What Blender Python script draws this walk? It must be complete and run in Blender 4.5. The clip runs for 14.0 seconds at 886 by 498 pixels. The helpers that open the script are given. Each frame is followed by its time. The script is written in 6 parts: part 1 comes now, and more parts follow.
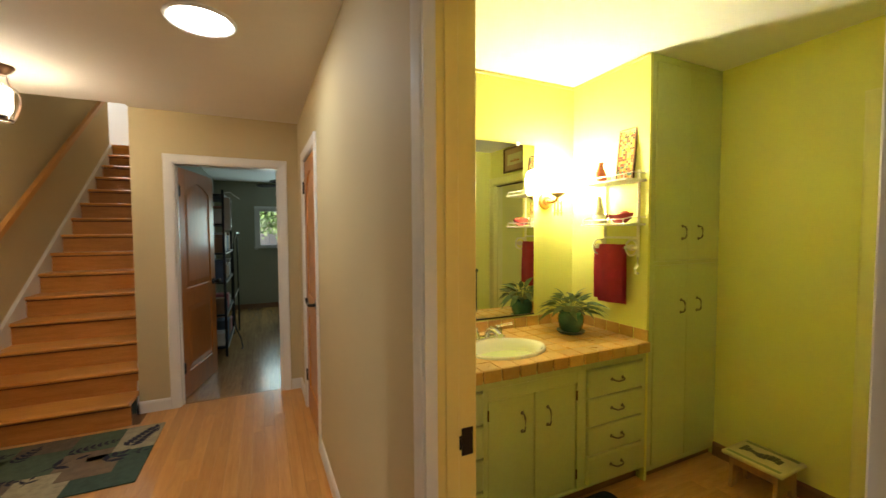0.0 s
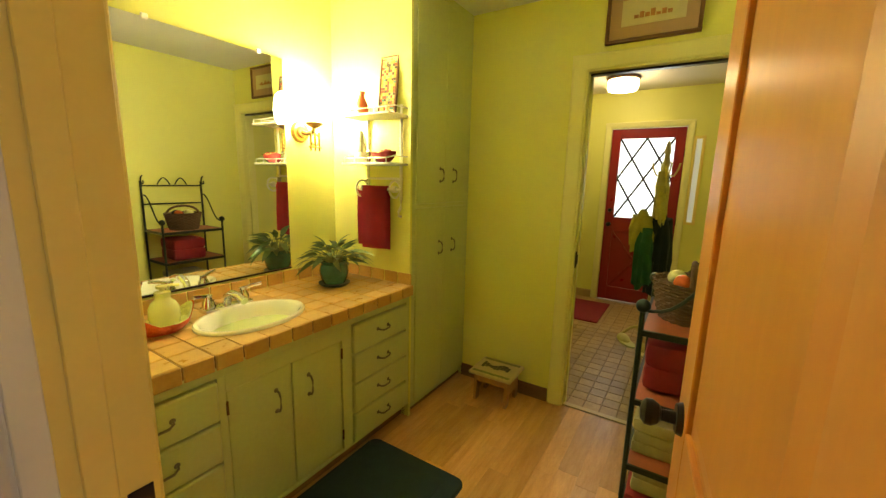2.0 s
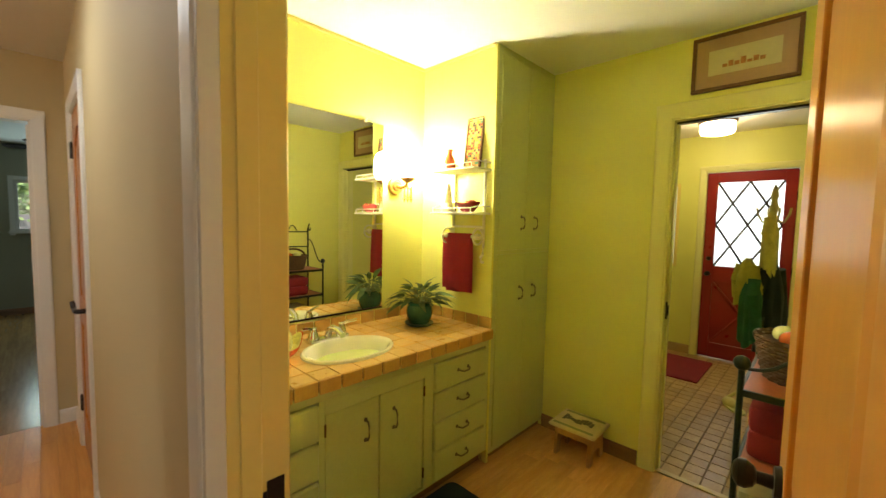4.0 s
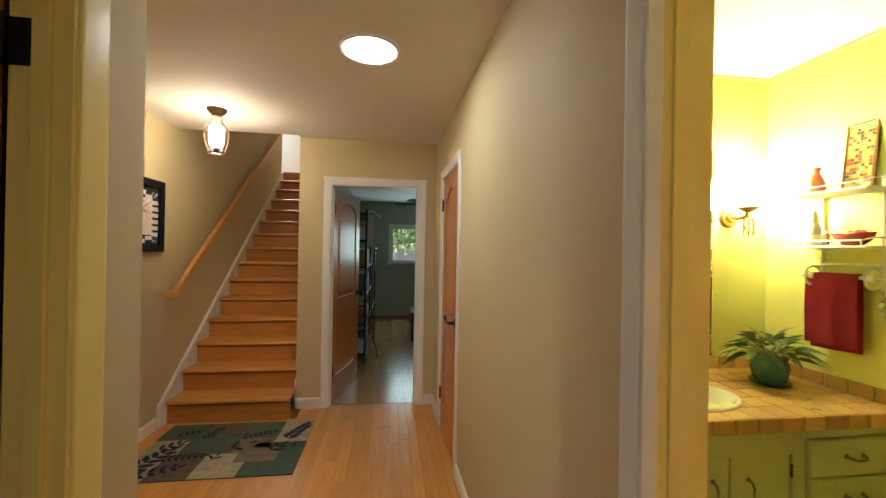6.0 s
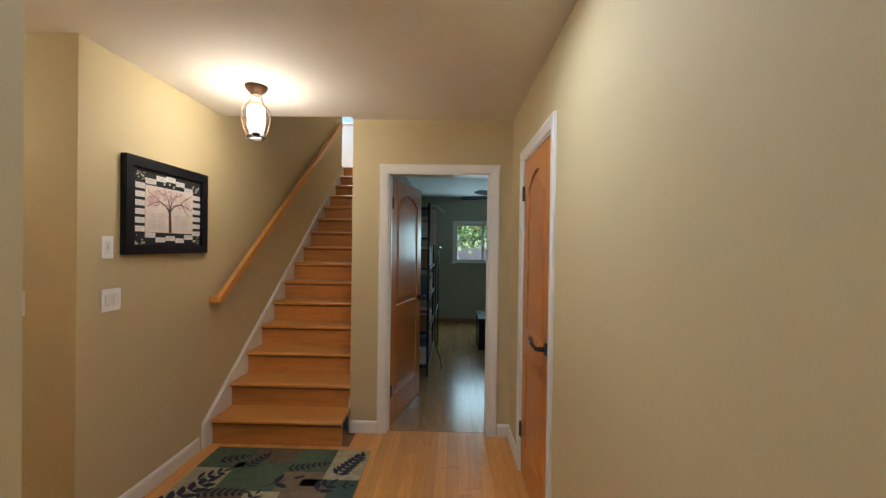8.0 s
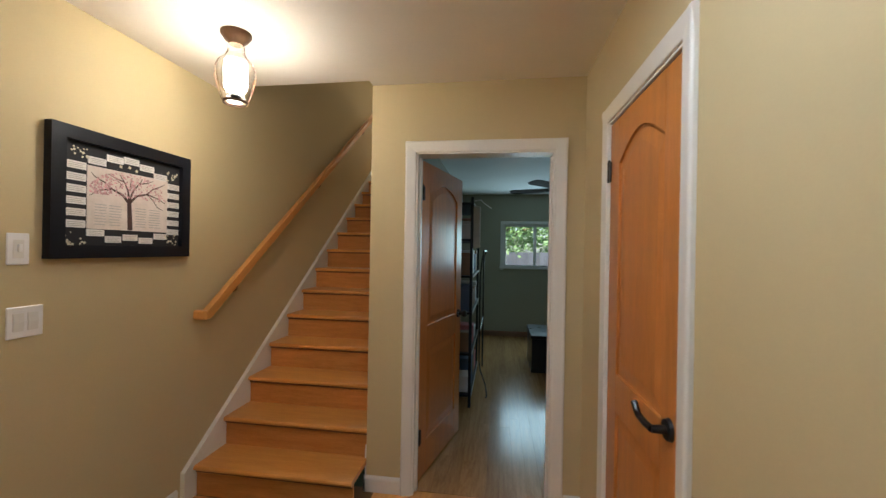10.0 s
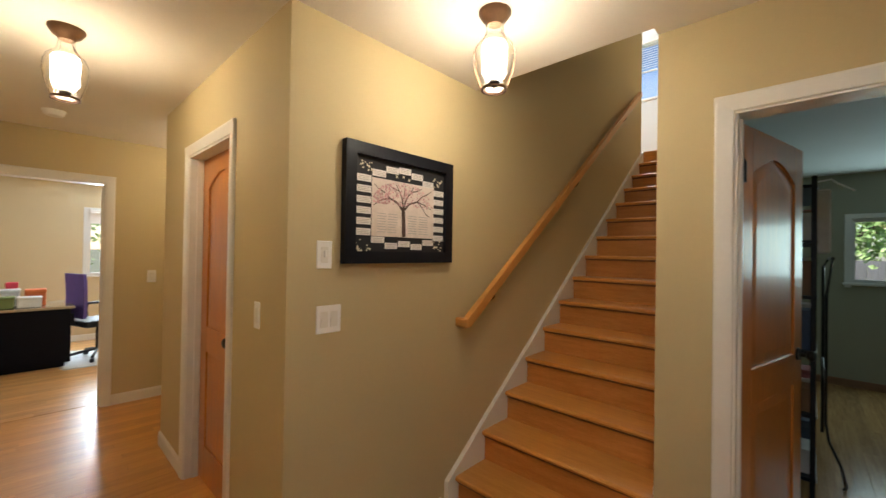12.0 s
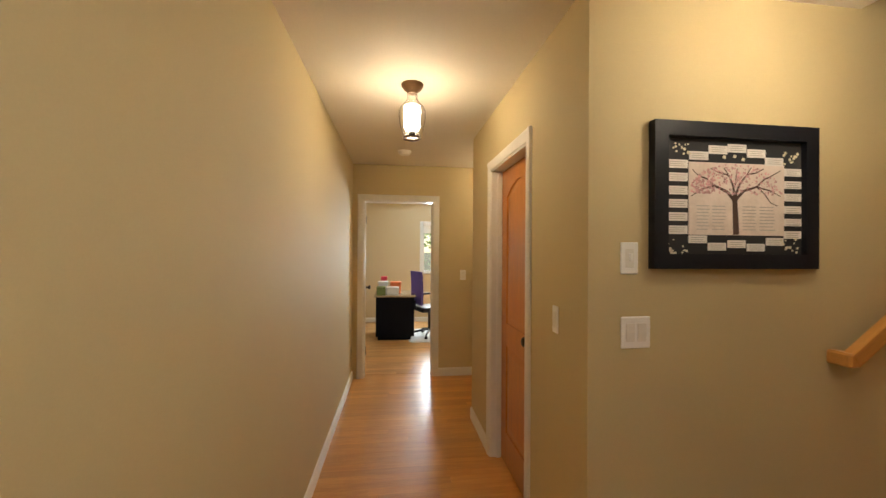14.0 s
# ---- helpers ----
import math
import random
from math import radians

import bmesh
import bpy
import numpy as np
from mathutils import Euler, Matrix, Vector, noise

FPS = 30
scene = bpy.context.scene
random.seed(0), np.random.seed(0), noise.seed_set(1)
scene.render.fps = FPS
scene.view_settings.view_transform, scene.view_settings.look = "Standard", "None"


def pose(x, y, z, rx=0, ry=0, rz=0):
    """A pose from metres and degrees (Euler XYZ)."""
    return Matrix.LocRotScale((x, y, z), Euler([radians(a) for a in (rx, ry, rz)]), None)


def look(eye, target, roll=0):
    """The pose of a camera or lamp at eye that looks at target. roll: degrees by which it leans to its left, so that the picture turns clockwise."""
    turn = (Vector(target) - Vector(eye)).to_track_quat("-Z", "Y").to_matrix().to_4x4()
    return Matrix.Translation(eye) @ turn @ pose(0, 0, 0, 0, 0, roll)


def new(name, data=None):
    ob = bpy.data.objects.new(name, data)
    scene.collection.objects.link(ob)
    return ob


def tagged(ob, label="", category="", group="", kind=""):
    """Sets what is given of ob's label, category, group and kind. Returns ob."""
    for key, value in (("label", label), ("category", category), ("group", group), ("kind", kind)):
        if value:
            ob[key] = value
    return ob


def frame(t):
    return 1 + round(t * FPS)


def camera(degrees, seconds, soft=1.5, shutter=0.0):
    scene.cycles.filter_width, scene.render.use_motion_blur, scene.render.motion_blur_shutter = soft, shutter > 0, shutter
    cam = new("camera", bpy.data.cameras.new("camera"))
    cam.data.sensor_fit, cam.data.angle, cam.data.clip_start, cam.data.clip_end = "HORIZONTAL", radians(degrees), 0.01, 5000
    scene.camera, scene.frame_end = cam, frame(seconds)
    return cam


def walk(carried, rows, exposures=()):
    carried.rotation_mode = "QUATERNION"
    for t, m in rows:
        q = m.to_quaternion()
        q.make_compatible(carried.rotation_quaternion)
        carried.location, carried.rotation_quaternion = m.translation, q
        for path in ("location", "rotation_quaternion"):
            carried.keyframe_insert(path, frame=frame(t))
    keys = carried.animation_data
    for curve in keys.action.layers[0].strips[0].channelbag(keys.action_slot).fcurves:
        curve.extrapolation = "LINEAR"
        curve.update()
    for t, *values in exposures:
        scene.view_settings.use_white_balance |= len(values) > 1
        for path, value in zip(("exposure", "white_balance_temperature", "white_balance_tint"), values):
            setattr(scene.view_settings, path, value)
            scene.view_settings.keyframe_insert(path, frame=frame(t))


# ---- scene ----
PATH = [
    (0, (0.129, -0.107, 1.451), (0.964, 1.708, 1.363), -0.3),
    (0.5, (0.235, -0.036, 1.462), (1.37, 1.604, 1.32), -0.1),
    (1, (0.305, 0.043, 1.445), (1.731, 1.429, 1.23), 0.5),
    (1.5, (0.367, 0.092, 1.426), (1.972, 1.248, 1.132), 1.0),
    (2, (0.392, 0.104, 1.415), (2.055, 1.157, 1.063), 1.4),
    (2.2, (0.398, 0.109, 1.413), (2.069, 1.146, 1.053), 1.5),
    (4.3, (0.262, 0.032, 1.437), (1.565, 1.547, 1.355), 1.1),
    (4.5, (0.233, 0.022, 1.44), (1.428, 1.625, 1.383), 1.1),
    (5, (0.137, 0.004, 1.45), (1.041, 1.788, 1.426), 1.1),
    (5.5, (0.062, 0.013, 1.442), (0.631, 1.93, 1.435), 1.1),
    (6, (0.003, 0.072, 1.445), (0.273, 2.054, 1.451), 1.0),
    (6.5, (-0.008, 0.176, 1.446), (0.088, 2.174, 1.456), 0.8),
    (7, (-0.028, 0.32, 1.444), (0.0, 2.32, 1.454), 1.0),
    (7.5, (-0.027, 0.504, 1.456), (-0.049, 2.504, 1.444), 0.9),
    (9.8, (-0.037, 1.385, 1.466), (-0.238, 3.374, 1.459), 1.1),
    (10, (-0.04, 1.455, 1.458), (-0.327, 3.435, 1.461), 1.0),
    (10.5, (-0.079, 1.599, 1.47), (-0.629, 3.522, 1.481), 1.3),
    (11, (-0.145, 1.704, 1.471), (-0.958, 3.532, 1.469), 1.5),
    (11.5, (-0.235, 1.773, 1.456), (-1.321, 3.453, 1.462), 1.0),
    (12, (-0.314, 1.802, 1.45), (-1.686, 3.258, 1.468), 0.9),
    (12.5, (-0.372, 1.811, 1.45), (-2.004, 2.967, 1.455), 0.7),
    (13, (-0.417, 1.814, 1.451), (-2.239, 2.638, 1.453), 0.6),
    (13.5, (-0.448, 1.803, 1.454), (-2.381, 2.318, 1.468), 0.5),
    (14, (-0.47, 1.785, 1.454), (-2.453, 2.047, 1.465), 0.4),
]
cam = camera(97.4, 14.0, soft=1.4, shutter=0.2)
# the clip's camera shifts its white balance and exposure a little on the way
BALANCE = [
    (0, 0.65, 6500, 10), (1, 0.65, 6650, 10), (2.2, 0.65, 7050, 10), (4.3, 0.65, 6600, 10), (5.5, 0.65, 6450, 10), (6.5, 0.68, 6000, 10),
    (7.2, 0.70, 5550, 10), (9.8, 0.68, 5500, 10), (11.5, 0.65, 6000, 10), (12.5, 0.62, 6300, 10), (13.2, 0.55, 6500, 10), (14, 0.52, 6600, 10),
]
walk(cam, [(t, look(e, g, r)) for t, e, g, r in PATH], BALANCE)

# ---- world, sun, exposure ----
scene.view_settings.exposure = 0.65
world = bpy.data.worlds.new("world")
scene.world = world
world.use_nodes = True
wn = world.node_tree
sky = wn.nodes.new("ShaderNodeTexSky")
sky.sky_type, sky.sun_disc = "NISHITA", False
sky.sun_elevation, sky.sun_rotation = radians(40.5), radians(247)
wn.links.new(sky.outputs[0], wn.nodes["Background"].inputs[0])
wn.nodes["Background"].inputs[1].default_value = 0.15
sun = new("sun", bpy.data.lights.new("sun", "SUN"))
sun.data.energy, sun.data.angle, sun.data.color = 4.5, radians(0.6), (1.0, 0.95, 0.88)
sun.matrix_world = look((0, 0, 0), (0.70, 0.30, -0.65))


def window_light(name, x, y, z, rx, rz, w, h, watts, col):
    """An area lamp in a window's opening that stands for the sky seen through it."""
    ob = new(name, bpy.data.lights.new(name, "AREA"))
    ob.data.shape, ob.data.size, ob.data.size_y = "RECTANGLE", w, h
    ob.data.energy, ob.data.color = watts, col
    ob.matrix_world = pose(x, y, z, rx, 0, rz)
    return ob


window_light("bedroom_window_light", 1.16, 8.12, 1.55, -90, 0, 2.2, 0.7, 13, (0.74, 1.0, 0.96))
window_light("office_window_light", -8.44, 2.97, 1.46, -90, 90, 1.0, 0.85, 68, (0.84, 0.95, 1.0))
window_light("landing_window_light", -2.25, 7.93, 4.15, -90, 0, 0.7, 0.85, 30, (0.95, 0.98, 1.0))
window_light("entry_door_light", 5.34, 0.61, 1.5, 90, 90, 0.5, 0.7, 2.5, (0.9, 0.97, 1.0))
# light of an added, unseen south window, to brighten the door jambs
window_light("corridor_added_window_light", -0.10, -1.28, 1.48, 90, 0, 0.8, 1.1, 1.8, (1.0, 0.97, 0.92))

# strengths of the lamps' glowing shades
HALL_LAMP, SCONCE, SKYLIGHT, ENTRY_LAMP, FAN_LAMP = 51.0, 162.0, 42.0, 17.0, 1.3


# ---- materials ----
def nodes_of(name):
    m = bpy.data.materials.new(name)
    m.use_nodes = True
    return m, m.node_tree, m.node_tree.nodes["Principled BSDF"]


def add(nt, kind, **kw):
    n = nt.nodes.new(kind)
    for k, v in kw.items():
        n.inputs[k].default_value = v
    return n


def surface(name, col, rough=0.5, metal=0.0, vary=0.10, scale=3.0, fine=120.0, bump=0.02, stretch=(1, 1, 1), random_tone=0.0, coat=0.0, spec=0.5, second=None, island=False, patchy=0.08):
    """Colour with a slow drift and a fine grain, both in real size, and a fine relief."""
    m, nt, b = nodes_of(name)
    tc = nt.nodes.new("ShaderNodeTexCoord")
    mp = add(nt, "ShaderNodeMapping", Scale=stretch)
    info = nt.nodes.new("ShaderNodeObjectInfo")
    off = nt.nodes.new("ShaderNodeVectorMath")
    off.operation = "ADD"
    sc = nt.nodes.new("ShaderNodeMath")
    sc.operation = "MULTIPLY"
    sc.inputs[1].default_value = 17.0 if random_tone else 0.0
    geo = nt.nodes.new("ShaderNodeNewGeometry")
    dice = geo.outputs["Random Per Island"] if island else info.outputs["Random"]
    nt.links.new(dice, sc.inputs[0])
    nt.links.new(tc.outputs["Object"], off.inputs[0])
    nt.links.new(sc.outputs[0], off.inputs[1])
    nt.links.new(off.outputs[0], mp.inputs[0])
    big = add(nt, "ShaderNodeTexNoise", Scale=scale, Detail=4.0, Roughness=0.6)
    small = add(nt, "ShaderNodeTexNoise", Scale=fine, Detail=3.0, Roughness=0.6)
    nt.links.new(mp.outputs[0], big.inputs["Vector"])
    nt.links.new(mp.outputs[0], small.inputs["Vector"])
    mixf = add(nt, "ShaderNodeMix")
    mixf.inputs[0].default_value = 0.4
    nt.links.new(big.outputs[0], mixf.inputs[2])
    nt.links.new(small.outputs[0], mixf.inputs[3])
    ramp = nt.nodes.new("ShaderNodeValToRGB")
    lo = [c * (1 - vary) for c in col]
    hi = [min(1, c * (1 + vary)) for c in (second or col)]
    ramp.color_ramp.elements[0].position, ramp.color_ramp.elements[1].position = 0.32, 0.68
    ramp.color_ramp.elements[0].color, ramp.color_ramp.elements[1].color = (*lo, 1), (*hi, 1)
    nt.links.new(mixf.outputs[0], ramp.inputs[0])
    out = ramp.outputs[0]
    if random_tone:
        hsv = nt.nodes.new("ShaderNodeHueSaturation")
        mr = add(nt, "ShaderNodeMapRange")
        mr.inputs["To Min"].default_value, mr.inputs["To Max"].default_value = 1 - random_tone, 1 + random_tone
        nt.links.new(dice, mr.inputs[0])
        nt.links.new(mr.outputs[0], hsv.inputs["Value"])
        nt.links.new(out, hsv.inputs["Color"])
        out = hsv.outputs[0]
    nt.links.new(out, b.inputs["Base Color"])
    rr = add(nt, "ShaderNodeMapRange")
    rr.inputs["To Min"].default_value, rr.inputs["To Max"].default_value = max(0.02, rough - patchy), min(1, rough + patchy)
    nt.links.new(big.outputs[0], rr.inputs[0])
    nt.links.new(rr.outputs[0], b.inputs["Roughness"])
    b.inputs["Metallic"].default_value = metal
    b.inputs["Coat Weight"].default_value = coat
    b.inputs["Coat Roughness"].default_value = 0.12
    b.inputs["Specular IOR Level"].default_value = spec
    if bump:
        bp = add(nt, "ShaderNodeBump", Strength=bump * 10, Distance=0.002)
        nt.links.new(small.outputs[0], bp.inputs["Height"])
        nt.links.new(bp.outputs[0], b.inputs["Normal"])
    return m


def glowing(name, col, strength):
    m, nt, b = nodes_of(name)
    b.inputs["Base Color"].default_value = (0.8, 0.8, 0.78, 1)
    b.inputs["Emission Color"].default_value = (*col, 1)
    b.inputs["Emission Strength"].default_value = strength
    return m


def glass(name, rough=0.0, col=(1, 1, 1), bump=0.0):
    m, nt, b = nodes_of(name)
    b.inputs["Base Color"].default_value = (*col, 1)
    b.inputs["Roughness"].default_value = rough
    b.inputs["Transmission Weight"].default_value = 1.0
    b.inputs["IOR"].default_value = 1.45
    if bump:
        no = add(nt, "ShaderNodeTexNoise", Scale=60.0, Detail=2.0)
        bp = add(nt, "ShaderNodeBump", Strength=bump, Distance=0.004)
        nt.links.new(no.outputs[0], bp.inputs["Height"])
        nt.links.new(bp.outputs[0], b.inputs["Normal"])
    return m


TAN = surface("tan_wall_paint", (0.56, 0.45, 0.245), 0.72, vary=0.03, scale=1.2, fine=160, bump=0.012)
SAGE_WALL = surface("grey_green_wall_paint", (0.33, 0.33, 0.25), 0.6, vary=0.03, scale=1.2, fine=160, bump=0.012)
LIME = surface("lime_green_wall_paint", (0.735, 0.725, 0.215), 0.5, vary=0.04, scale=1.5, fine=150, bump=0.012)
CREAM_WALL = surface("cream_wall_paint", (0.62, 0.50, 0.31), 0.6, vary=0.03, scale=1.2, fine=160, bump=0.012)
WHITE_WALL = surface("white_wall_paint", (0.74, 0.75, 0.74), 0.6, vary=0.03, scale=1.2, fine=160, bump=0.012)
COOL_CEIL = surface("cool_white_ceiling_paint", (0.80, 0.81, 0.82), 0.8, vary=0.03, scale=2.0, fine=90, bump=0.03)
CEIL = surface("ceiling_paint", (0.775, 0.71, 0.60), 0.8, vary=0.03, scale=2.0, fine=90, bump=0.03)
TRIM = surface("white_trim_paint", (0.78, 0.75, 0.69), 0.34, vary=0.03, scale=4, fine=60, bump=0.003, patchy=0.015)
LIME_TRIM = surface("cream_yellow_trim_paint", (0.82, 0.66, 0.21), 0.30, vary=0.03, scale=4, fine=60, bump=0.003, patchy=0.015)
LIME_GLOSS = surface("lime_green_trim_paint", (0.76, 0.73, 0.32), 0.32, vary=0.03, scale=4, fine=60, bump=0.003, patchy=0.015)
OAK = surface("oak_strip_floor", (0.58, 0.245, 0.045), 0.35, vary=0.10, scale=4, fine=18, bump=0.002, stretch=(9, 0.8, 9), random_tone=0.12, coat=0.12, second=(0.62, 0.31, 0.085))
OAK_BATH = surface("oak_plank_floor", (0.57, 0.26, 0.07), 0.36, vary=0.08, scale=5, fine=42, bump=0.006, stretch=(9, 0.8, 9), random_tone=0.22, coat=0.12, second=(0.66, 0.36, 0.14))
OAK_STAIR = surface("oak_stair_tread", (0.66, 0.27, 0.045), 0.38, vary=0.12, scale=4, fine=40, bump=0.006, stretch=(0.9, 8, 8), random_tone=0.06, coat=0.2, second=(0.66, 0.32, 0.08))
# risers darker than treads: shade on the upright faces put into the oak
OAK_RISER_SHADED = surface("oak_stair_riser_shaded", (0.52, 0.19, 0.035), 0.45, vary=0.14, scale=4, fine=40, bump=0.006, stretch=(0.9, 8, 8), random_tone=0.08, second=(0.55, 0.24, 0.06))
GAP = surface("dark_floor_joint", (0.26, 0.13, 0.045), 0.7, bump=0)
ALDER = surface("stained_alder_door", (0.50, 0.18, 0.032), 0.34, vary=0.14, scale=4, fine=36, bump=0.006, stretch=(8, 8, 0.7), random_tone=0.05, coat=0.3, second=(0.55, 0.21, 0.045))
RAILWOOD = surface("oak_handrail", (0.62, 0.29, 0.07), 0.3, vary=0.12, scale=4, fine=40, bump=0.005, stretch=(8, 0.8, 8), coat=0.2)
IRON = surface("black_bronze_hardware", (0.025, 0.022, 0.02), 0.35, 0.6, vary=0.2, fine=80, bump=0.01)
BLACK = surface("black_lacquer", (0.008, 0.009, 0.014), 0.42, vary=0.2, fine=60, bump=0.004, spec=0.25)
WHITE_PLASTIC = surface("white_switch_plastic", (0.87, 0.85, 0.82), 0.35, vary=0.02, bump=0)
GREEN_CAB = surface("sage_green_cabinet_paint", (0.51, 0.56, 0.25), 0.34, vary=0.06, scale=3, fine=60, bump=0.012)
BRASS = surface("aged_brass", (0.45, 0.26, 0.09), 0.35, 0.9, vary=0.15, fine=50, bump=0.01)
BRONZE = surface("oil_rubbed_bronze", (0.13, 0.07, 0.036), 0.4, 0.8, vary=0.2, fine=50, bump=0.01)
CHROME = surface("chrome", (0.75, 0.75, 0.74), 0.12, 1.0, vary=0.03, bump=0)
MIRROR = surface("mirror_silver", (0.90, 0.92, 0.90), 0.0, 1.0, vary=0.0, bump=0)
MIRROR.node_tree.nodes["Principled BSDF"].inputs["Roughness"].default_value = 0.0
for link in list(MIRROR.node_tree.links):
    if link.to_socket.name == "Roughness":
        MIRROR.node_tree.links.remove(link)
GLASS = glass("clear_glass")
SHADE_GLASS = glass("lamp_glass", 0.02)
GLOW_HALL = glowing("frosted_lamp_glass_lit", (1.0, 0.865, 0.66), HALL_LAMP)
GLOW_BACK_HALL = glowing("frosted_lamp_glass_weaker_bulb", (1.0, 0.83, 0.58), HALL_LAMP * 0.74)
GLOW_SCONCE = glowing("opal_shade_lit", (1.0, 0.90, 0.56), SCONCE)
GLOW_SKY = glowing("skylight_diffuser", (0.92, 0.97, 1.0), SKYLIGHT)
GLOW_ENTRY = glowing("opal_drum_lit", (1.0, 0.80, 0.45), ENTRY_LAMP)
GLOW_FAN = glowing("amber_bowl_lit", (1.0, 0.50, 0.14), FAN_LAMP)


# ---- building helpers ----
def box(bm, x0, x1, y0, y1, z0, z1, bevel=0.0, seg=1):
    geo = bmesh.ops.create_cube(bm, size=1.0)
    vs = geo["verts"]
    for v in vs:
        v.co = Vector((x0 + (v.co.x + 0.5) * (x1 - x0), y0 + (v.co.y + 0.5) * (y1 - y0), z0 + (v.co.z + 0.5) * (z1 - z0)))
    if bevel:
        es = list({e for v in vs for e in v.link_edges})
        bmesh.ops.bevel(bm, geom=es, offset=bevel, segments=seg, affect="EDGES", profile=0.7)


def cyl(bm, a, b, r, r2=None, seg=12):
    a, b = Vector(a), Vector(b)
    m = Matrix.Translation((a + b) / 2) @ (b - a).to_track_quat("Z", "Y").to_matrix().to_4x4()
    bmesh.ops.create_cone(bm, cap_ends=True, segments=seg, radius1=r, radius2=r if r2 is None else r2, depth=(b - a).length, matrix=m)


def ball(bm, c, r, sx=1, sy=1, sz=1, seg=12):
    m = Matrix.Translation(c) @ Matrix.Diagonal((sx, sy, sz, 1))
    bmesh.ops.create_uvsphere(bm, u_segments=seg, v_segments=max(6, seg * 2 // 3), radius=r, matrix=m)


def lathe(bm, c, profile, seg=24):
    """A turned shape about z through c: rows of radius and height."""
    rings = []
    for r, z in profile:
        rings.append([bm.verts.new((c[0] + r * math.cos(2 * math.pi * i / seg), c[1] + r * math.sin(2 * math.pi * i / seg), c[2] + z)) for i in range(seg)])
    for p, q in zip(rings, rings[1:]):
        for i in range(seg):
            bm.faces.new((p[i], p[(i + 1) % seg], q[(i + 1) % seg], q[i]))


def pipe(bm, pts, r, seg=8):
    """A round rod along the points."""
    pts = [Vector(p) for p in pts]
    rings = []
    for i, p in enumerate(pts):
        d = (pts[min(i + 1, len(pts) - 1)] - pts[max(i - 1, 0)]).normalized()
        side = d.cross(Vector((0, 0, 1)))
        side = side.normalized() if side.length > 0.05 else d.cross(Vector((1, 0, 0))).normalized()
        up = side.cross(d).normalized()
        rings.append([bm.verts.new(p + r * (math.cos(2 * math.pi * k / seg) * side + math.sin(2 * math.pi * k / seg) * up)) for k in range(seg)])
    for p, q in zip(rings, rings[1:]):
        for k in range(seg):
            bm.faces.new((p[k], p[(k + 1) % seg], q[(k + 1) % seg], q[k]))
    bm.faces.new(rings[0][::-1])
    bm.faces.new(rings[-1])


def prism(bm, outline, axis, lo, hi):
    """An outline of 2D points pushed along an axis ('x', 'y' or 'z') from lo to hi."""
    def at(p, v):
        return {"x": (v, p[0], p[1]), "y": (p[0], v, p[1]), "z": (p[0], p[1], v)}[axis]
    a = [bm.verts.new(at(p, lo)) for p in outline]
    b = [bm.verts.new(at(p, hi)) for p in outline]
    n = len(outline)
    bm.faces.new(a)
    bm.faces.new(b[::-1])
    for i in range(n):
        bm.faces.new((a[i], b[i], b[(i + 1) % n], a[(i + 1) % n]))


def mesh_of(name, bm, material, smooth=False):
    bmesh.ops.recalc_face_normals(bm, faces=bm.faces)
    me = bpy.data.meshes.new(name)
    bm.to_mesh(me)
    bm.free()
    me.materials.append(material)
    if smooth:
        me.shade_smooth()
        me.set_sharp_from_angle(angle=radians(40))
    return me


def part(name, bm, material, parent, label="", smooth=False):
    ob = new(name, mesh_of(name, bm, material, smooth))
    ob.parent = parent
    if label:
        tagged(ob, label)
    return ob


def thing(name, m, label, category, group="", kind=""):
    ob = new(name)
    ob.empty_display_size = 0.1
    ob.matrix_world = m
    return tagged(ob, label, category, group, kind)


def solid(name, bm, material, label, category, kind="structure", smooth=False):
    return tagged(new(name, mesh_of(name, bm, material, smooth)), label, category, kind=kind)


def boxes(*rows, bevel=0.0):
    bm = bmesh.new()
    for r in rows:
        box(bm, *r, bevel=bevel)
    return bm


# ---- the shell ----
H = 2.44            # ceiling height
RISE, RUN, SY = 0.1805, 0.2435, 3.477   # stairs
UP = 15 * RISE      # upper floor
TOP = 4.9
DOOR = 2.035        # door openings
BATH_W = 0.594      # bathroom face of the wall between corridor and bathroom
WEST = -0.70        # corridor face of the opposite wall


def east(y):
    """Corridor face of the bathroom wall, which runs slightly askew."""
    return 0.472 - (y - 0.75) * 0.015



bm = bmesh.new()
for y0, y1, z0, x1 in ((-1.3, -0.02, 0, BATH_W), (0.747, 2.569, 0, BATH_W), (3.263, 3.715, 0, 0.575), (-0.02, 0.747, DOOR, BATH_W), (2.569, 3.263, DOOR, 0.575)):
    prism(bm, [(east(y0), y0), (x1, y0), (x1, y1), (east(y1), y1)], "z", z0, H)
solid("wall_east", bm, TAN, "tan painted corridor wall with two doorways", "wall")
solid("wall_bath_west", boxes((BATH_W, BATH_W + 0.006, -0.16, -0.02, 0, H), (BATH_W, BATH_W + 0.006, 0.747, 2.0, 0, H), (BATH_W, BATH_W + 0.006, -0.02, 0.747, DOOR, H)), LIME, "lime green bathroom wall beside the doorway", "wall")
solid("wall_west", boxes((WEST - 0.12, WEST, -1.3, 0.29, 0, H), (WEST - 0.12, WEST, 1.05, 1.292, 0, H), (WEST - 0.12, WEST, 0.29, 1.05, DOOR, H)), TAN, "tan painted corridor wall with a doorway", "wall")
solid("wall_south", boxes((WEST, -0.53, -1.42, -1.3, 0, H), (0.33, 0.51, -1.42, -1.3, 0, H), (-0.53, 0.33, -1.42, -1.3, 0, 0.9), (-0.53, 0.33, -1.42, -1.3, 2.05, H)), TAN, "tan painted wall closing the corridor, with an added window", "wall")
bm = bmesh.new()
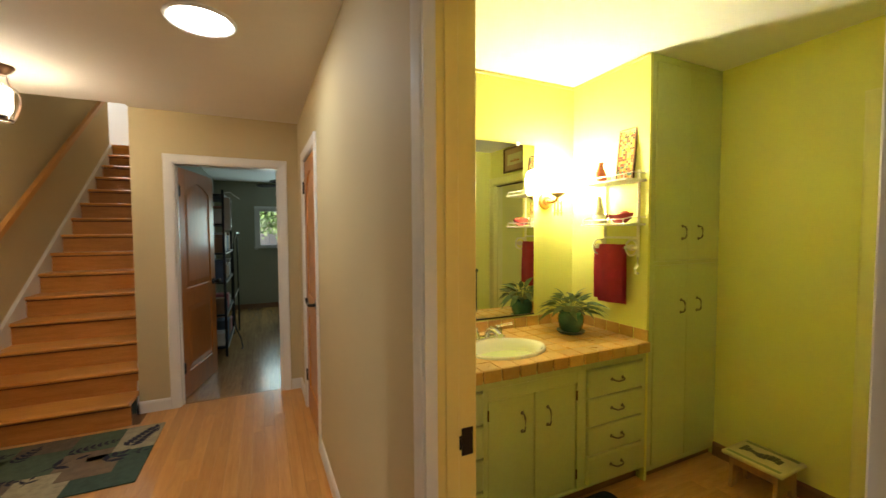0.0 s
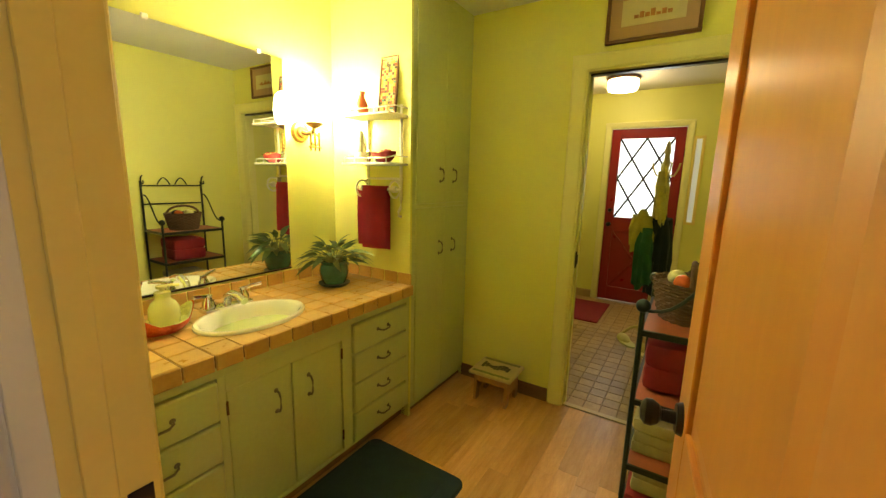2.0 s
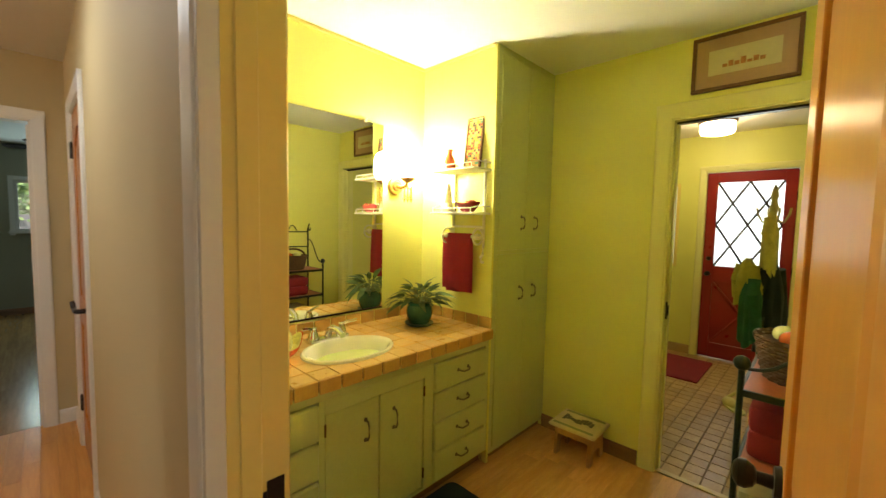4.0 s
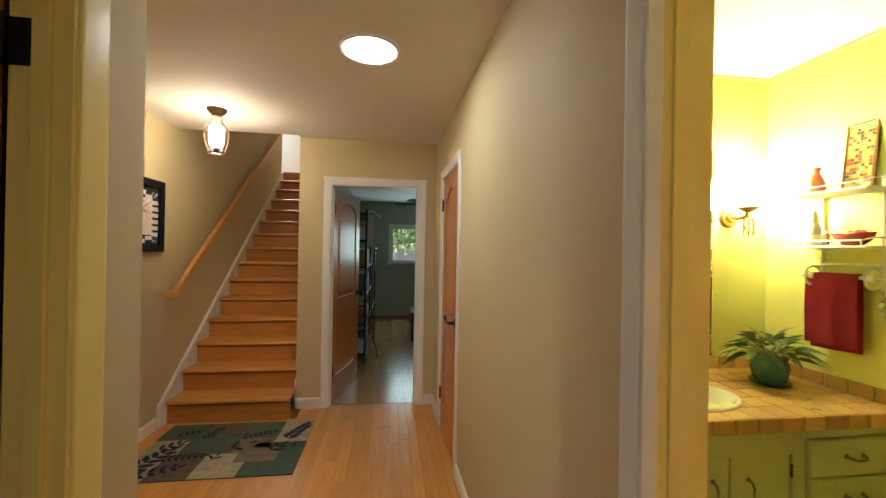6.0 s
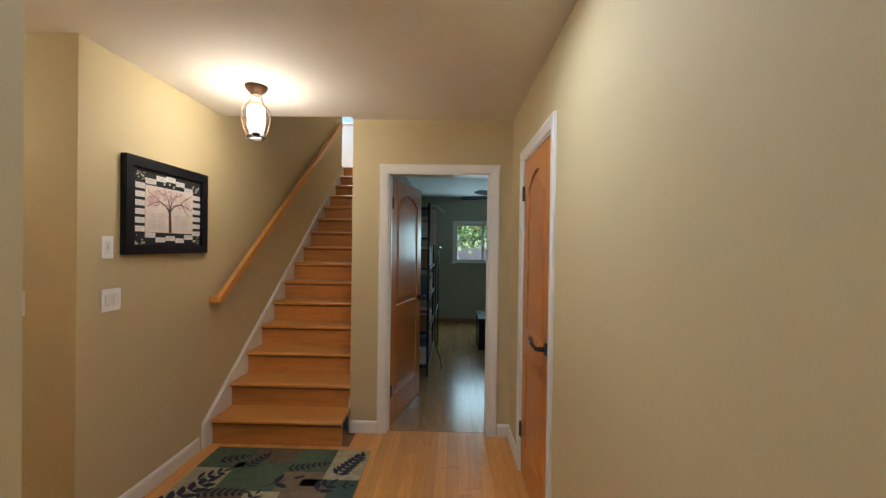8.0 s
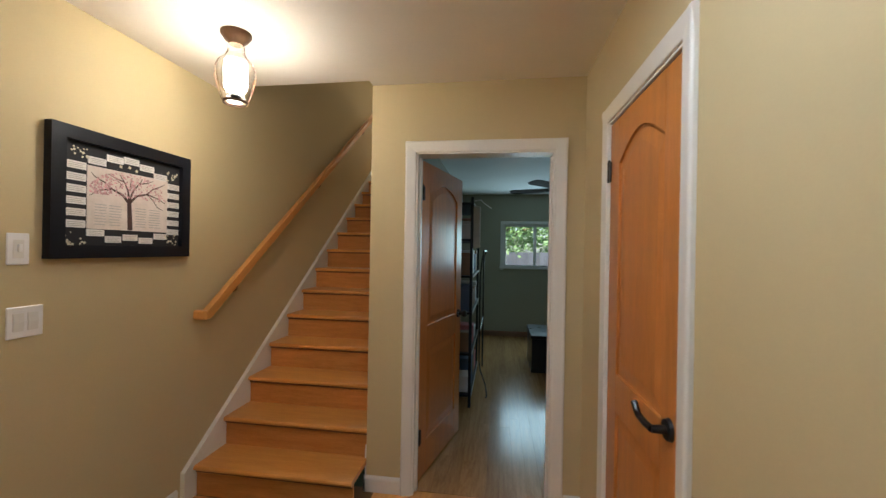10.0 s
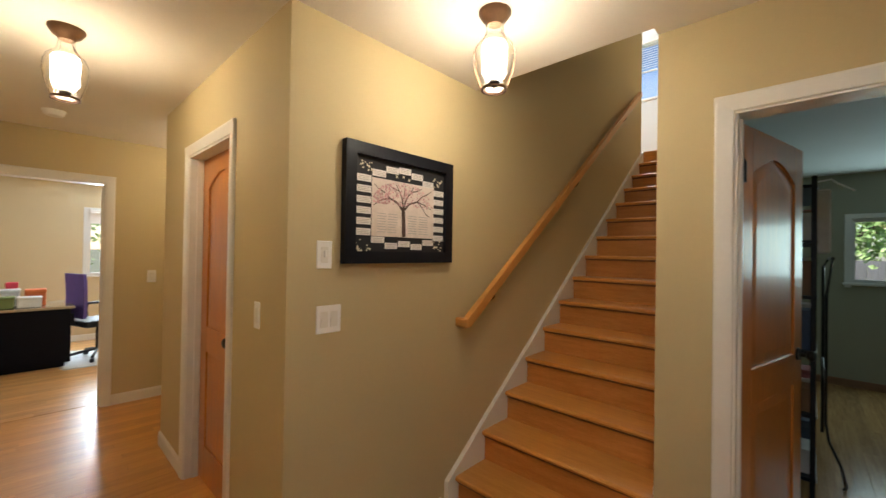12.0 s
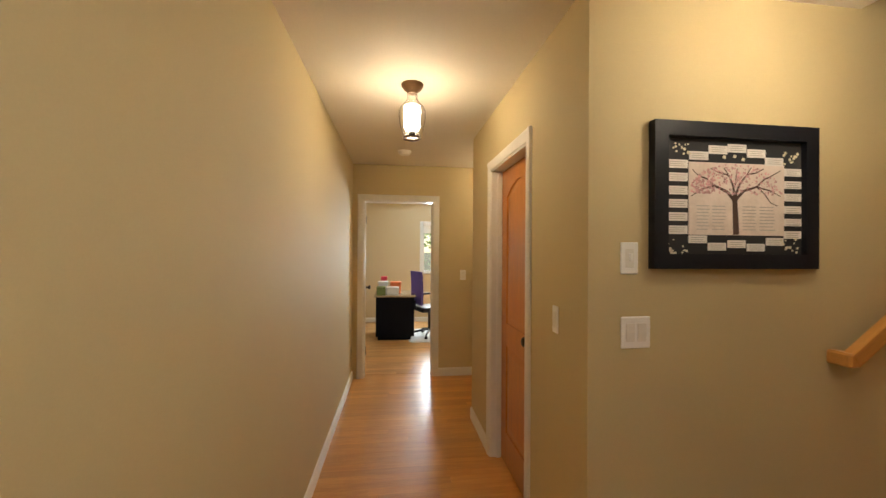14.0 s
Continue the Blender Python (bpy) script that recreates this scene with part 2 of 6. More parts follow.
prism(bm, [(-4.98, 1.17), (WEST - 0.12, 1.17), (WEST - 0.12, 1.29), (-4.98, 1.348)], "z", 0, H)
solid("wall_hall_south", bm, TAN, "long plain tan painted hall wall", "wall")
solid("wall_hall_west", boxes((-5.10, -4.98, 1.17, 1.463, 0, H), (-5.10, -4.98, 2.274, 3.7, 0, H), (-5.10, -4.98, 1.463, 2.274, DOOR, H)), TAN, "tan painted hall end wall with the office doorway", "wall")
solid("wall_hall_north", boxes((-3.82, -3.175, 2.49, 2.61, 0, H), (-2.433, -1.917, 2.49, 2.61, 0, H), (-3.175, -2.433, 2.49, 2.61, DOOR, H)), TAN, "tan painted hall wall with a closet door", "wall")
solid("wall_alcove_east", boxes((-3.94, -3.82, 2.61, 3.7, 0, H)), TAN, "tan painted alcove wall", "wall")
solid("wall_alcove_north", boxes((-5.10, -3.82, 3.7, 3.82, 0, H)), TAN, "tan painted alcove end wall", "wall")
solid("wall_stair_west", boxes((-1.917, -1.797, 2.49, 3.65, 0, H), (-1.917, -1.797, 3.65, 6.82, 0, TOP)), TAN, "tan painted stair wall", "wall")
solid("wall_north", boxes((-0.812, -0.539, 3.715, 3.83, 0, H), (0.27, 0.575, 3.715, 3.83, 0, H), (-0.539, 0.27, 3.715, 3.83, DOOR, H)), TAN, "tan painted wall with the bedroom doorway", "wall")
solid("wall_stair_east", boxes((-0.812, -0.69, 3.83, 8.0, 0, TOP), (-0.812, -0.69, 3.65, 3.83, H + 0.02, TOP)), TAN, "tan painted stair wall", "wall")
solid("wall_stairwell_south", boxes((-1.797, -0.812, 3.53, 3.65, H + 0.30, TOP)), TAN, "tan painted wall above the hall ceiling", "wall")
solid("wall_landing_north", boxes((-3.3, -2.60, 8.0, 8.12, UP, TOP), (-1.90, -0.69, 8.0, 8.12, UP, TOP), (-2.60, -1.90, 8.0, 8.12, UP, 3.75), (-2.60, -1.90, 8.0, 8.12, 4.6, TOP)), WHITE_WALL, "white painted landing wall with a window", "wall")
solid("wall_landing_west", boxes((-3.42, -3.3, 6.70, 8.12, UP, TOP), (-3.3, -1.917, 6.70, 6.82, UP, TOP)), WHITE_WALL, "white painted landing wall", "wall")
solid("ceiling_landing", boxes((-3.42, -0.69, 3.53, 8.12, TOP, TOP + 0.1)), CEIL, "white painted upper ceiling", "ceiling")
solid("floor_landing", boxes((-3.3, -0.812, 6.89, 8.0, UP - 0.25, UP), (-3.3, -1.797, 6.82, 6.89, UP - 0.25, UP)), OAK_STAIR, "oak upper landing floor", "floor")
solid("ceiling", boxes((-5.1, 0.47, -1.42, 3.65, H, H + 0.30), (-0.812, 0.47, 3.65, 3.83, H, H + 0.02), (-5.1, -1.917, 3.65, 3.82, H, H + 0.3)), CEIL, "warm white painted hall ceiling", "ceiling")
# bathroom
solid("wall_bath_north", boxes((0.594, 2.75, 2.0, 2.12, 0, H)), LIME, "lime green wall behind the vanity", "wall")
solid("wall_bath_south", boxes((0.594, 2.75, -0.28, -0.16, 0, H)), LIME, "lime green bathroom wall", "wall")
solid("wall_bath_east", boxes((2.75, 2.87, -0.62, -0.087, 0, H), (2.75, 2.87, 0.683, 2.12, 0, H), (2.75, 2.87, -0.087, 0.683, DOOR, H)), LIME, "lime green wall with the pocket doorway", "wall")
solid("ceiling_bath", boxes((0.47, 2.81, -0.28, 2.12, H, H + 0.1)), COOL_CEIL, "white bathroom ceiling", "ceiling")
# entry room behind the bathroom
solid("wall_entry_north", boxes((2.87, 5.4, 1.45, 1.57, 0, H)), LIME, "lime green entry room wall", "wall")
solid("wall_entry_south", boxes((2.87, 5.4, -0.62, -0.50, 0, H)), LIME, "lime green entry room wall", "wall")
solid("wall_entry_east", boxes((5.4, 5.52, -0.62, 0.221, 0, H), (5.4, 5.52, 1.001, 1.57, 0, H), (5.4, 5.52, 0.221, 1.001, 2.05, H)), LIME, "lime green wall around the red door", "wall")
solid("ceiling_entry", boxes((2.81, 5.52, -0.62, 1.57, H, H + 0.1)), CEIL, "white entry room ceiling", "ceiling")
# bedroom
BX0, BX1, BY0, BY1 = -0.69, 3.5, 3.83, 8.2
solid("wall_bedroom_north", boxes((BX0, 0.03, BY1, BY1 + 0.14, 0, H), (2.28, BX1, BY1, BY1 + 0.14, 0, H), (0.03, 2.28, BY1, BY1 + 0.14, 0, 1.18), (0.03, 2.28, BY1, BY1 + 0.14, 1.905, H)), SAGE_WALL, "grey green bedroom wall with a wide window", "wall")
solid("wall_bedroom_east", boxes((BX1, BX1 + 0.12, BY0, BY1 + 0.14, 0, H)), SAGE_WALL, "grey green bedroom wall", "wall")
solid("wall_bedroom_south", boxes((0.575, BX1, BY0 - 0.12, BY0, 0, H)), SAGE_WALL, "grey green bedroom wall", "wall")
solid("wall_bedroom_west", boxes((BX0, BX0 + 0.006, BY0, BY1, 0, H)), SAGE_WALL, "grey green bedroom wall", "wall")
solid("ceiling_bedroom", boxes((BX0, BX1, BY0, BY1, H - 0.02, H + 0.1)), COOL_CEIL, "white bedroom ceiling", "ceiling")
# office
solid("wall_office_west", boxes((-8.62, -8.5, 0.2, 2.42, 0, H), (-8.62, -8.5, 3.52, 4.6, 0, H), (-8.62, -8.5, 2.42, 3.52, 0, 1.01), (-8.62, -8.5, 2.42, 3.52, 2.01, H)), CREAM_WALL, "cream office wall with a window", "wall")
solid("wall_office_south", boxes((-8.62, -5.10, 0.2, 0.32, 0, H)), CREAM_WALL, "cream office wall", "wall")
solid("wall_office_north", boxes((-8.62, -5.10, 4.6, 4.72, 0, H)), CREAM_WALL, "cream office wall", "wall")
solid("wall_office_east", boxes((-5.106, -5.10, 0.32, 1.463, 0, H), (-5.106, -5.10, 2.274, 4.6, 0, H), (-5.106, -5.10, 1.463, 2.274, DOOR, H)), CREAM_WALL, "cream office wall", "wall")
solid("ceiling_office", boxes((-8.62, -5.10, 0.2, 4.72, H - 0.02, H + 0.1)), COOL_CEIL, "white office ceiling", "ceiling")
# rooms behind the doors, closed and plain
solid("wall_side_room", boxes((-2.7, -2.6, -1.3, 1.17, 0, H), (-2.7, -0.70, -1.42, -1.3, 0, H)), TAN, "tan side room walls", "wall")
solid("floor_side_room", boxes((-2.7, -0.76, -1.4, 1.17, -0.12, 0.0)), OAK, "oak side room floor", "floor")
solid("wall_closet", boxes((0.594, 1.2, 2.45, 2.57, 0, H), (1.2, 1.3, 2.45, 3.715, 0, H)), TAN, "plain closet walls", "wall")
solid("wall_linen", boxes((-3.82, -1.917, 3.3, 3.4, 0, H)), TAN, "plain closet wall", "wall")


# ---- floors ----
# same oak as the hall; the bedroom's low light is put into its colour
OAK_BED_DIM = surface("oak_strip_floor_dim_bedroom", (0.36, 0.19, 0.075), 0.22, vary=0.22, scale=5, fine=42, bump=0.006, stretch=(9, 0.8, 9), random_tone=0.13, coat=0.15, second=(0.43, 0.25, 0.10))


def board_mesh(name, w, material, t=0.012, e=0.0006):
    """One floor board, one metre long along y, with eased edges."""
    bm = bmesh.new()
    h = w / 2 - 0.0001
    prism(bm, [(-h, -t), (h, -t), (h, -e), (h - e, 0), (-h + e, 0), (-h, -e)], "y", 0.0, 0.999)
    return mesh_of(name, bm, material)


def lay_boards(floor, mesh, width, areas, along="y", z=0.0, lengths=(0.6, 0.75, 0.9, 1.1, 1.35)):
    """Boards as children of a floor, in rows with staggered ends, over rectangles x0, x1, y0, y1."""
    rnd = random.Random(5)
    for x0, x1, y0, y1 in areas:
        a0, a1, b0, b1 = (x0, x1, y0, y1) if along == "y" else (y0, y1, x0, x1)
        rows = round((a1 - a0) / width)
        for i in range(rows):
            a, b = a0 + (i + 0.5) * (a1 - a0) / rows, b0
            first = True
            while b < b1 - 0.001:
                ln = rnd.choice(lengths) * (rnd.uniform(0.3, 1.0) if first else 1)
                first = False
                ln = b1 - b if b1 - b - ln < 0.2 else ln
                ob = new("plank", mesh)
                ob.parent = floor
                ob.location = (a, b, z) if along == "y" else (b, a, z)
                ob.rotation_euler = (0, 0, 0 if along == "y" else -math.pi / 2)
                ob.scale = (1, ln, 1)
                b += ln


def joined_boards(name, floor, width, area, material, z=0.0):
    """Far boards, joined into one mesh."""
    rnd = random.Random(9)
    x0, x1, y0, y1 = area
    verts, faces = [], []
    for i in range(round((x1 - x0) / width)):
        a, b = x0 + i * width, y0 - rnd.uniform(0, 0.8)
        while b < y1:
            ln = rnd.uniform(0.6, 1.4)
            p, q = max(b, y0), min(b + ln, y1)
            b += ln
            if q - p < 0.02:
                continue
            k = len(verts)
            e = 0.001
            verts += [(a + e, p + e, z), (a + width - e, p + e, z), (a + width - e, q - e, z), (a + e, q - e, z),
                      (a, p, z - 0.004), (a + width, p, z - 0.004), (a + width, q, z - 0.004), (a, q, z - 0.004)]
            faces += [(k, k + 1, k + 2, k + 3), (k + 4, k + 5, k + 1, k), (k + 5, k + 6, k + 2, k + 1), (k + 6, k + 7, k + 3, k + 2), (k + 7, k + 4, k, k + 3)]
    me = bpy.data.meshes.new(name)
    me.from_pydata(verts, [], faces)
    me.materials.append(material)
    ob = new(name, me)
    ob.parent = floor
    return tagged(ob, kind="stuff")


floor_hall = solid("floor", boxes((-5.1, 0.53, -1.42, 3.76, -0.1, -0.011)), GAP, "honey coloured oak strip hall floor, polished", "floor")
floor_bed = solid("floor_bedroom", boxes((BX0, BX1, 3.76, BY1, -0.1, -0.011)), GAP, "polished oak bedroom floor, coloured darker for the dim room", "floor")
floor_office = solid("floor_office", boxes((-8.62, -5.1, 0.2, 4.72, -0.1, -0.003)), GAP, "honey oak strip office floor", "floor")
floor_bath = solid("floor_bath", boxes((0.53, 2.79, -0.28, 2.12, -0.1, -0.011)), surface("bath_floor_joint", (0.52, 0.27, 0.10), 0.6, bump=0), "oak plank bathroom floor", "floor")
TILE_GROUT = surface("brown_grout", (0.23, 0.14, 0.055), 0.8, vary=0.15, bump=0.02)
floor_entry = solid("floor_entry", boxes((2.79, 5.52, -0.62, 1.57, -0.1, -0.006)), TILE_GROUT, "tan ceramic tile entry floor", "floor")
joined_boards("far_planks", floor_office, 0.083, (-8.6, -5.1, 0.3, 4.6), surface("oak_strip_floor_office", (0.54, 0.25, 0.065), 0.32, vary=0.22, scale=5, fine=42, bump=0.006, stretch=(9, 0.8, 9), random_tone=0.13, coat=0.25, second=(0.60, 0.35, 0.14), island=True))


# ---- trim and doors ----
BASEBOARD = [(0, 0), (0.013, 0), (0.013, 0.075), (0.009, 0.088), (0.004, 0.095), (0, 0.095)]


def baseboard(x0, y0, x1, y1, material=TRIM, height=1.0, label="white painted baseboard"):
    """A baseboard along a wall; the wall is on the left hand when going from the first point to the second."""
    a, b = Vector((x0, y0, 0)), Vector((x1, y1, 0))
    bm = bmesh.new()
    prism(bm, [(-p, q * height) for p, q in BASEBOARD], "x", 0, (b - a).length)
    ob = solid("baseboard", bm, material, label, "baseboard")
    ob.matrix_world = Matrix.Translation(a) @ pose(0, 0, 0, 0, 0, math.degrees(math.atan2(y1 - y0, x1 - x0)))
    return ob


baseboard(east(2.505), 2.505, east(0.785), 0.785)
baseboard(east(3.70), 3.70, east(3.325), 3.325)
baseboard(WEST, 1.135, WEST, 1.292)
baseboard(WEST + 0.013, 1.289, -4.968, 1.348)
baseboard(-4.98, 2.335, -4.98, 3.69)
baseboard(-3.82, 2.49, -3.237, 2.49)
baseboard(-2.371, 2.49, -1.784, 2.49)
baseboard(-1.797, 2.477, -1.797, 3.39)
baseboard(-0.825, 3.715, -0.60, 3.715)
baseboard(-0.812, 3.80, -0.812, 3.702)
baseboard(0.335, 3.715, 0.428, 3.715)
BROWN_BASE = surface("brown_wood_baseboard", (0.22, 0.11, 0.05), 0.4, vary=0.2, scale=5, fine=40, stretch=(1, 8, 8), bump=0.006)
baseboard(2.75, 1.405, 2.75, 0.765, BROWN_BASE, 0.9, "brown wood baseboard")
baseboard(-0.68, BY1, BX1, BY1, BROWN_BASE, 0.9, "dark wood baseboard")
baseboard(5.4, 1.45, 5.4, 1.06, surface("tan_tile_base", (0.42, 0.28, 0.13), 0.4, vary=0.15), 1.0, "tan tile baseboard")
baseboard(-8.5, 0.4, -8.5, 4.5)


def casing_profile(w):
    return [(0, 0), (w, 0), (w, 0.011), (w - 0.003, 0.016), (w - 0.010, 0.018), (w * 0.5, 0.0155), (0.010, 0.0125), (0.003, 0.011), (0, 0.008)]


def doorway(name, m, w, h, th, label, material=TRIM, cw=0.066, back=True, back_material=None, stop=0.5, proud=0.012, front_material=None, lip=0.0):
    """Jambs, stops and casings round an opening. Local x runs along the opening, y into the wall, z up."""
    root = thing(name, m, label, "door frame", kind="structure")
    r = 0.006
    for sx in (0, 1):
        bm = bmesh.new()
        box(bm, *((-0.002, 0.016) if sx == 0 else (w - 0.016, w + 0.002)), -0.004, th + 0.004, 0, h - 0.016, bevel=0.0015)
        part("jamb", bm, material, root)
        bm = bmesh.new()
        box(bm, *((0.016, 0.016 + proud) if sx == 0 else (w - 0.016 - proud, w - 0.016)), th * stop - 0.018, th * stop + 0.018, 0, h - 0.03, bevel=0.002)
        part("door_stop", bm, material, root)
        if lip:
            part("jamb_edge", boxes(((0.0, 0.018) if sx == 0 else (w - 0.018, w)) + (-0.006, lip, 0, h - 0.018), bevel=0.0015), front_material, root, "white painted jamb edge")
    bm = boxes((-0.002, w + 0.002, -0.004, th + 0.004, h - 0.016, h + 0.002), bevel=0.0015)
    part("head_jamb", bm, material, root)
    for face in ((0, 1) if back else (0,)):
        y, d = ((0.0, -1) if face == 0 else (th, 1))
        mt = (front_material if face == 0 else back_material) or material
        for sx in (0, 1):
            bm = bmesh.new()
            pr = [(r - p, y + d * q) if sx == 0 else (w - r + p, y + d * q) for p, q in casing_profile(cw)]
            prism(bm, pr, "z", 0.0, h + cw - r - 0.0005)
            part("side_casing", bm, mt, root, smooth=False)
        bm = bmesh.new()
        prism(bm, [(y + d * q * 1.06, h - r + p) for p, q in casing_profile(cw)], "x", r - cw - 0.001, w - r + cw + 0.001)
        part("head_casing", bm, mt, root)
    return root


def arch(x0, x1, z, rise, n=10):
    return [(x0 + (x1 - x0) * i / n, z + rise * math.sin(math.pi * i / n)) for i in range(n + 1)]


def door_leaf(name, m, w, h, label, material=ALDER, t=0.036, handle_x=None, handle="lever", hinge_x=None, hinge_side=-1, group="interior doors"):
    """A two-panel door with an arched upper panel. Local x along the leaf, y through it, z up."""
    root = thing(name, m, label, "door", group)
    s, z0, z1, z2, z3, rise = 0.115, 0.215, 0.80, 0.955, h - 0.19, 0.085
    e = 0.002
    for x0, x1 in ((0, s), (w - s, w)):
        part("stile", boxes((x0, x1, 0, t, 0, h), bevel=e), material, root)
    part("bottom_rail", boxes((s, w - s, 0, t, 0, z0), bevel=e), material, root)
    part("lock_rail", boxes((s, w - s, 0, t, z1, z2), bevel=e), material, root)
    bm = bmesh.new()
    prism(bm, [(s, h), *arch(s, w - s, z3, rise), (w - s, h)], "y", 0.0, t)
    part("top_rail", bm, material, root)
    for lo, hi, rs in ((z0, z1, 0), (z2, z3, rise)):
        bm = bmesh.new()
        prism(bm, [(s, lo), *arch(s, w - s, hi, rs), (w - s, lo)][::1], "y", t * 0.28, t * 0.72)
        g = 0.012
        for ya, yb, yc in ((t * 0.28, t * 0.10, 0.0), (t * 0.72, t * 0.90, t)):
            # moulding bead round the panel and the raised field inside it
            outer = [(s + g, lo + g), *arch(s + g, w - s - g, hi - g, rs), (w - s - g, lo + g)]
            inner = [(s + 4.5 * g, lo + 4.5 * g), *arch(s + 4.5 * g, w - s - 4.5 * g, hi - 4.5 * g, rs), (w - s - 4.5 * g, lo + 4.5 * g)]
            a = [bm.verts.new((p[0], ya, p[1])) for p in outer]
            b = [bm.verts.new((p[0], yb, p[1])) for p in inner]
            for i in range(len(a)):
                j = (i + 1) % len(a)
                bm.faces.new((a[i], a[j], b[j], b[i]))
            bm.faces.new(b)
        part("panel", bm, material, root)
    if hinge_x is not None:
        for z in (0.27, 1.80):
            bm = bmesh.new()
            y = -0.006 if hinge_side < 0 else t + 0.006
            cyl(bm, (hinge_x, y, z - 0.045), (hinge_x, y, z + 0.045), 0.0075, seg=10)
            box(bm, hinge_x - 0.026, hinge_x + 0.026, y - 0.002, y + 0.004, z - 0.043, z + 0.043)
            ball(bm, (hinge_x, y, z + 0.049), 0.006, seg=8)
            part("hinge", bm, IRON, root, "black iron hinge", smooth=True)
    if handle_x is not None:
        d = 1 if handle_x < w / 2 else -1
        for y, o in ((0.0, -1), (t, 1)):
            bm = bmesh.new()
            cyl(bm, (handle_x, y, 0.95), (handle_x, y + o * 0.011, 0.95), 0.033, 0.029, 20)
            cyl(bm, (handle_x, y + o * 0.011, 0.95), (handle_x, y + o * 0.050, 0.95), 0.013, 0.011, 12)
            if handle == "lever":
                pipe(bm, [(handle_x, y + o * 0.048, 0.95), (handle_x + d * 0.03, y + o * 0.052, 0.950), (handle_x + d * 0.07, y + o * 0.050, 0.948), (handle_x + d * 0.095, y + o * 0.051, 0.950), (handle_x + d * 0.108, y + o * 0.052, 0.962), (handle_x + d * 0.125, y + o * 0.054, 0.980)], 0.0105)
            else:
                lathe_knob = [(0.010, 0.0), (0.020, 0.006), (0.027, 0.018), (0.026, 0.030), (0.016, 0.038), (0.0, 0.040)]
                for (r0, h0), (r1, h1) in zip(lathe_knob, lathe_knob[1:]):
                    cyl(bm, (handle_x, y + o * (0.035 + h0), 0.95), (handle_x, y + o * (0.035 + h1), 0.95), r0, max(r1, 0.001), 16)
            part("handle", bm, IRON, root, "black bronze door handle", smooth=True)
    return root


ALDER_LIGHT = surface("honey_stained_alder", (0.52, 0.22, 0.052), 0.34, vary=0.06, scale=2, fine=14, bump=0.0, stretch=(3, 3, 0.5), second=(0.55, 0.24, 0.062))
doorway("door_1", pose(-0.539, 3.715, 0), 0.809, DOOR, 0.115, "white painted casing of the bedroom doorway")
door_leaf("bedroom_door", pose(-0.521, 3.838, 0.008, 0, 0, 76.5), 0.765, 2.005, "stained alder bedroom door with arched panel, standing open", handle_x=0.70, handle="knob", hinge_x=0.0, hinge_side=-1)
doorway("door_2", pose(east(3.263), 3.263, 0, 0, 0, -89.14), 0.694, DOOR, 0.13, "white painted casing of the closet door", back=False, stop=0.62)
door_leaf("closet_door", pose(east(3.245) + 0.002, 3.245, 0.008, 0, 0, -89.14), 0.658, 2.005, "stained alder closet door with arched panel, closed", handle_x=0.605, hinge_x=-0.004)
doorway("door_3", pose(0.472, 0.747, 0, 0, 0, -90), 0.767, DOOR, 0.128, "white casing and cream yellow jamb of the bathroom doorway", LIME_TRIM, cw=0.045, front_material=TRIM, proud=0.006, lip=0.026)
frame_4 = doorway("door_4", pose(WEST, 0.29, 0, 0, 0, 90), 0.76, DOOR, 0.12, "cream painted casing of the side room doorway", LIME_TRIM, cw=0.085, stop=0.45)
bm = boxes((0.740, 0.744, 0.072, 0.124, 1.83, 1.935), bevel=0.0015)
cyl(bm, (0.735, 0.131, 1.828), (0.735, 0.131, 1.94), 0.009, seg=10)
part("hinge", bm, IRON, frame_4, "black iron hinge", smooth=True)
door_leaf("side_room_door", pose(WEST - 0.133, 1.035, 0.008, 0, 0, 178), 0.72, 2.005, "dark stained alder door, standing open", handle_x=0.655, hinge_x=0.0, hinge_side=1)
doorway("door_5", pose(-4.98, 1.463, 0, 0, 0, 90), 0.811, DOOR, 0.12, "white painted casing of the office doorway")
door_leaf("office_door", pose(-5.115, 1.483, 0.008, 0, 0, 184), 0.775, 2.005, "stained alder office door, standing open", handle_x=0.71, handle="knob", hinge_x=0.0, hinge_side=-1)
doorway("door_6", pose(-3.175, 2.49, 0), 0.742, DOOR, 0.12, "white painted casing of the linen closet door", back=False, stop=0.45)
door_leaf("linen_closet_door", pose(-3.157, 2.562, 0.012), 0.706, 2.005, "stained alder linen closet door with arched panel, closed", handle_x=0.645, handle="knob")
door_leaf("bathroom_door", pose(0.61, -0.032, 0.008, 0, 0, 6.2), 0.70, 2.005, "honey stained alder bathroom door, standing open", ALDER_LIGHT, handle_x=0.64, handle="knob", hinge_x=0.0, hinge_side=1)
doorway("door_7", pose(2.75, 0.683, 0, 0, 0, -90), 0.77, DOOR, 0.12, "lime yellow casing of the pocket doorway", LIME_GLOSS, cw=0.08)
solid("trim_pocket_track", boxes((2.79, 2.83, -0.071, 0.666, DOOR - 0.028, DOOR - 0.017)), IRON, "dark pocket door track", "trim")
latch = thing("pocket_door_latch", pose(2.79, 0.664, 0.955), "black latch plate in the pocket door jamb", "latch")
part("plate", boxes((-0.02, 0.02, -0.006, 0.0, -0.05, 0.05), bevel=0.002), IRON, latch)
part("finger_pull", boxes((-0.009, 0.009, -0.010, -0.006, -0.03, 0.03), bevel=0.002), BLACK, latch)
strike = thing("strike_plate", pose(0.578, 0.731, 0.93), "black strike plate in the bathroom door jamb", "strike plate")
part("plate", boxes((-0.016, 0.016, -0.003, 0.0, -0.035, 0.035), bevel=0.0012), IRON, strike)
part("lip", boxes((-0.03, -0.016, -0.004, -0.001, -0.018, 0.018), bevel=0.001), IRON, strike)

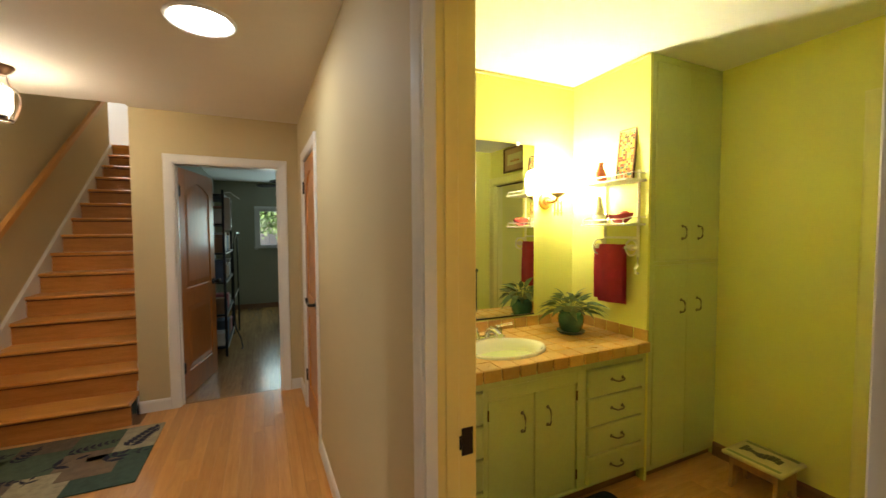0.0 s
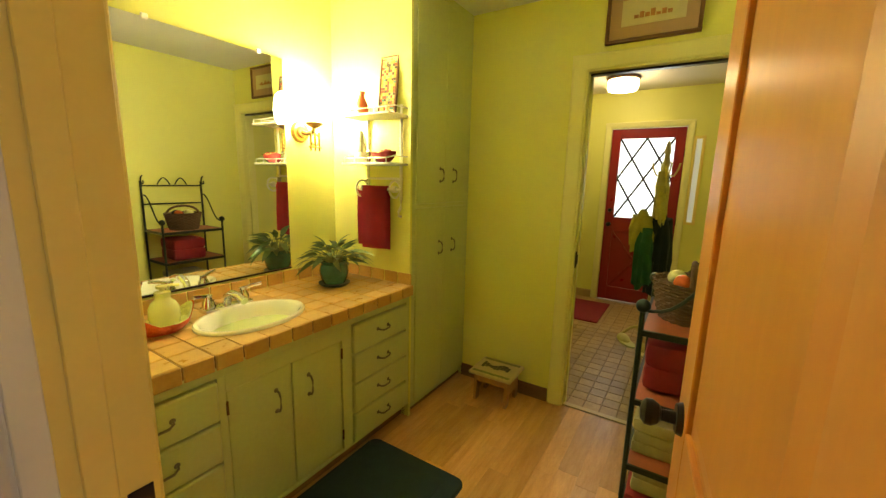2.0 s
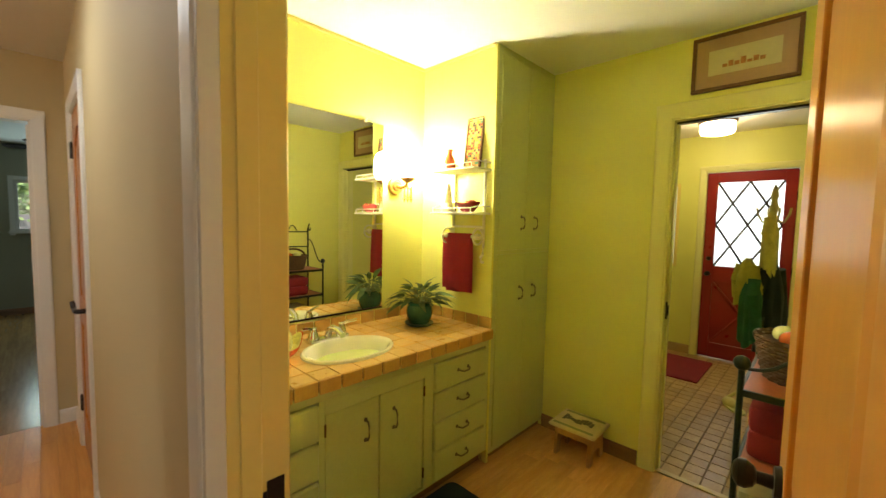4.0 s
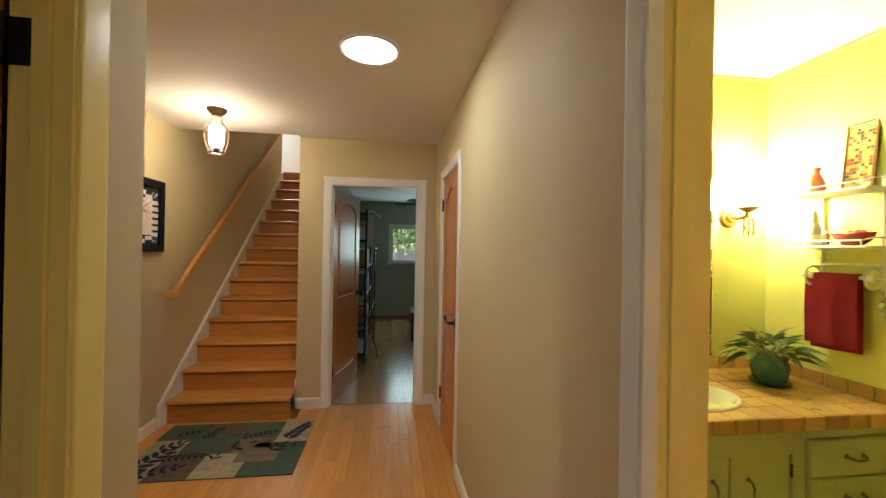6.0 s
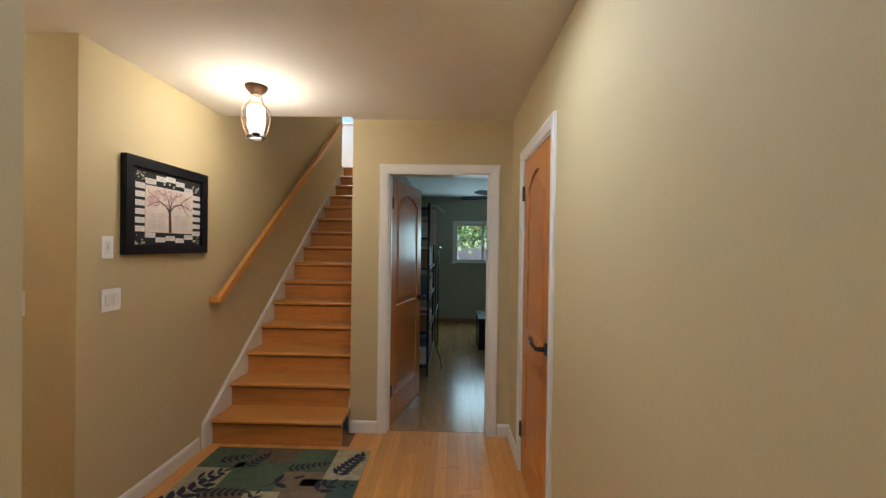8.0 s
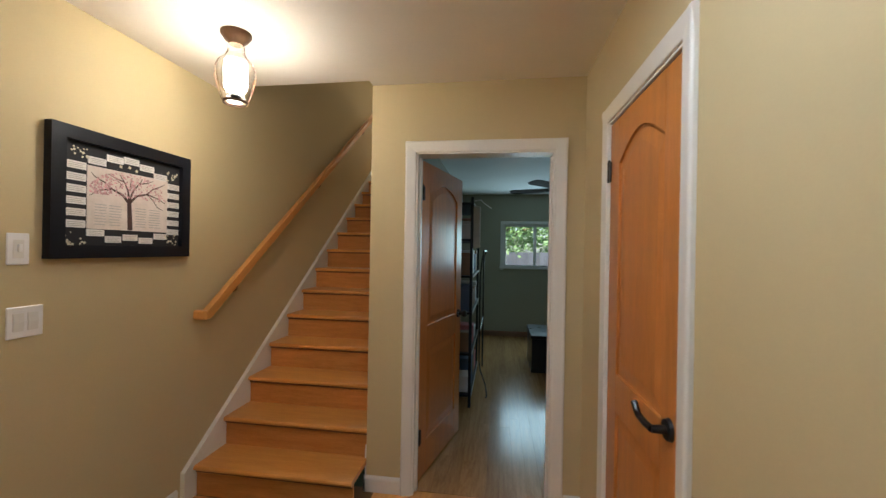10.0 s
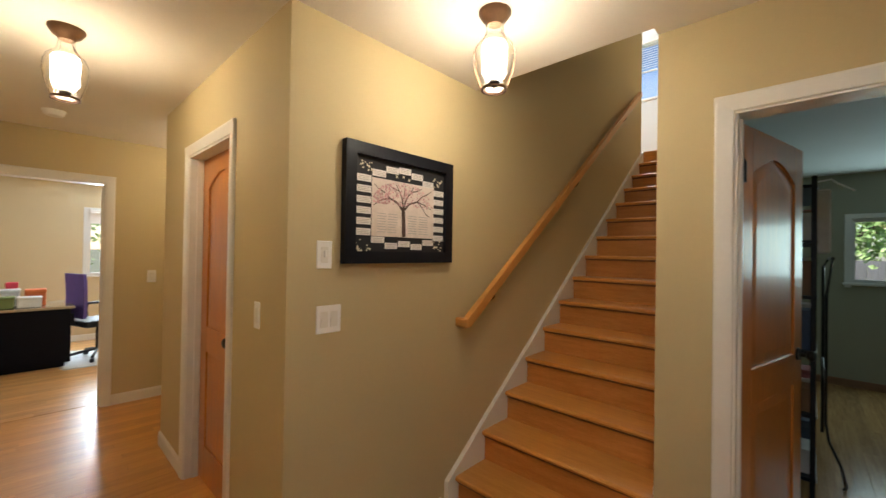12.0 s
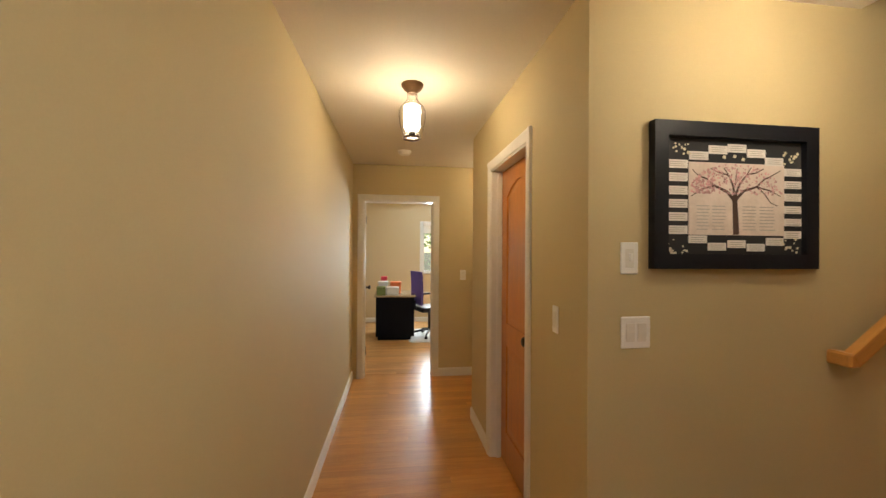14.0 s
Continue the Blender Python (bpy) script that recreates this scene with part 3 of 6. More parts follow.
# ---- stairs ----
stairs = thing("staircase", pose(0, 0, 0), "oak staircase with white skirt boards", "staircase", kind="structure")
bm_t = bmesh.new()
prism(bm_t, [(0.0, -0.014), (0.004, -0.004), (0.012, 0.0), (RUN + 0.03, 0.0), (RUN + 0.03, -0.028), (0.012, -0.028), (0.004, -0.024)], "x", -1.769, -0.814)
# the cove is dark brown to paint the shadow line under each nosing
COVE_SHADOW = surface("cove_shadow_line", (0.20, 0.08, 0.025), 0.5, vary=0.15, bump=0.004)
tread_mesh = mesh_of("tread", bm_t, OAK_STAIR)
riser_mesh = mesh_of("riser", boxes((-1.769, -0.814, 0.030, 0.046, -RISE, -0.028)), OAK_RISER_SHADED)
cove_mesh = mesh_of("cove", boxes((-1.769, -0.814, 0.016, 0.030, -0.042, -0.028), bevel=0.004), COVE_SHADOW)
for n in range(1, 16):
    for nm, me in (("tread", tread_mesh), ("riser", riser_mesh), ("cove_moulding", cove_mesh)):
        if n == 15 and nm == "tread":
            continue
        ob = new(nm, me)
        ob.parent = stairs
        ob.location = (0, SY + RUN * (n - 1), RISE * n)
for x0, x1, y0 in ((-1.797, -1.769, SY - 0.06), (-0.83, -0.812, SY + 0.262)):
    bm = bmesh.new()
    zf = lambda y: RISE + 0.036 + (y - SY) * RISE / RUN
    prism(bm, [(y0, 0), (y0, zf(y0) if x0 < -1 else 0.2), (y0 + 0.05, zf(y0 + 0.05)), (6.82, zf(6.82)), (6.82, zf(6.82) - 0.5), (y0 + 0.5, 0)], "x", x0, x1)
    part("skirt_board", bm, TRIM, stairs)
rail = thing("handrail", pose(0, 0, 0), "honey oak wall handrail on metal brackets", "handrail")
bm = bmesh.new()
box(bm, -0.02, 0.02, 0.0, 3.78, -0.028, 0.028, bevel=0.008, seg=2)
bar = part("rail", bm, RAILWOOD, rail)
bar.matrix_world = Matrix.Translation((-1.728, 3.506, 1.050)) @ pose(0, 0, 0, 36.4, 0, 0)
bm = boxes((-1.798, -1.709, 3.483, 3.528, 1.026, 1.080), bevel=0.008)
part("return_end", bm, RAILWOOD, rail)
for y in (3.78, 4.95, 6.1):
    bm = bmesh.new()
    z = 1.050 + (y - 3.506) * 0.7373
    cyl(bm, (-1.798, y, z - 0.09), (-1.79, y, z - 0.09), 0.028, seg=14)
    pipe(bm, [(-1.792, y, z - 0.09), (-1.76, y, z - 0.092), (-1.737, y, z - 0.075), (-1.728, y, z - 0.035)], 0.006)
    part("bracket", bm, BRONZE, rail, smooth=True)


# ---- lamps ----
def hall_lamp(x, y, glow):
    root = thing("ceiling_lamp", pose(x, y, H), "bronze ceiling lamp with a glass jar shade, lit", "lamp", "hall ceiling lamps")
    bm = bmesh.new()
    lathe(bm, (0, 0, 0), [(0.0, 0.0), (0.066, 0.0), (0.066, -0.010), (0.058, -0.022), (0.050, -0.034), (0.034, -0.044), (0.030, -0.055), (0.0, -0.055)], 28)
    part("canopy", bm, BRONZE, root, smooth=True)
    bm = bmesh.new()
    prof = [(0.030, -0.055), (0.031, -0.085), (0.040, -0.105), (0.066, -0.130), (0.080, -0.165), (0.080, -0.200), (0.070, -0.255), (0.055, -0.300), (0.048, -0.318)]
    lathe(bm, (0, 0, 0), prof + [(r - 0.0025, z) for r, z in prof[::-1]], 32)
    shade = part("glass_shade", bm, SHADE_GLASS, root, "clear glass jar shade", smooth=True)
    shade.visible_shadow = False
    for i in range(2):
        bm = bmesh.new()
        a = math.pi * i + 0.6
        pipe(bm, [((r + 0.004) * math.cos(a), (r + 0.004) * math.sin(a), z) for r, z in prof], 0.0022, 6)
        part("strap", bm, BRONZE, root, smooth=True)
    bm = bmesh.new()
    lathe(bm, (0, 0, 0), [(0.0, -0.128), (0.046, -0.130), (0.050, -0.140), (0.049, -0.250), (0.040, -0.268), (0.0, -0.272)], 24)
    part("frosted_cylinder", bm, glow, root, "glowing frosted inner glass", smooth=True)
    bm = bmesh.new()
    lathe(bm, (0, 0, 0), [(0.0, -0.272), (0.018, -0.276), (0.024, -0.290), (0.014, -0.305), (0.0, -0.310)], 14)
    part("finial", bm, IRON, root, smooth=True)
    bm = bmesh.new()
    lathe(bm, (0, 0, 0), [(0.045, -0.314), (0.052, -0.314), (0.052, -0.324), (0.045, -0.324), (0.045, -0.314)], 24)
    part("rim", bm, BRONZE, root, smooth=True)
    return root


hall_lamp(-1.26, 3.095, GLOW_HALL)
hall_lamp(-2.776, 1.90, GLOW_BACK_HALL)
# unseen alcove lamp, added to account for the bright end wall
hall_lamp(-4.42, 3.15, GLOW_BACK_HALL)

tube = thing("tubular_skylight", pose(-0.113, 2.039, H), "round tubular skylight with a bright white diffuser", "skylight")
bm = bmesh.new()
lathe(bm, (0, 0, 0), [(0.148, 0.0), (0.150, -0.008), (0.140, -0.016), (0.128, -0.012), (0.128, 0.0)], 48)
part("trim_ring", bm, TRIM, tube, smooth=True)
bm = bmesh.new()
lathe(bm, (0, 0, 0), [(0.128, -0.006), (0.092, -0.015), (0.046, -0.019), (0.0, -0.020)], 48)
part("diffuser", bm, GLOW_SKY, tube, smooth=True)

smoke = thing("smoke_detector", pose(-4.33, 1.905, H), "white round smoke detector on the ceiling", "smoke detector")
bm = bmesh.new()
lathe(bm, (0, 0, 0), [(0.0, -0.040), (0.045, -0.038), (0.058, -0.025), (0.062, 0.0)], 28)
part("cover", bm, WHITE_PLASTIC, smoke, smooth=True)
bm = bmesh.new()
lathe(bm, (0, 0, 0), [(0.066, 0.0), (0.066, -0.010), (0.060, -0.012)], 28)
part("base_ring", bm, WHITE_PLASTIC, smoke, smooth=True)


# ---- switches ----
def switch(m, gangs, label, w=0.07, h=0.117, kind="rocker"):
    """A wall plate; local x along the wall, y out of it, z up."""
    root = thing("light_switch", m, label, "switch", "wall switches")
    wide = w + 0.046 * (gangs - 1)
    part("plate", boxes((-wide / 2, wide / 2, 0, 0.006, -h / 2, h / 2), bevel=0.003), WHITE_PLASTIC, root)
    for g in range(gangs):
        x = (g - (gangs - 1) / 2) * 0.046
        if kind == "toggle":
            part("frame_inset", boxes((x - 0.017, x + 0.017, 0.006, 0.0075, -0.034, 0.034), bevel=0.0007), TRIM, root)
            part("toggle", boxes((x - 0.006, x + 0.006, 0.0075, 0.018, -0.010, 0.018), bevel=0.002), WHITE_PLASTIC, root)
        elif kind == "rocker":
            bm = bmesh.new()
            prism(bm, [(0.006, -0.033), (0.008, -0.033), (0.0105, 0.0), (0.008, 0.033), (0.006, 0.033)], "x", x - 0.0165, x + 0.0165)
            part("rocker", bm, TRIM, root)
    return root


switch(pose(-1.797, 2.648, 1.433, 0, 0, -90), 1, "white single dimmer switch on the tan wall", kind="toggle")
switch(pose(-1.797, 2.674, 1.161, 0, 0, -90), 2, "white double rocker switch on the tan wall", kind="rocker")
switch(pose(-2.07, 2.49, 1.164, 0, 0, 180), 1, "white switch plate beside the linen closet", w=0.055, kind="rocker")
switch(pose(-4.98, 2.619, 1.176, 0, 0, -90), 1, "white switch on the hall end wall", kind="toggle")

# ---- family tree picture ----
MAT_BLACK = surface("black_mat_board", (0.02, 0.02, 0.022), 0.8, vary=0.1, bump=0.005)
PAPER = surface("white_paper", (0.78, 0.74, 0.70), 0.8, vary=0.04, scale=8, bump=0)
PINK_PAPER = surface("blush_print", (0.72, 0.62, 0.54), 0.8, vary=0.08, scale=9, fine=60, bump=0, second=(0.80, 0.70, 0.64))
BARK = surface("printed_bark_brown", (0.09, 0.05, 0.04), 0.8, vary=0.2, bump=0)
BLOSSOM = surface("printed_pink_blossom", (0.58, 0.33, 0.33), 0.8, vary=0.25, scale=30, bump=0, random_tone=0.3, island=True)
CREAM = surface("printed_cream", (0.70, 0.62, 0.45), 0.8, vary=0.1, scale=20, bump=0)
GREY_INK = surface("grey_print", (0.50, 0.46, 0.43), 0.8, vary=0.1, bump=0)
PW, PH = 0.686, 0.543
pic = thing("family_tree_picture", pose(-1.797, 2.726, 1.395, 0, 0, 90), "black framed family tree print with white name cards", "picture")
FW = 0.055
for nm, pts in (("frame_bottom", ((0, 0), (PW, 0), (PW - FW, FW), (FW, FW))), ("frame_top", ((FW, PH - FW), (PW - FW, PH - FW), (PW, PH), (0, PH))),
                ("frame_side", ((0, 0), (FW, FW), (FW, PH - FW), (0, PH))), ("frame_side", ((PW, 0), (PW, PH), (PW - FW, PH - FW), (PW - FW, FW)))):
    bm = bmesh.new()
    prism(bm, list(pts), "y", -0.036, 0.0)
    part(nm, bm, BLACK, pic)
part("mat", boxes((0.05, PW - 0.05, -0.014, -0.003, 0.045, PH - 0.045)), MAT_BLACK, pic)
# the print is laid out on a 301 by 262 grid inside the frame
gx, gz = (lambda u: u / 301 * PW), (lambda v: (262 - v) / 262 * PH)
part("print", boxes((gx(66), gx(243), -0.0165, -0.014, gz(201), gz(70))), PINK_PAPER, pic)
CARD_INK = surface("faded_card_print", (0.42, 0.38, 0.34), 0.8, vary=0.1, bump=0)


def name_card(u, v, w, h):
    """A white card with lines of writing too small to read."""
    card = part("name_card", boxes((gx(u), gx(u + w), -0.0166, -0.014, gz(v + h), gz(v))), PAPER, pic)
    for k in range(3):
        part("printed_line", boxes((gx(u + 4), gx(u + w - 4 - 3 * (k % 2)), -0.0170, -0.0166, gz(v + 3.6 + 3.6 * k + 1.0), gz(v + 3.6 + 3.6 * k))), CARD_INK, card)


for i in range(6):
    name_card(28, 67 + 23.6 * i, 36, 15)
    name_card(243, 76 + 23.2 * i, 33, 14)
for x, y in ((67, 51), (102, 39), (137, 35), (173, 43), (207, 57)):
    name_card(x, y, 34, 15)
for x, y in ((66, 202), (101, 215), (137, 210), (173, 216), (209, 205)):
    name_card(x, y, 33, 14)
for u, v in ((131, 59), (150, 57), (166, 62)):
    bm = bmesh.new()
    for k in range(4):
        a = k * math.pi / 2 + 0.5
        box(bm, gx(u) + 0.004 * math.cos(a) - 0.003, gx(u) + 0.004 * math.cos(a) + 0.003, -0.0155, -0.014, gz(v) + 0.004 * math.sin(a) - 0.003, gz(v) + 0.004 * math.sin(a) + 0.003)
    part("small_flower_print", bm, CREAM, pic)
rnd = random.Random(3)
bm = bmesh.new()


def flat_branch(pts, w0, w1):
    n = len(pts) - 1
    prev = None
    for i, (u, v) in enumerate(pts):
        a, b = pts[max(i - 1, 0)], pts[min(i + 1, n)]
        d = Vector((gx(b[0]) - gx(a[0]), gz(b[1]) - gz(a[1]))).normalized()
        w = (w0 + (w1 - w0) * i / n) / 2
        p, q = (gx(u) - d.y * w, gz(v) + d.x * w), (gx(u) + d.y * w, gz(v) - d.x * w)
        cur = (bm.verts.new((p[0], -0.0172, p[1])), bm.verts.new((q[0], -0.0172, q[1])))
        if prev:
            bm.faces.new((prev[0], prev[1], cur[1], cur[0]))
        prev = cur


flat_branch([(152, 200), (151, 170), (150, 150), (149, 130)], 0.026, 0.020)
for pts, w in (([(150, 140), (135, 122), (112, 112), (90, 118), (70, 132)], 0.015), ([(150, 138), (166, 120), (190, 112), (215, 118), (236, 128)], 0.013),
               ([(149, 132), (146, 110), (138, 92), (128, 78)], 0.012), ([(150, 132), (158, 108), (172, 90), (180, 76)], 0.012), ([(112, 112), (98, 100), (82, 94), (72, 84)], 0.008),
               ([(190, 112), (204, 98), (220, 90), (236, 80)], 0.008), ([(138, 92), (120, 88), (104, 80)], 0.007), ([(172, 90), (190, 86), (204, 78)], 0.007), ([(190, 112), (205, 124), (216, 140), (230, 146)], 0.006), ([(150, 112), (152, 92), (155, 78)], 0.006)):
    flat_branch(pts, w, 0.0025)
part("tree_trunk_print", bm, BARK, pic)
bm = bmesh.new()
for i in range(560):
    u, v = rnd.uniform(70, 240), rnd.uniform(73, 126)
    if rnd.random() < 0.35:
        u = rnd.uniform(70, 112)
    if (u - 152) ** 2 / 85 ** 2 + (v - 128) ** 2 / 55 ** 2 > 1.05:
        continue
    r = rnd.uniform(0.002, 0.0056)
    c = (gx(u), -0.0176, gz(v))
    vs = [bm.verts.new((c[0] + r * math.cos(k * 1.2566), c[1] - 0.0001 * (i % 3), c[2] + r * math.sin(k * 1.2566))) for k in range(5)]
    bm.faces.new(vs)
part("blossoms_print", bm, BLOSSOM, pic)
for u0, u1 in ((80, 104), (108, 134), (164, 190), (196, 226)):
    bm = bmesh.new()
    for k in range(8):
        box(bm, gx(u0), gx(u1 - rnd.uniform(0, 5)), -0.0172, -0.0165, gz(148 + 6 * k + 1.6), gz(148 + 6 * k))
    tagged(part("printed_lines", bm, GREY_INK, pic), kind="stuff")
for cx, cy, sgn in ((52, 44, 1), (258, 58, -1), (46, 222, 1), (254, 220, -1)):
    bm = bmesh.new()
    for k in range(14):
        u, v = cx + rnd.uniform(-17, 17), cy + rnd.uniform(-13, 13)
        r = rnd.uniform(0.003, 0.007)
        bm.faces.new([bm.verts.new((gx(u) + r * math.cos(j * 1.2566), -0.0168, gz(v) + r * math.sin(j * 1.2566))) for j in range(5)])
    part("corner_flowers_print", bm, CREAM, pic)

# ---- stair rug ----
rug = thing("area_rug", pose(-1.675, 2.652, 0), "patchwork rug with dark leaf sprays at the stair foot", "rug")
RW, RD = 1.09, 0.785
RUG = {k: surface("rug_" + k, c, 0.95, vary=0.3, scale=22, fine=300, bump=0.06) for k, c in (("teal", (0.050, 0.082, 0.056)), ("cream", (0.36, 0.31, 0.19)), ("tan", (0.18, 0.125, 0.075)), ("mauve", (0.13, 0.095, 0.065)), ("navy", (0.012, 0.013, 0.03)), ("green", (0.075, 0.11, 0.065)))}
part("backing", boxes((0, RW, 0, RD, 0.001, 0.007), bevel=0.003), RUG["teal"], rug)
patches = (("cream", 0.0, 0.20, 0.0, 0.31), ("mauve", 0.20, 0.455, 0.0, 0.31), ("cream", 0.455, 0.74, 0.0, 0.30), ("teal", 0.74, RW, 0.0, 0.43),
           ("cream", 0.0, 0.25, 0.31, 0.53), ("green", 0.25, 0.60, 0.30, 0.60), ("tan", 0.60, 0.86, 0.30, 0.51), ("cream", 0.86, RW, 0.43, RD),
           ("green", 0.0, 0.30, 0.53, RD), ("mauve", 0.30, 0.60, 0.60, RD), ("green", 0.60, 0.86, 0.51, RD))
for i, (tone, u0, u1, v0, v1) in enumerate(patches):
    part("patch", boxes((u0 + 0.001, u1 - 0.001, v0 + 0.001, v1 - 0.001, 0.006, 0.0085 + 0.0002 * (i % 3))), RUG[tone], rug)
part("patch", boxes((0.66, 0.93, 0.17, 0.36, 0.007, 0.0093)), RUG["tan"], rug)


def leaf_spray(x, y, ang, ln, n, wide, tone="navy", lift=0.0):
    bm = bmesh.new()
    d, s = Vector((math.cos(ang), math.sin(ang), 0)), Vector((-math.sin(ang), math.cos(ang), 0))
    o = Vector((x, y, 0.0096 + lift))
    zo = Vector((0, 0, 1))

    def flat_leaf(base, direction, length, w):
        side = Vector((-direction.y, direction.x, 0))
        pts = [base, base + direction * length * 0.35 + side * w, base + direction * length * 0.75 + side * w * 0.7, base + direction * length, base + direction * length * 0.75 - side * w * 0.7, base + direction * length * 0.35 - side * w]
        bm.faces.new([bm.verts.new(p) for p in pts])
    for i in range(n):
        p = o + d * ln * (i + 0.5) / n + zo * 0.00004 * i
        for sg in (-1, 1):
            flat_leaf(p + zo * 0.00002 * sg, (d * 0.6 + s * sg * 0.8).normalized(), wide * (1 - 0.4 * i / n), wide * 0.19)
    flat_leaf(o + d * ln, d, wide * 0.8, wide * 0.16)
    flat_leaf(o, d, ln, 0.004)
    part("leaf_spray", bm, RUG[tone], rug)


for a in ((0.93, 0.47, 1.15, 0.24, 7, 0.085), (1.03, 0.62, 1.5, 0.10, 3, 0.06), (0.03, 0.10, 1.07, 0.30, 5, 0.125), (0.05, 0.05, 0.35, 0.30, 5, 0.085),
          (0.16, 0.27, 0.05, 0.28, 7, 0.065), (0.33, 0.53, 1.2, 0.17, 5, 0.06), (0.59, 0.53, 0.3, 0.25, 7, 0.055), (0.51, 0.20, 1.35, 0.07, 1, 0.06),
          (0.50, 0.33, 0.5, 0.20, 1, 0.10), (0.85, 0.30, 0.9, 0.10, 2, 0.10), (0.97, 0.38, 0.0, 0.07, 1, 0.05), (0.10, 0.60, 0.4, 0.16, 4, 0.06), (0.08, 0.38, 0.7, 0.16, 3, 0.08)):
    leaf_spray(*a)


# ---- bathroom: vanity ----
def bath(x, y, z, rx=0, ry=0, rz=0):
    """A pose in the bathroom's own plan."""
    return pose(x + 0.10, y + 0.09, z, rx, ry, rz)


PORCELAIN = surface("white_porcelain", (0.82, 0.80, 0.72), 0.12, vary=0.02, bump=0, coat=0.4)
TILE = surface("peach_tan_glazed_tile", (0.52, 0.29, 0.085), 0.3, vary=0.07, scale=14, fine=80, bump=0.008, random_tone=0.16, coat=0.3, second=(0.56, 0.34, 0.11))
TILE_ISLAND = surface("peach_tan_glazed_tile_cut", (0.52, 0.29, 0.085), 0.3, vary=0.07, scale=14, fine=80, bump=0.008, coat=0.3, second=(0.56, 0.34, 0.11))
GROUT = surface("light_brown_grout", (0.20, 0.11, 0.045), 0.8, vary=0.15, bump=0.02)


PEWTER = surface("dark_pewter", (0.20, 0.18, 0.15), 0.3, 0.9, vary=0.15, bump=0.004)


def bail_handle(parent, x, y, z, upright=True, ln=0.085):
    """A curved pull standing off a front that faces -y."""
    bm = bmesh.new()
    h = ln / 2
    pts = [(-h, 0.0), (-h * 0.9, -0.018), (-h * 0.5, -0.026), (h * 0.5, -0.026), (h * 0.9, -0.018), (h, 0.0)]
    if upright:
        pipe(bm, [(x, y + b, z + a) for a, b in pts], 0.0045, 6)
    else:
        pipe(bm, [(x + a, y + b, z - 0.012 * (1 - abs(a) / h)) for a, b in pts], 0.0045, 6)
    for e in (-h, h):
        c = (x, y, z + e) if upright else (x + e, y, z)
        ball(bm, c, 0.010, 1, 0.5, 1.0, 8)
    part("handle", bm, PEWTER, parent, "curved dark pewter pull", smooth=True)


vanity = thing("vanity_cabinet", bath(0, 0, 0), "sage green painted vanity with drawers and two doors", "vanity")
FY = 1.315
part("carcass", boxes((0.512, 1.998, FY + 0.02, 1.905, 0.085, 0.775)), GREEN_CAB, vanity)
part("plinth", boxes((0.512, 1.998, FY + 0.055, 1.9, 0.0, 0.085)), BROWN_BASE, vanity)
for nm, r in (("top_rail", (0.512, 1.998, 0.725, 0.775)), ("bottom_rail", (0.512, 1.998, 0.085, 0.098)), ("stile", (0.922, 0.948, 0.098, 0.725)), ("stile", (1.488, 1.548, 0.098, 0.725)), ("stile", (1.968, 1.998, 0.098, 0.725)), ("door_rail", (0.948, 1.488, 0.665, 0.725))):
    part(nm, boxes((r[0], r[1], FY, FY + 0.02, r[2], r[3]), bevel=0.0012), GREEN_CAB, vanity)
for x0, x1 in ((0.55, 0.918), (1.552, 1.964)):
    for i in range(4):
        z1 = 0.718 - i * 0.156
        d = part("drawer", boxes((x0, x1, FY - 0.014, FY + 0.018, z1 - 0.146, z1), bevel=0.006), GREEN_CAB, vanity)
        bail_handle(d, (x0 + x1) / 2, FY - 0.014, z1 - 0.066, False, 0.08)
for x0, x1, hx, bend in ((0.952, 1.216, 1.145, 0), (1.222, 1.484, 1.30, 0)):
    d = part("door", boxes((x0, x1, FY + 0.006, FY + 0.024, 0.102, 0.661), bevel=0.003), GREEN_CAB, vanity)
    bail_handle(d, hx, FY + 0.006, 0.53, True, 0.09)
    for z in (0.18, 0.60):
        hb = bmesh.new()
        hxx = x0 - 0.002 if x0 < 1 else x1 + 0.002
        cyl(hb, (hxx, FY + 0.001, z - 0.025), (hxx, FY + 0.001, z + 0.025), 0.005, seg=8)
        part("hinge", hb, BRONZE, d, smooth=True)

counter = thing("countertop", bath(0, 0, 0), "peach tan tiled vanity countertop with backsplash", "countertop")
CT, SINK, SRX, SRY = 0.822, (1.19, 1.525), 0.228, 0.165


def in_sink(x, y, k):
    return ((x - SINK[0]) / (SRX * k)) ** 2 + ((y - SINK[1]) / (SRY * k)) ** 2 < 1


def cut_plate(x0, x1, y0, y1, z0, z1, step):
    """A slab with the sink's oval left out."""
    bm = bmesh.new()
    nx, ny = max(1, round((x1 - x0) / step)), max(1, round((y1 - y0) / step))
    for i in range(nx):
        for j in range(ny):
            a, b = x0 + (x1 - x0) * i / nx, x0 + (x1 - x0) * (i + 1) / nx
            c, d = y0 + (y1 - y0) * j / ny, y0 + (y1 - y0) * (j + 1) / ny
            if not in_sink((a + b) / 2, (c + d) / 2, 0.93):
                for z in (z1,):
                    bm.faces.new([bm.verts.new(p) for p in ((a, c, z), (b, c, z), (b, d, z), (a, d, z))])
    bmesh.ops.remove_doubles(bm, verts=bm.verts, dist=0.0002)
    geo = bmesh.ops.extrude_face_region(bm, geom=list(bm.faces))
    for v in geo["geom"]:
        if isinstance(v, bmesh.types.BMVert):
            v.co.z = z0
    return bm


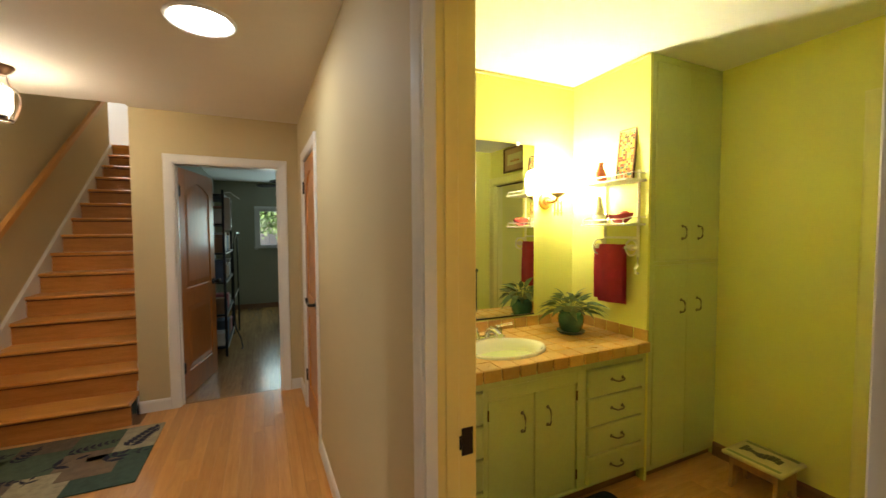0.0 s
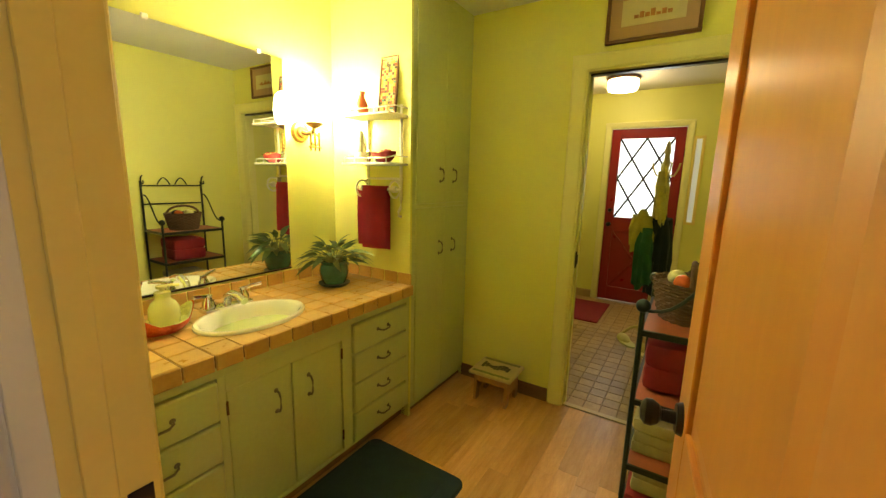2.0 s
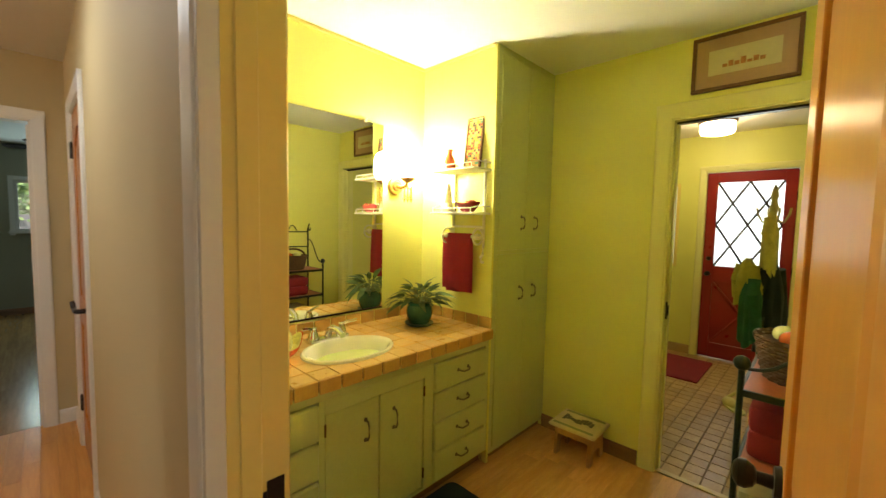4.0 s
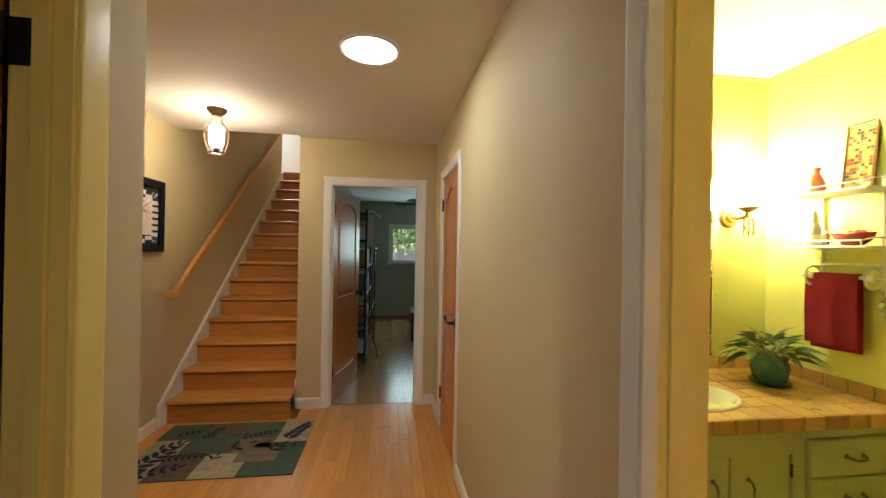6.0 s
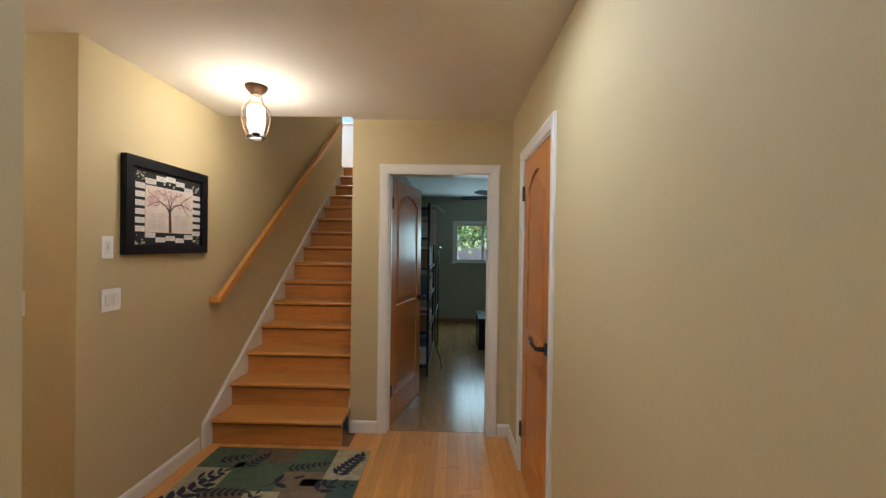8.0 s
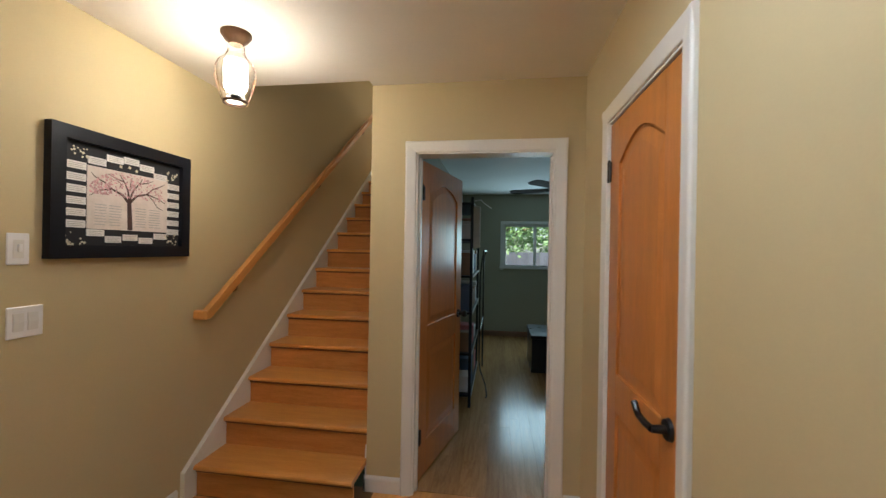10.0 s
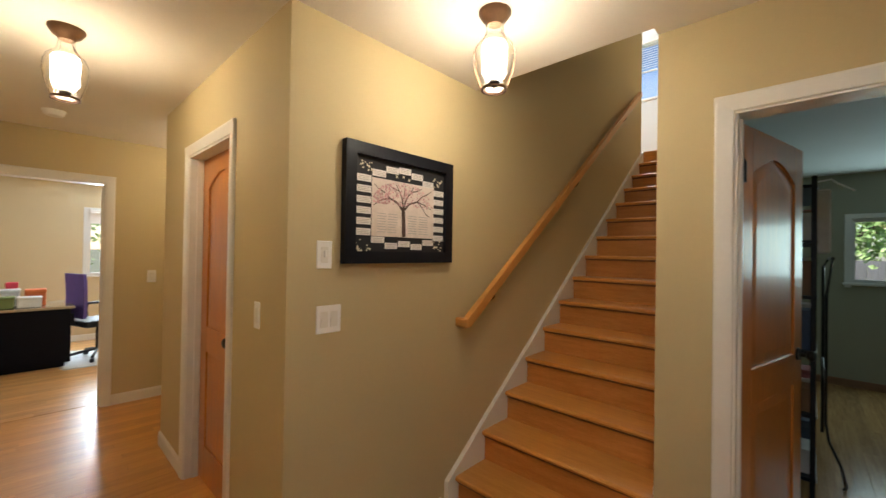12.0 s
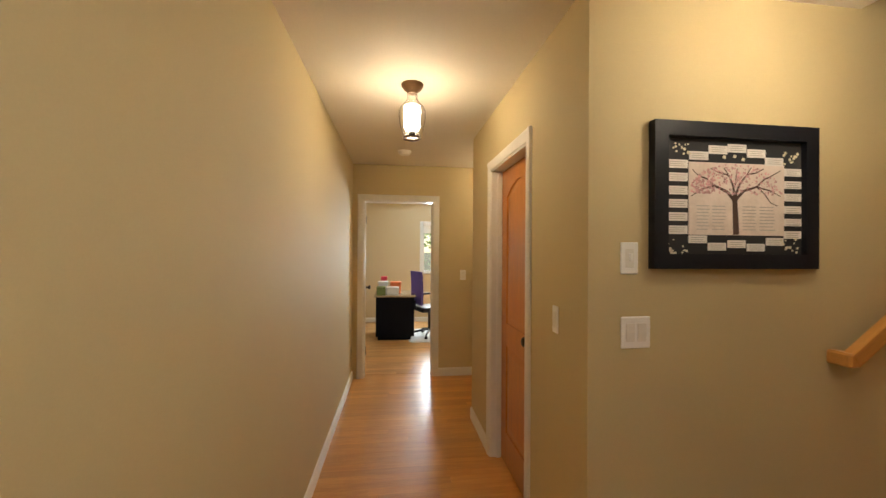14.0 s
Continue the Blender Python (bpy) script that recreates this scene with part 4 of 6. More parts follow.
part("bed", cut_plate(0.512, 1.999, 1.292, 1.905, 0.776, CT - 0.004, 0.0125), GROUT, counter)
tile_top = mesh_of("tile", boxes((0.0025, 0.0967, 0.0025, 0.0967, -0.007, 0.0), bevel=0.0025), TILE)
tile_edge = mesh_of("edge_tile", boxes((0.003, 0.0962, -0.010, 0.0, -0.056, 0.0025), bevel=0.0035), TILE)
tile_wall = mesh_of("splash_tile", boxes((0.003, 0.0962, -0.009, 0.0, 0.0, 0.064), bevel=0.0022), TILE)
S = 0.0992
for i in range(15):
    for j in range(6):
        x, y = 0.512 + i * S, 1.296 + j * 0.1015
        mid = [(x + 0.05 + a, y + 0.05 + b) for a in (-0.05, 0, 0.05) for b in (-0.05, 0, 0.05)]
        hits = sum(in_sink(*p, 0.95) for p in mid)
        if hits == 9:
            continue
        if hits:
            bm = cut_plate(x + 0.0015, x + 0.0975, y + 0.0015, y + 0.0995, CT - 0.006, CT, 0.008)
            if len(bm.faces):
                part("cut_tile", bm, TILE_ISLAND, counter)
            else:
                bm.free()
            continue
        ob = new("tile", tile_top)
        ob.parent, ob.location, ob.scale = counter, (x, y, CT), (1, 1.02, 1)
    for nm, me, y, z in (("edge_tile", tile_edge, 1.294, CT), ("splash_tile", tile_wall, 1.905, CT)):
        ob = new(nm, me)
        ob.parent, ob.location = counter, (0.512 + i * S, y, z)
for j in range(6):
    ob = new("splash_tile", tile_wall)
    ob.parent, ob.location, ob.rotation_euler = counter, (1.998, 1.895 - j * 0.1, CT), (0, 0, -math.pi / 2)

sink = thing("sink", bath(SINK[0], SINK[1], CT), "oval white porcelain drop-in sink", "sink")
bm = bmesh.new()
rings = []
for k, z in ((1.0, 0.001), (1.005, 0.010), (0.98, 0.016), (0.93, 0.015), (0.88, 0.004), (0.82, -0.03), (0.72, -0.08), (0.5, -0.125), (0.2, -0.14), (0.09, -0.142)):
    rings.append([bm.verts.new((SRX * k * math.cos(a * math.pi / 24), SRY * k * math.sin(a * math.pi / 24), z)) for a in range(48)])
for p, q in zip(rings, rings[1:]):
    for a in range(48):
        bm.faces.new((p[a], p[(a + 1) % 48], q[(a + 1) % 48], q[a]))
bm.faces.new(rings[-1])
part("basin", bm, PORCELAIN, sink, smooth=True)
bm = bmesh.new()
lathe(bm, (0, 0, -0.1405), [(0.0, 0.003), (0.012, 0.003), (0.022, 0.002), (0.024, 0.0)], 20)
part("drain", bm, CHROME, sink, "chrome drain", smooth=True)

tap = thing("faucet", bath(1.19, 1.725, CT + 0.001) @ Matrix.Scale(1.25, 4), "chrome two handle bathroom faucet", "faucet")
bm = bmesh.new()
box(bm, -0.085, 0.085, -0.028, 0.028, 0.0, 0.018, bevel=0.008, seg=2)
part("base", bm, CHROME, tap, smooth=True)
bm = bmesh.new()
pipe(bm, [(0, 0, 0.015), (0, -0.01, 0.045), (0, -0.04, 0.060), (0, -0.085, 0.058), (0, -0.115, 0.046)], 0.014, 10)
part("spout", bm, CHROME, tap, smooth=True)
for s in (-1, 1):
    bm = bmesh.new()
    lathe(bm, (s * 0.062, 0, 0.016), [(0.022, 0.0), (0.020, 0.02), (0.013, 0.035), (0.014, 0.046), (0.0, 0.05)], 16)
    pipe(bm, [(s * 0.062, 0, 0.056), (s * 0.09, -0.012, 0.066), (s * 0.122, -0.024, 0.070)], 0.0065, 8)
    part("lever_handle", bm, CHROME, tap, smooth=True)

mirror = thing("wall_mirror", bath(0, 0, 0), "large frameless wall mirror above the vanity", "mirror")
part("glass", boxes((0.515, 1.66, 1.902, 1.908, 0.905, 2.012)), MIRROR, mirror)
for x in (0.80, 1.05, 1.53):
    part("clip", boxes((x - 0.012, x + 0.012, 1.895, 1.908, 2.004, 2.026), bevel=0.003), WHITE_PLASTIC, mirror)
part("bottom_channel", boxes((0.515, 1.66, 1.896, 1.908, 0.897, 0.905)), IRON, mirror)

sconce = thing("wall_sconce", bath(1.757, 1.908, 1.655), "brass wall sconce with an opal glass shade, lit", "lamp")
bm = bmesh.new()
cyl(bm, (0, 0, 0), (0, -0.018, 0), 0.058, 0.050, 24)
cyl(bm, (0, -0.018, 0), (0, -0.03, 0), 0.034, 0.026, 20)
part("backplate", bm, BRASS, sconce, smooth=True)
bm = bmesh.new()
pipe(bm, [(0, -0.025, 0), (0, -0.07, -0.012), (0, -0.115, -0.002), (0, -0.125, 0.03)], 0.011, 10)
part("arm", bm, BRASS, sconce, smooth=True)
bm = bmesh.new()
lathe(bm, (0, -0.125, 0.0), [(0.012, 0.015), (0.045, 0.035), (0.050, 0.045), (0.0, 0.045)], 20)
part("cup", bm, BRASS, sconce, smooth=True)
bm = bmesh.new()
lathe(bm, (0, -0.125, 0.0), [(0.0, 0.046), (0.044, 0.046), (0.058, 0.08), (0.063, 0.12), (0.060, 0.17), (0.050, 0.205), (0.030, 0.222), (0.0, 0.226)], 28)
part("shade", bm, GLOW_SCONCE, sconce, "glowing opal glass shade", smooth=True)
bm = bmesh.new()
for k in range(12):
    a, b = k * math.pi / 6, (k + 1) * math.pi / 6
    pipe(bm, [(0.03 * math.cos(a), -0.128, -0.045 + 0.03 * math.sin(a)), (0.03 * math.cos(b), -0.128, -0.045 + 0.03 * math.sin(b))], 0.004, 6)
for x in (-0.028, 0.0, 0.028):
    pipe(bm, [(x, -0.128, -0.005), (x, -0.128, -0.105)], 0.0045, 6)
pipe(bm, [(-0.04, -0.128, -0.085), (0.04, -0.128, -0.085)], 0.0045, 6)
part("ornament", bm, BRASS, sconce, "pierced brass ring ornament", smooth=True)

# ---- tall cabinet ----
tall = thing("tall_cabinet", bath(0, 0, 0), "tall sage green built-in linen cabinet with four doors", "cabinet")
part("side_panel", boxes((2.0, 2.018, FY, 1.908, 0.0, 2.438)), LIME, tall, "lime green side panel")
part("carcass", boxes((2.018, 2.658, FY + 0.018, 1.908, 0.05, 2.438)), GREEN_CAB, tall)
part("face_frame", boxes((2.018, 2.05, FY, FY + 0.018, 0.05, 2.438), (2.05, 2.658, FY, FY + 0.018, 2.40, 2.438), (2.635, 2.658, FY, FY + 0.018, 0.05, 2.40), (2.05, 2.635, FY, FY + 0.018, 0.05, 0.075), (2.05, 2.635, FY, FY + 0.018, 1.252, 1.272)), GREEN_CAB, tall)
part("plinth", boxes((2.0, 2.658, FY + 0.03, 1.9, 0.0, 0.05)), BROWN_BASE, tall)
for z0, z1, hz in ((0.078, 1.249, 1.0), (1.275, 2.397, 1.44)):
    for x0, x1, hx in ((2.053, 2.3435, 2.29), (2.3445, 2.632, 2.44)):
        d = part("door", boxes((x0, x1, FY - 0.004, FY + 0.016, z0, z1), bevel=0.002), GREEN_CAB, tall)
        bail_handle(d, hx, FY - 0.004, hz, True, 0.075)
solid("trim_bath_crown", boxes((0.60, 2.10, 1.988, 1.998, H - 0.022, H - 0.001), (2.088, 2.098, 1.41, 1.988, H - 0.022, H - 0.001), bevel=0.003), LIME_TRIM, "thin cream moulding at the ceiling", "trim")

# ---- white wire shelf with towel bar ----
SHELF_WHITE = surface("white_enamel", (0.80, 0.77, 0.66), 0.35, vary=0.03, bump=0.004)
shelf = thing("wall_shelf", bath(2.0, 1.325, 0), "white enamel wall shelf with two tiers and towel bar", "shelf")
for z in (1.742, 1.494):
    part("shelf_board", boxes((-0.17, -0.006, 0.0, 0.335, z - 0.012, z), bevel=0.003), SHELF_WHITE, shelf)
    bm = bmesh.new()
    zr = z + 0.035
    pipe(bm, [(-0.01, 0.004, zr), (-0.12, 0.004, zr), (-0.165, 0.02, zr - 0.012), (-0.165, 0.09, zr - 0.012), (-0.165, 0.24, zr - 0.012), (-0.165, 0.315, zr - 0.012), (-0.12, 0.331, zr), (-0.01, 0.331, zr)], 0.0035, 6)
    for y in (0.02, 0.10, 0.235, 0.315):
        pipe(bm, [(-0.165, y, z), (-0.165, y, zr - 0.012)], 0.003, 6)
    part("guard_rail", bm, SHELF_WHITE, shelf, smooth=True)
for y in (0.045, 0.285):
    bm = bmesh.new()
    pipe(bm, [(-0.012, y, 1.80), (-0.012, y, 1.30), (-0.016, y, 1.25), (-0.034, y, 1.232), (-0.03, y, 1.21), (-0.012, y, 1.205)], 0.008, 8)
    part("upright", bm, SHELF_WHITE, shelf, smooth=True)
    bm = bmesh.new()
    pipe(bm, [(-0.065 + 0.045 * math.cos(q * math.pi / 10), y, 1.355 + 0.045 * math.sin(q * math.pi / 10)) for q in range(21)], 0.006, 6)
    cyl(bm, (-0.065, y - 0.012, 1.355), (-0.065, y + 0.012, 1.355), 0.018, seg=12)
    pipe(bm, [(-0.012, y, 1.40), (-0.05, y, 1.398)], 0.006, 6)
    part("scroll_ring", bm, SHELF_WHITE, shelf, smooth=True)
bm = bmesh.new()
cyl(bm, (-0.065, 0.0, 1.355), (-0.065, 0.335, 1.355), 0.008, seg=10)
part("towel_bar", bm, SHELF_WHITE, shelf, smooth=True)
bm = boxes((-0.02, -0.008, 0.045, 0.285, 1.405, 1.418), bevel=0.003)
part("cross_bar", bm, SHELF_WHITE, shelf)


def drape(name, root, y0, y1, ztop, zfront, zback, x, material, thick=0.008):
    """A towel folded over a bar along y, with soft folds."""
    bm = bmesh.new()
    prof = [(-0.014, zback), (-0.014, (zback + ztop) / 2), (-0.013, ztop - 0.02), (-0.006, ztop + 0.004), (0.004, ztop + 0.004), (0.013, ztop - 0.02), (0.017, ztop - 0.12), (0.019, (ztop + zfront) / 2), (0.020, zfront + 0.05), (0.018, zfront)]
    n = 16
    grid = []
    for p, z in prof:
        row = []
        for i in range(n + 1):
            t = i / n
            amp = 0.006 * min(1, max(0, (ztop - z) / 0.12))
            yy = y0 + (y1 - y0) * t - (0.010 * (ztop - z))
            row.append(bm.verts.new((x - p - amp * math.sin(t * 9 + z * 3), yy, z - 0.010 * t * (1 if z < ztop - 0.1 else 0))))
        grid.append(row)
    for a, b in zip(grid, grid[1:]):
        for i in range(n):
            bm.faces.new((a[i], a[i + 1], b[i + 1], b[i]))
    geo = bmesh.ops.solidify(bm, geom=list(bm.faces), thickness=thick)
    return part(name, bm, material, root, smooth=True)


RED_CLOTH = surface("crimson_terry", (0.36, 0.02, 0.045), 0.95, vary=0.18, scale=12, fine=420, bump=0.08)
towel = thing("hand_towel", bath(0, 0, 0), "crimson hand towel folded over the bar", "towel")
drape("cloth", towel, 1.415, 1.632, 1.368, 1.045, 1.02, 1.935, RED_CLOTH)

# things on the shelf
TERRA = surface("orange_red_glaze", (0.50, 0.10, 0.03), 0.2, vary=0.2, scale=18, fine=60, bump=0.006, coat=0.4)
vase = thing("bud_vase", bath(1.915, 1.585, 1.743), "small orange red glazed vase", "vase")
bm = bmesh.new()
lathe(bm, (0, 0, 0), [(0.0, 0.0), (0.026, 0.0), (0.036, 0.02), (0.037, 0.045), (0.026, 0.075), (0.016, 0.095), (0.015, 0.11), (0.021, 0.125), (0.016, 0.125), (0.011, 0.10), (0.0, 0.09)], 24)
part("body", bm, TERRA, vase, smooth=True)
art = thing("mosaic_picture", bath(1.962, 1.395, 1.745, 0, 7, 0), "small mosaic picture in a brown wooden frame", "picture")
WOOD_DARK = surface("dark_brown_frame_wood", (0.14, 0.06, 0.025), 0.4, vary=0.2, scale=6, fine=50, stretch=(6, 1, 1), bump=0.008)
part("frame", boxes((0, 0.015, 0, 0.012, 0, 0.315), (0, 0.015, 0.113, 0.125, 0, 0.315), (0, 0.015, 0.012, 0.113, 0, 0.012), (0, 0.015, 0.012, 0.113, 0.303, 0.315), bevel=0.002), WOOD_DARK, art)
part("backing", boxes((0.004, 0.012, 0.012, 0.113, 0.012, 0.303)), surface("ochre_plaster", (0.50, 0.30, 0.08), 0.7, vary=0.2, scale=30), art)
rc = random.Random(21)
MOSAIC = [surface("mosaic_" + n, c, 0.3, vary=0.1, bump=0) for n, c in (("ochre", (0.55, 0.33, 0.06)), ("cream", (0.60, 0.44, 0.18)), ("red", (0.45, 0.07, 0.04)), ("dark", (0.08, 0.06, 0.05)), ("teal", (0.10, 0.25, 0.20)))]
for i in range(7):
    for j in range(19):
        y, z = 0.014 + i * 0.014, 0.015 + j * 0.0151
        part("tessera", boxes((0.0015, 0.005, y + rc.uniform(0, 0.002), y + 0.0125, z + rc.uniform(0, 0.002), z + 0.0135)), MOSAIC[rc.choice((0, 0, 0, 1, 1, 2, 3, 4, 2))], art)
cone = thing("cone_jar", bath(1.912, 1.592, 1.495), "pale stacked cone jar on the lower shelf", "jar")
SHELL = surface("pale_shell_glaze", (0.62, 0.55, 0.33), 0.4, vary=0.15, scale=20, bump=0.02)
bm = bmesh.new()
lathe(bm, (0, 0, 0), [(0.0, 0.0), (0.038, 0.0), (0.040, 0.01), (0.036, 0.045), (0.030, 0.055), (0.032, 0.062), (0.026, 0.10), (0.021, 0.108), (0.023, 0.115), (0.016, 0.155), (0.008, 0.17), (0.0, 0.172)], 24)
part("body", bm, SHELL, cone, smooth=True)
spring = thing("striped_shaker", bath(1.905, 1.527, 1.495), "small silver ribbed shaker", "shaker")
bm = bmesh.new()
lathe(bm, (0, 0, 0), [(0.0, 0.0)] + [(0.012 + 0.002 * (i % 2), 0.006 * i) for i in range(11)] + [(0.006, 0.07), (0.0, 0.074)], 16)
part("body", bm, CHROME, spring, smooth=True)
bowl = thing("trinket_bowl", bath(1.905, 1.425, 1.495), "dark red boat shaped bowl of trinkets", "bowl")
bm = bmesh.new()
pr = [(0.0, 0.0), (0.030, 0.002), (0.050, 0.020), (0.062, 0.045), (0.058, 0.045), (0.046, 0.022), (0.0, 0.012)]
lathe(bm, (0, 0, 0), pr, 24)
for v in bm.verts:
    v.co.y *= 1.25
    v.co.z += 0.35 * abs(v.co.y) * (v.co.z / 0.045) * 0.5
part("dish", bm, surface("dark_red_glaze", (0.30, 0.03, 0.03), 0.25, vary=0.2, scale=14, coat=0.3), bowl, smooth=True)
for i in range(7):
    bm = bmesh.new()
    ball(bm, (rc.uniform(-0.025, 0.025), rc.uniform(-0.04, 0.04), 0.045 + rc.uniform(0, 0.012)), rc.uniform(0.012, 0.018), 1.2, 0.9, 0.9, 10)
    part("trinket", bm, [TERRA, MOSAIC[2], MOSAIC[0], MOSAIC[1]][i % 4], bowl, smooth=True)

# ---- plant and soap on the counter ----
POT = surface("teal_glazed_pot", (0.03, 0.13, 0.10), 0.2, vary=0.3, scale=10, fine=50, bump=0.006, coat=0.5)
plant = thing("potted_plant", bath(1.75, 1.65, CT + 0.001) @ Matrix.Scale(0.92, 4), "broad leaved houseplant in a teal glazed pot", "plant")
bm = bmesh.new()
lathe(bm, (0, 0, 0.014), [(0.0, 0.0), (0.062, 0.0), (0.078, 0.03), (0.086, 0.07), (0.083, 0.10), (0.074, 0.118), (0.080, 0.128), (0.080, 0.136), (0.070, 0.136), (0.066, 0.115), (0.0, 0.110)], 32)
part("pot", bm, POT, plant, smooth=True)
bm = bmesh.new()
lathe(bm, (0, 0, 0), [(0.0, 0.0), (0.078, 0.0), (0.092, 0.012), (0.092, 0.016), (0.074, 0.010), (0.0, 0.010)], 32)
part("saucer", bm, surface("dark_saucer_glaze", (0.02, 0.05, 0.05), 0.3, vary=0.2), plant, smooth=True)
LEAF = surface("grey_green_leaf", (0.07, 0.14, 0.05), 0.5, vary=0.35, scale=14, fine=60, bump=0.03, random_tone=0.25, second=(0.18, 0.26, 0.11))
PETIOLE = surface("pale_leaf_stalk", (0.22, 0.24, 0.10), 0.5, vary=0.2)


def broad_leaf(length, width, curl):
    """A leaf along +x with a folded midrib, drooping towards its tip."""
    bm = bmesh.new()
    rows = []
    n = 7
    for i in range(n + 1):
        t = i / n
        w = width * (math.sin(math.pi * min(1, t ** 0.75)) * 0.98 + 0.02)
        x, z = length * t, -curl * t * t * length
        rows.append([bm.verts.new((x, s * w / 2, z + 0.25 * abs(s) * w / 2 - 0.03 * w * (s * s))) for s in (-1, -0.5, 0, 0.5, 1)])
    for a, b in zip(rows, rows[1:]):
        for k in range(4):
            bm.faces.new((a[k], a[k + 1], b[k + 1], b[k]))
    bmesh.ops.solidify(bm, geom=list(bm.faces), thickness=0.0012)
    return bm


leaf_meshes = [mesh_of("leaf", broad_leaf(l, w, c), LEAF, True) for l, w, c in ((0.105, 0.040, 0.5), (0.095, 0.036, 0.3), (0.08, 0.034, 0.8), (0.115, 0.044, 0.9))]
rl = random.Random(8)
for i in range(58):
    a = i * 2.39996 + rl.uniform(-0.2, 0.2)
    up = 1 - (i / 58) ** 0.8
    el = radians(8 + 62 * up + rl.uniform(-8, 8))
    reach = 0.045 + 0.075 * (1 - up) + rl.uniform(-0.01, 0.012)
    base = Vector((0.012 * math.cos(a), 0.012 * math.sin(a), 0.128))
    tip = Vector((reach * math.cos(a), reach * math.sin(a), 0.150 + 0.085 * up + rl.uniform(-0.01, 0.015)))
    bm = bmesh.new()
    pipe(bm, [base, (base + tip) / 2 + Vector((0, 0, 0.018)), tip], 0.0022, 5)
    part("stalk", bm, PETIOLE, plant, smooth=True)
    ob = new("leaf", leaf_meshes[i % 4])
    ob.parent = plant
    ob.matrix_basis = Matrix.Translation(tip) @ pose(0, 0, 0, rl.uniform(-25, 25), -math.degrees(el) * 0.75, math.degrees(a))

tray = thing("soap_tray", bath(0.915, 1.645, CT + 0.001, 0, 0, 14), "leaf shaped soap tray, red outside and pale green inside", "tray")


def boat(profile):
    """A lathed dish drawn out to a point at both ends."""
    bm = bmesh.new()
    lathe(bm, (0, 0, 0), profile, 36)
    for v in bm.verts:
        v.co.y *= 0.66 - 0.22 * min(1, abs(v.co.x) / 0.11)
        v.co.z += 0.9 * max(0, abs(v.co.x) - 0.06) * (v.co.z / 0.04)
    return bm


part("outside", boat([(0.0, 0.0), (0.070, 0.0), (0.098, 0.018), (0.115, 0.040), (0.111, 0.040), (0.090, 0.018), (0.0, 0.006)]), surface("red_glaze", (0.55, 0.05, 0.02), 0.25, vary=0.4, scale=18, fine=90, bump=0.004, coat=0.3, second=(0.60, 0.10, 0.03)), tray, smooth=True)
part("inside", boat([(0.0, 0.0065), (0.066, 0.0075), (0.088, 0.0205), (0.109, 0.0415), (0.107, 0.0425), (0.084, 0.0225), (0.0, 0.0095)]), surface("pale_green_glaze", (0.62, 0.58, 0.16), 0.3, vary=0.25, scale=30, coat=0.2), tray, "pale green inside with red flecks", smooth=True)
soap = thing("soap_dispenser", bath(0.92, 1.66, CT + 0.0105), "pale yellow green soap pump bottle on the tray", "bottle")
SOAP = surface("pale_soap_plastic", (0.68, 0.66, 0.28), 0.25, vary=0.04, bump=0, coat=0.3)
bm = bmesh.new()
lathe(bm, (0, 0, 0), [(0.0, 0.0), (0.040, 0.0), (0.047, 0.010), (0.052, 0.045), (0.050, 0.078), (0.040, 0.100), (0.026, 0.112), (0.024, 0.122), (0.0, 0.122)], 28)
part("bottle", bm, SOAP, soap, smooth=True)
bm = bmesh.new()
lathe(bm, (0, 0, 0.122), [(0.027, 0.0), (0.027, 0.018), (0.010, 0.022), (0.008, 0.030), (0.018, 0.032), (0.020, 0.042), (0.0, 0.046)], 18)
pipe(bm, [(0, 0, 0.160), (0.03, -0.004, 0.161), (0.055, -0.008, 0.157)], 0.006, 8)
part("pump", bm, SOAP, soap, "pale pump head", smooth=True)

# ---- bathroom floor things ----
MAT = surface("dark_green_bath_mat", (0.012, 0.030, 0.034), 0.95, vary=0.3, scale=20, fine=350, bump=0.09)
mat_ob = thing("bath_mat", bath(1.27, 1.055, 0), "dark green bath mat in front of the vanity", "mat")


def rounded(w, h, r, n=5):
    pts = []
    for cx, cy, a0 in ((w / 2 - r, h / 2 - r, 0), (-w / 2 + r, h / 2 - r, 90), (-w / 2 + r, -h / 2 + r, 180), (w / 2 - r, -h / 2 + r, 270)):
        pts += [(cx + r * math.cos(radians(a0 + 90 * i / n)), cy + r * math.sin(radians(a0 + 90 * i / n))) for i in range(n + 1)]
    return pts


bm = bmesh.new()
prism(bm, rounded(0.93, 0.58, 0.05), "z", 0.0, 0.008)
part("backing", bm, MAT, mat_ob)
bm = bmesh.new()
prism(bm, rounded(0.915, 0.565, 0.045), "z", 0.008, 0.016)
part("border", bm, MAT, mat_ob)
bm = bmesh.new()
prism(bm, rounded(0.76, 0.41, 0.03), "z", 0.016, 0.021)
part("raised_field", bm, MAT, mat_ob)

stool = thing("step_stool", bath(2.503, 0.973, 0, 0, 0, 1), "small wooden step stool with a painted cream top", "stool")
STOOLW = surface("stool_wood", (0.42, 0.22, 0.09), 0.45, vary=0.2, scale=5, fine=40, stretch=(8, 8, 1), bump=0.008)
part("top", boxes((-0.125, 0.125, -0.145, 0.145, 0.182, 0.204), bevel=0.006), surface("painted_cream_top", (0.60, 0.50, 0.24), 0.45, vary=0.12, scale=12, bump=0.01), stool, "cream painted top")
for s in (-1, 1):
    bm = bmesh.new()
    y = s * 0.105
    prism(bm, [(-0.105, 0), (-0.055, 0), (-0.045, 0.07), (0.045, 0.07), (0.055, 0), (0.105, 0), (0.095, 0.182), (-0.095, 0.182)], "y", y - 0.009, y + 0.009)
    part("leg_board", bm, STOOLW, stool)
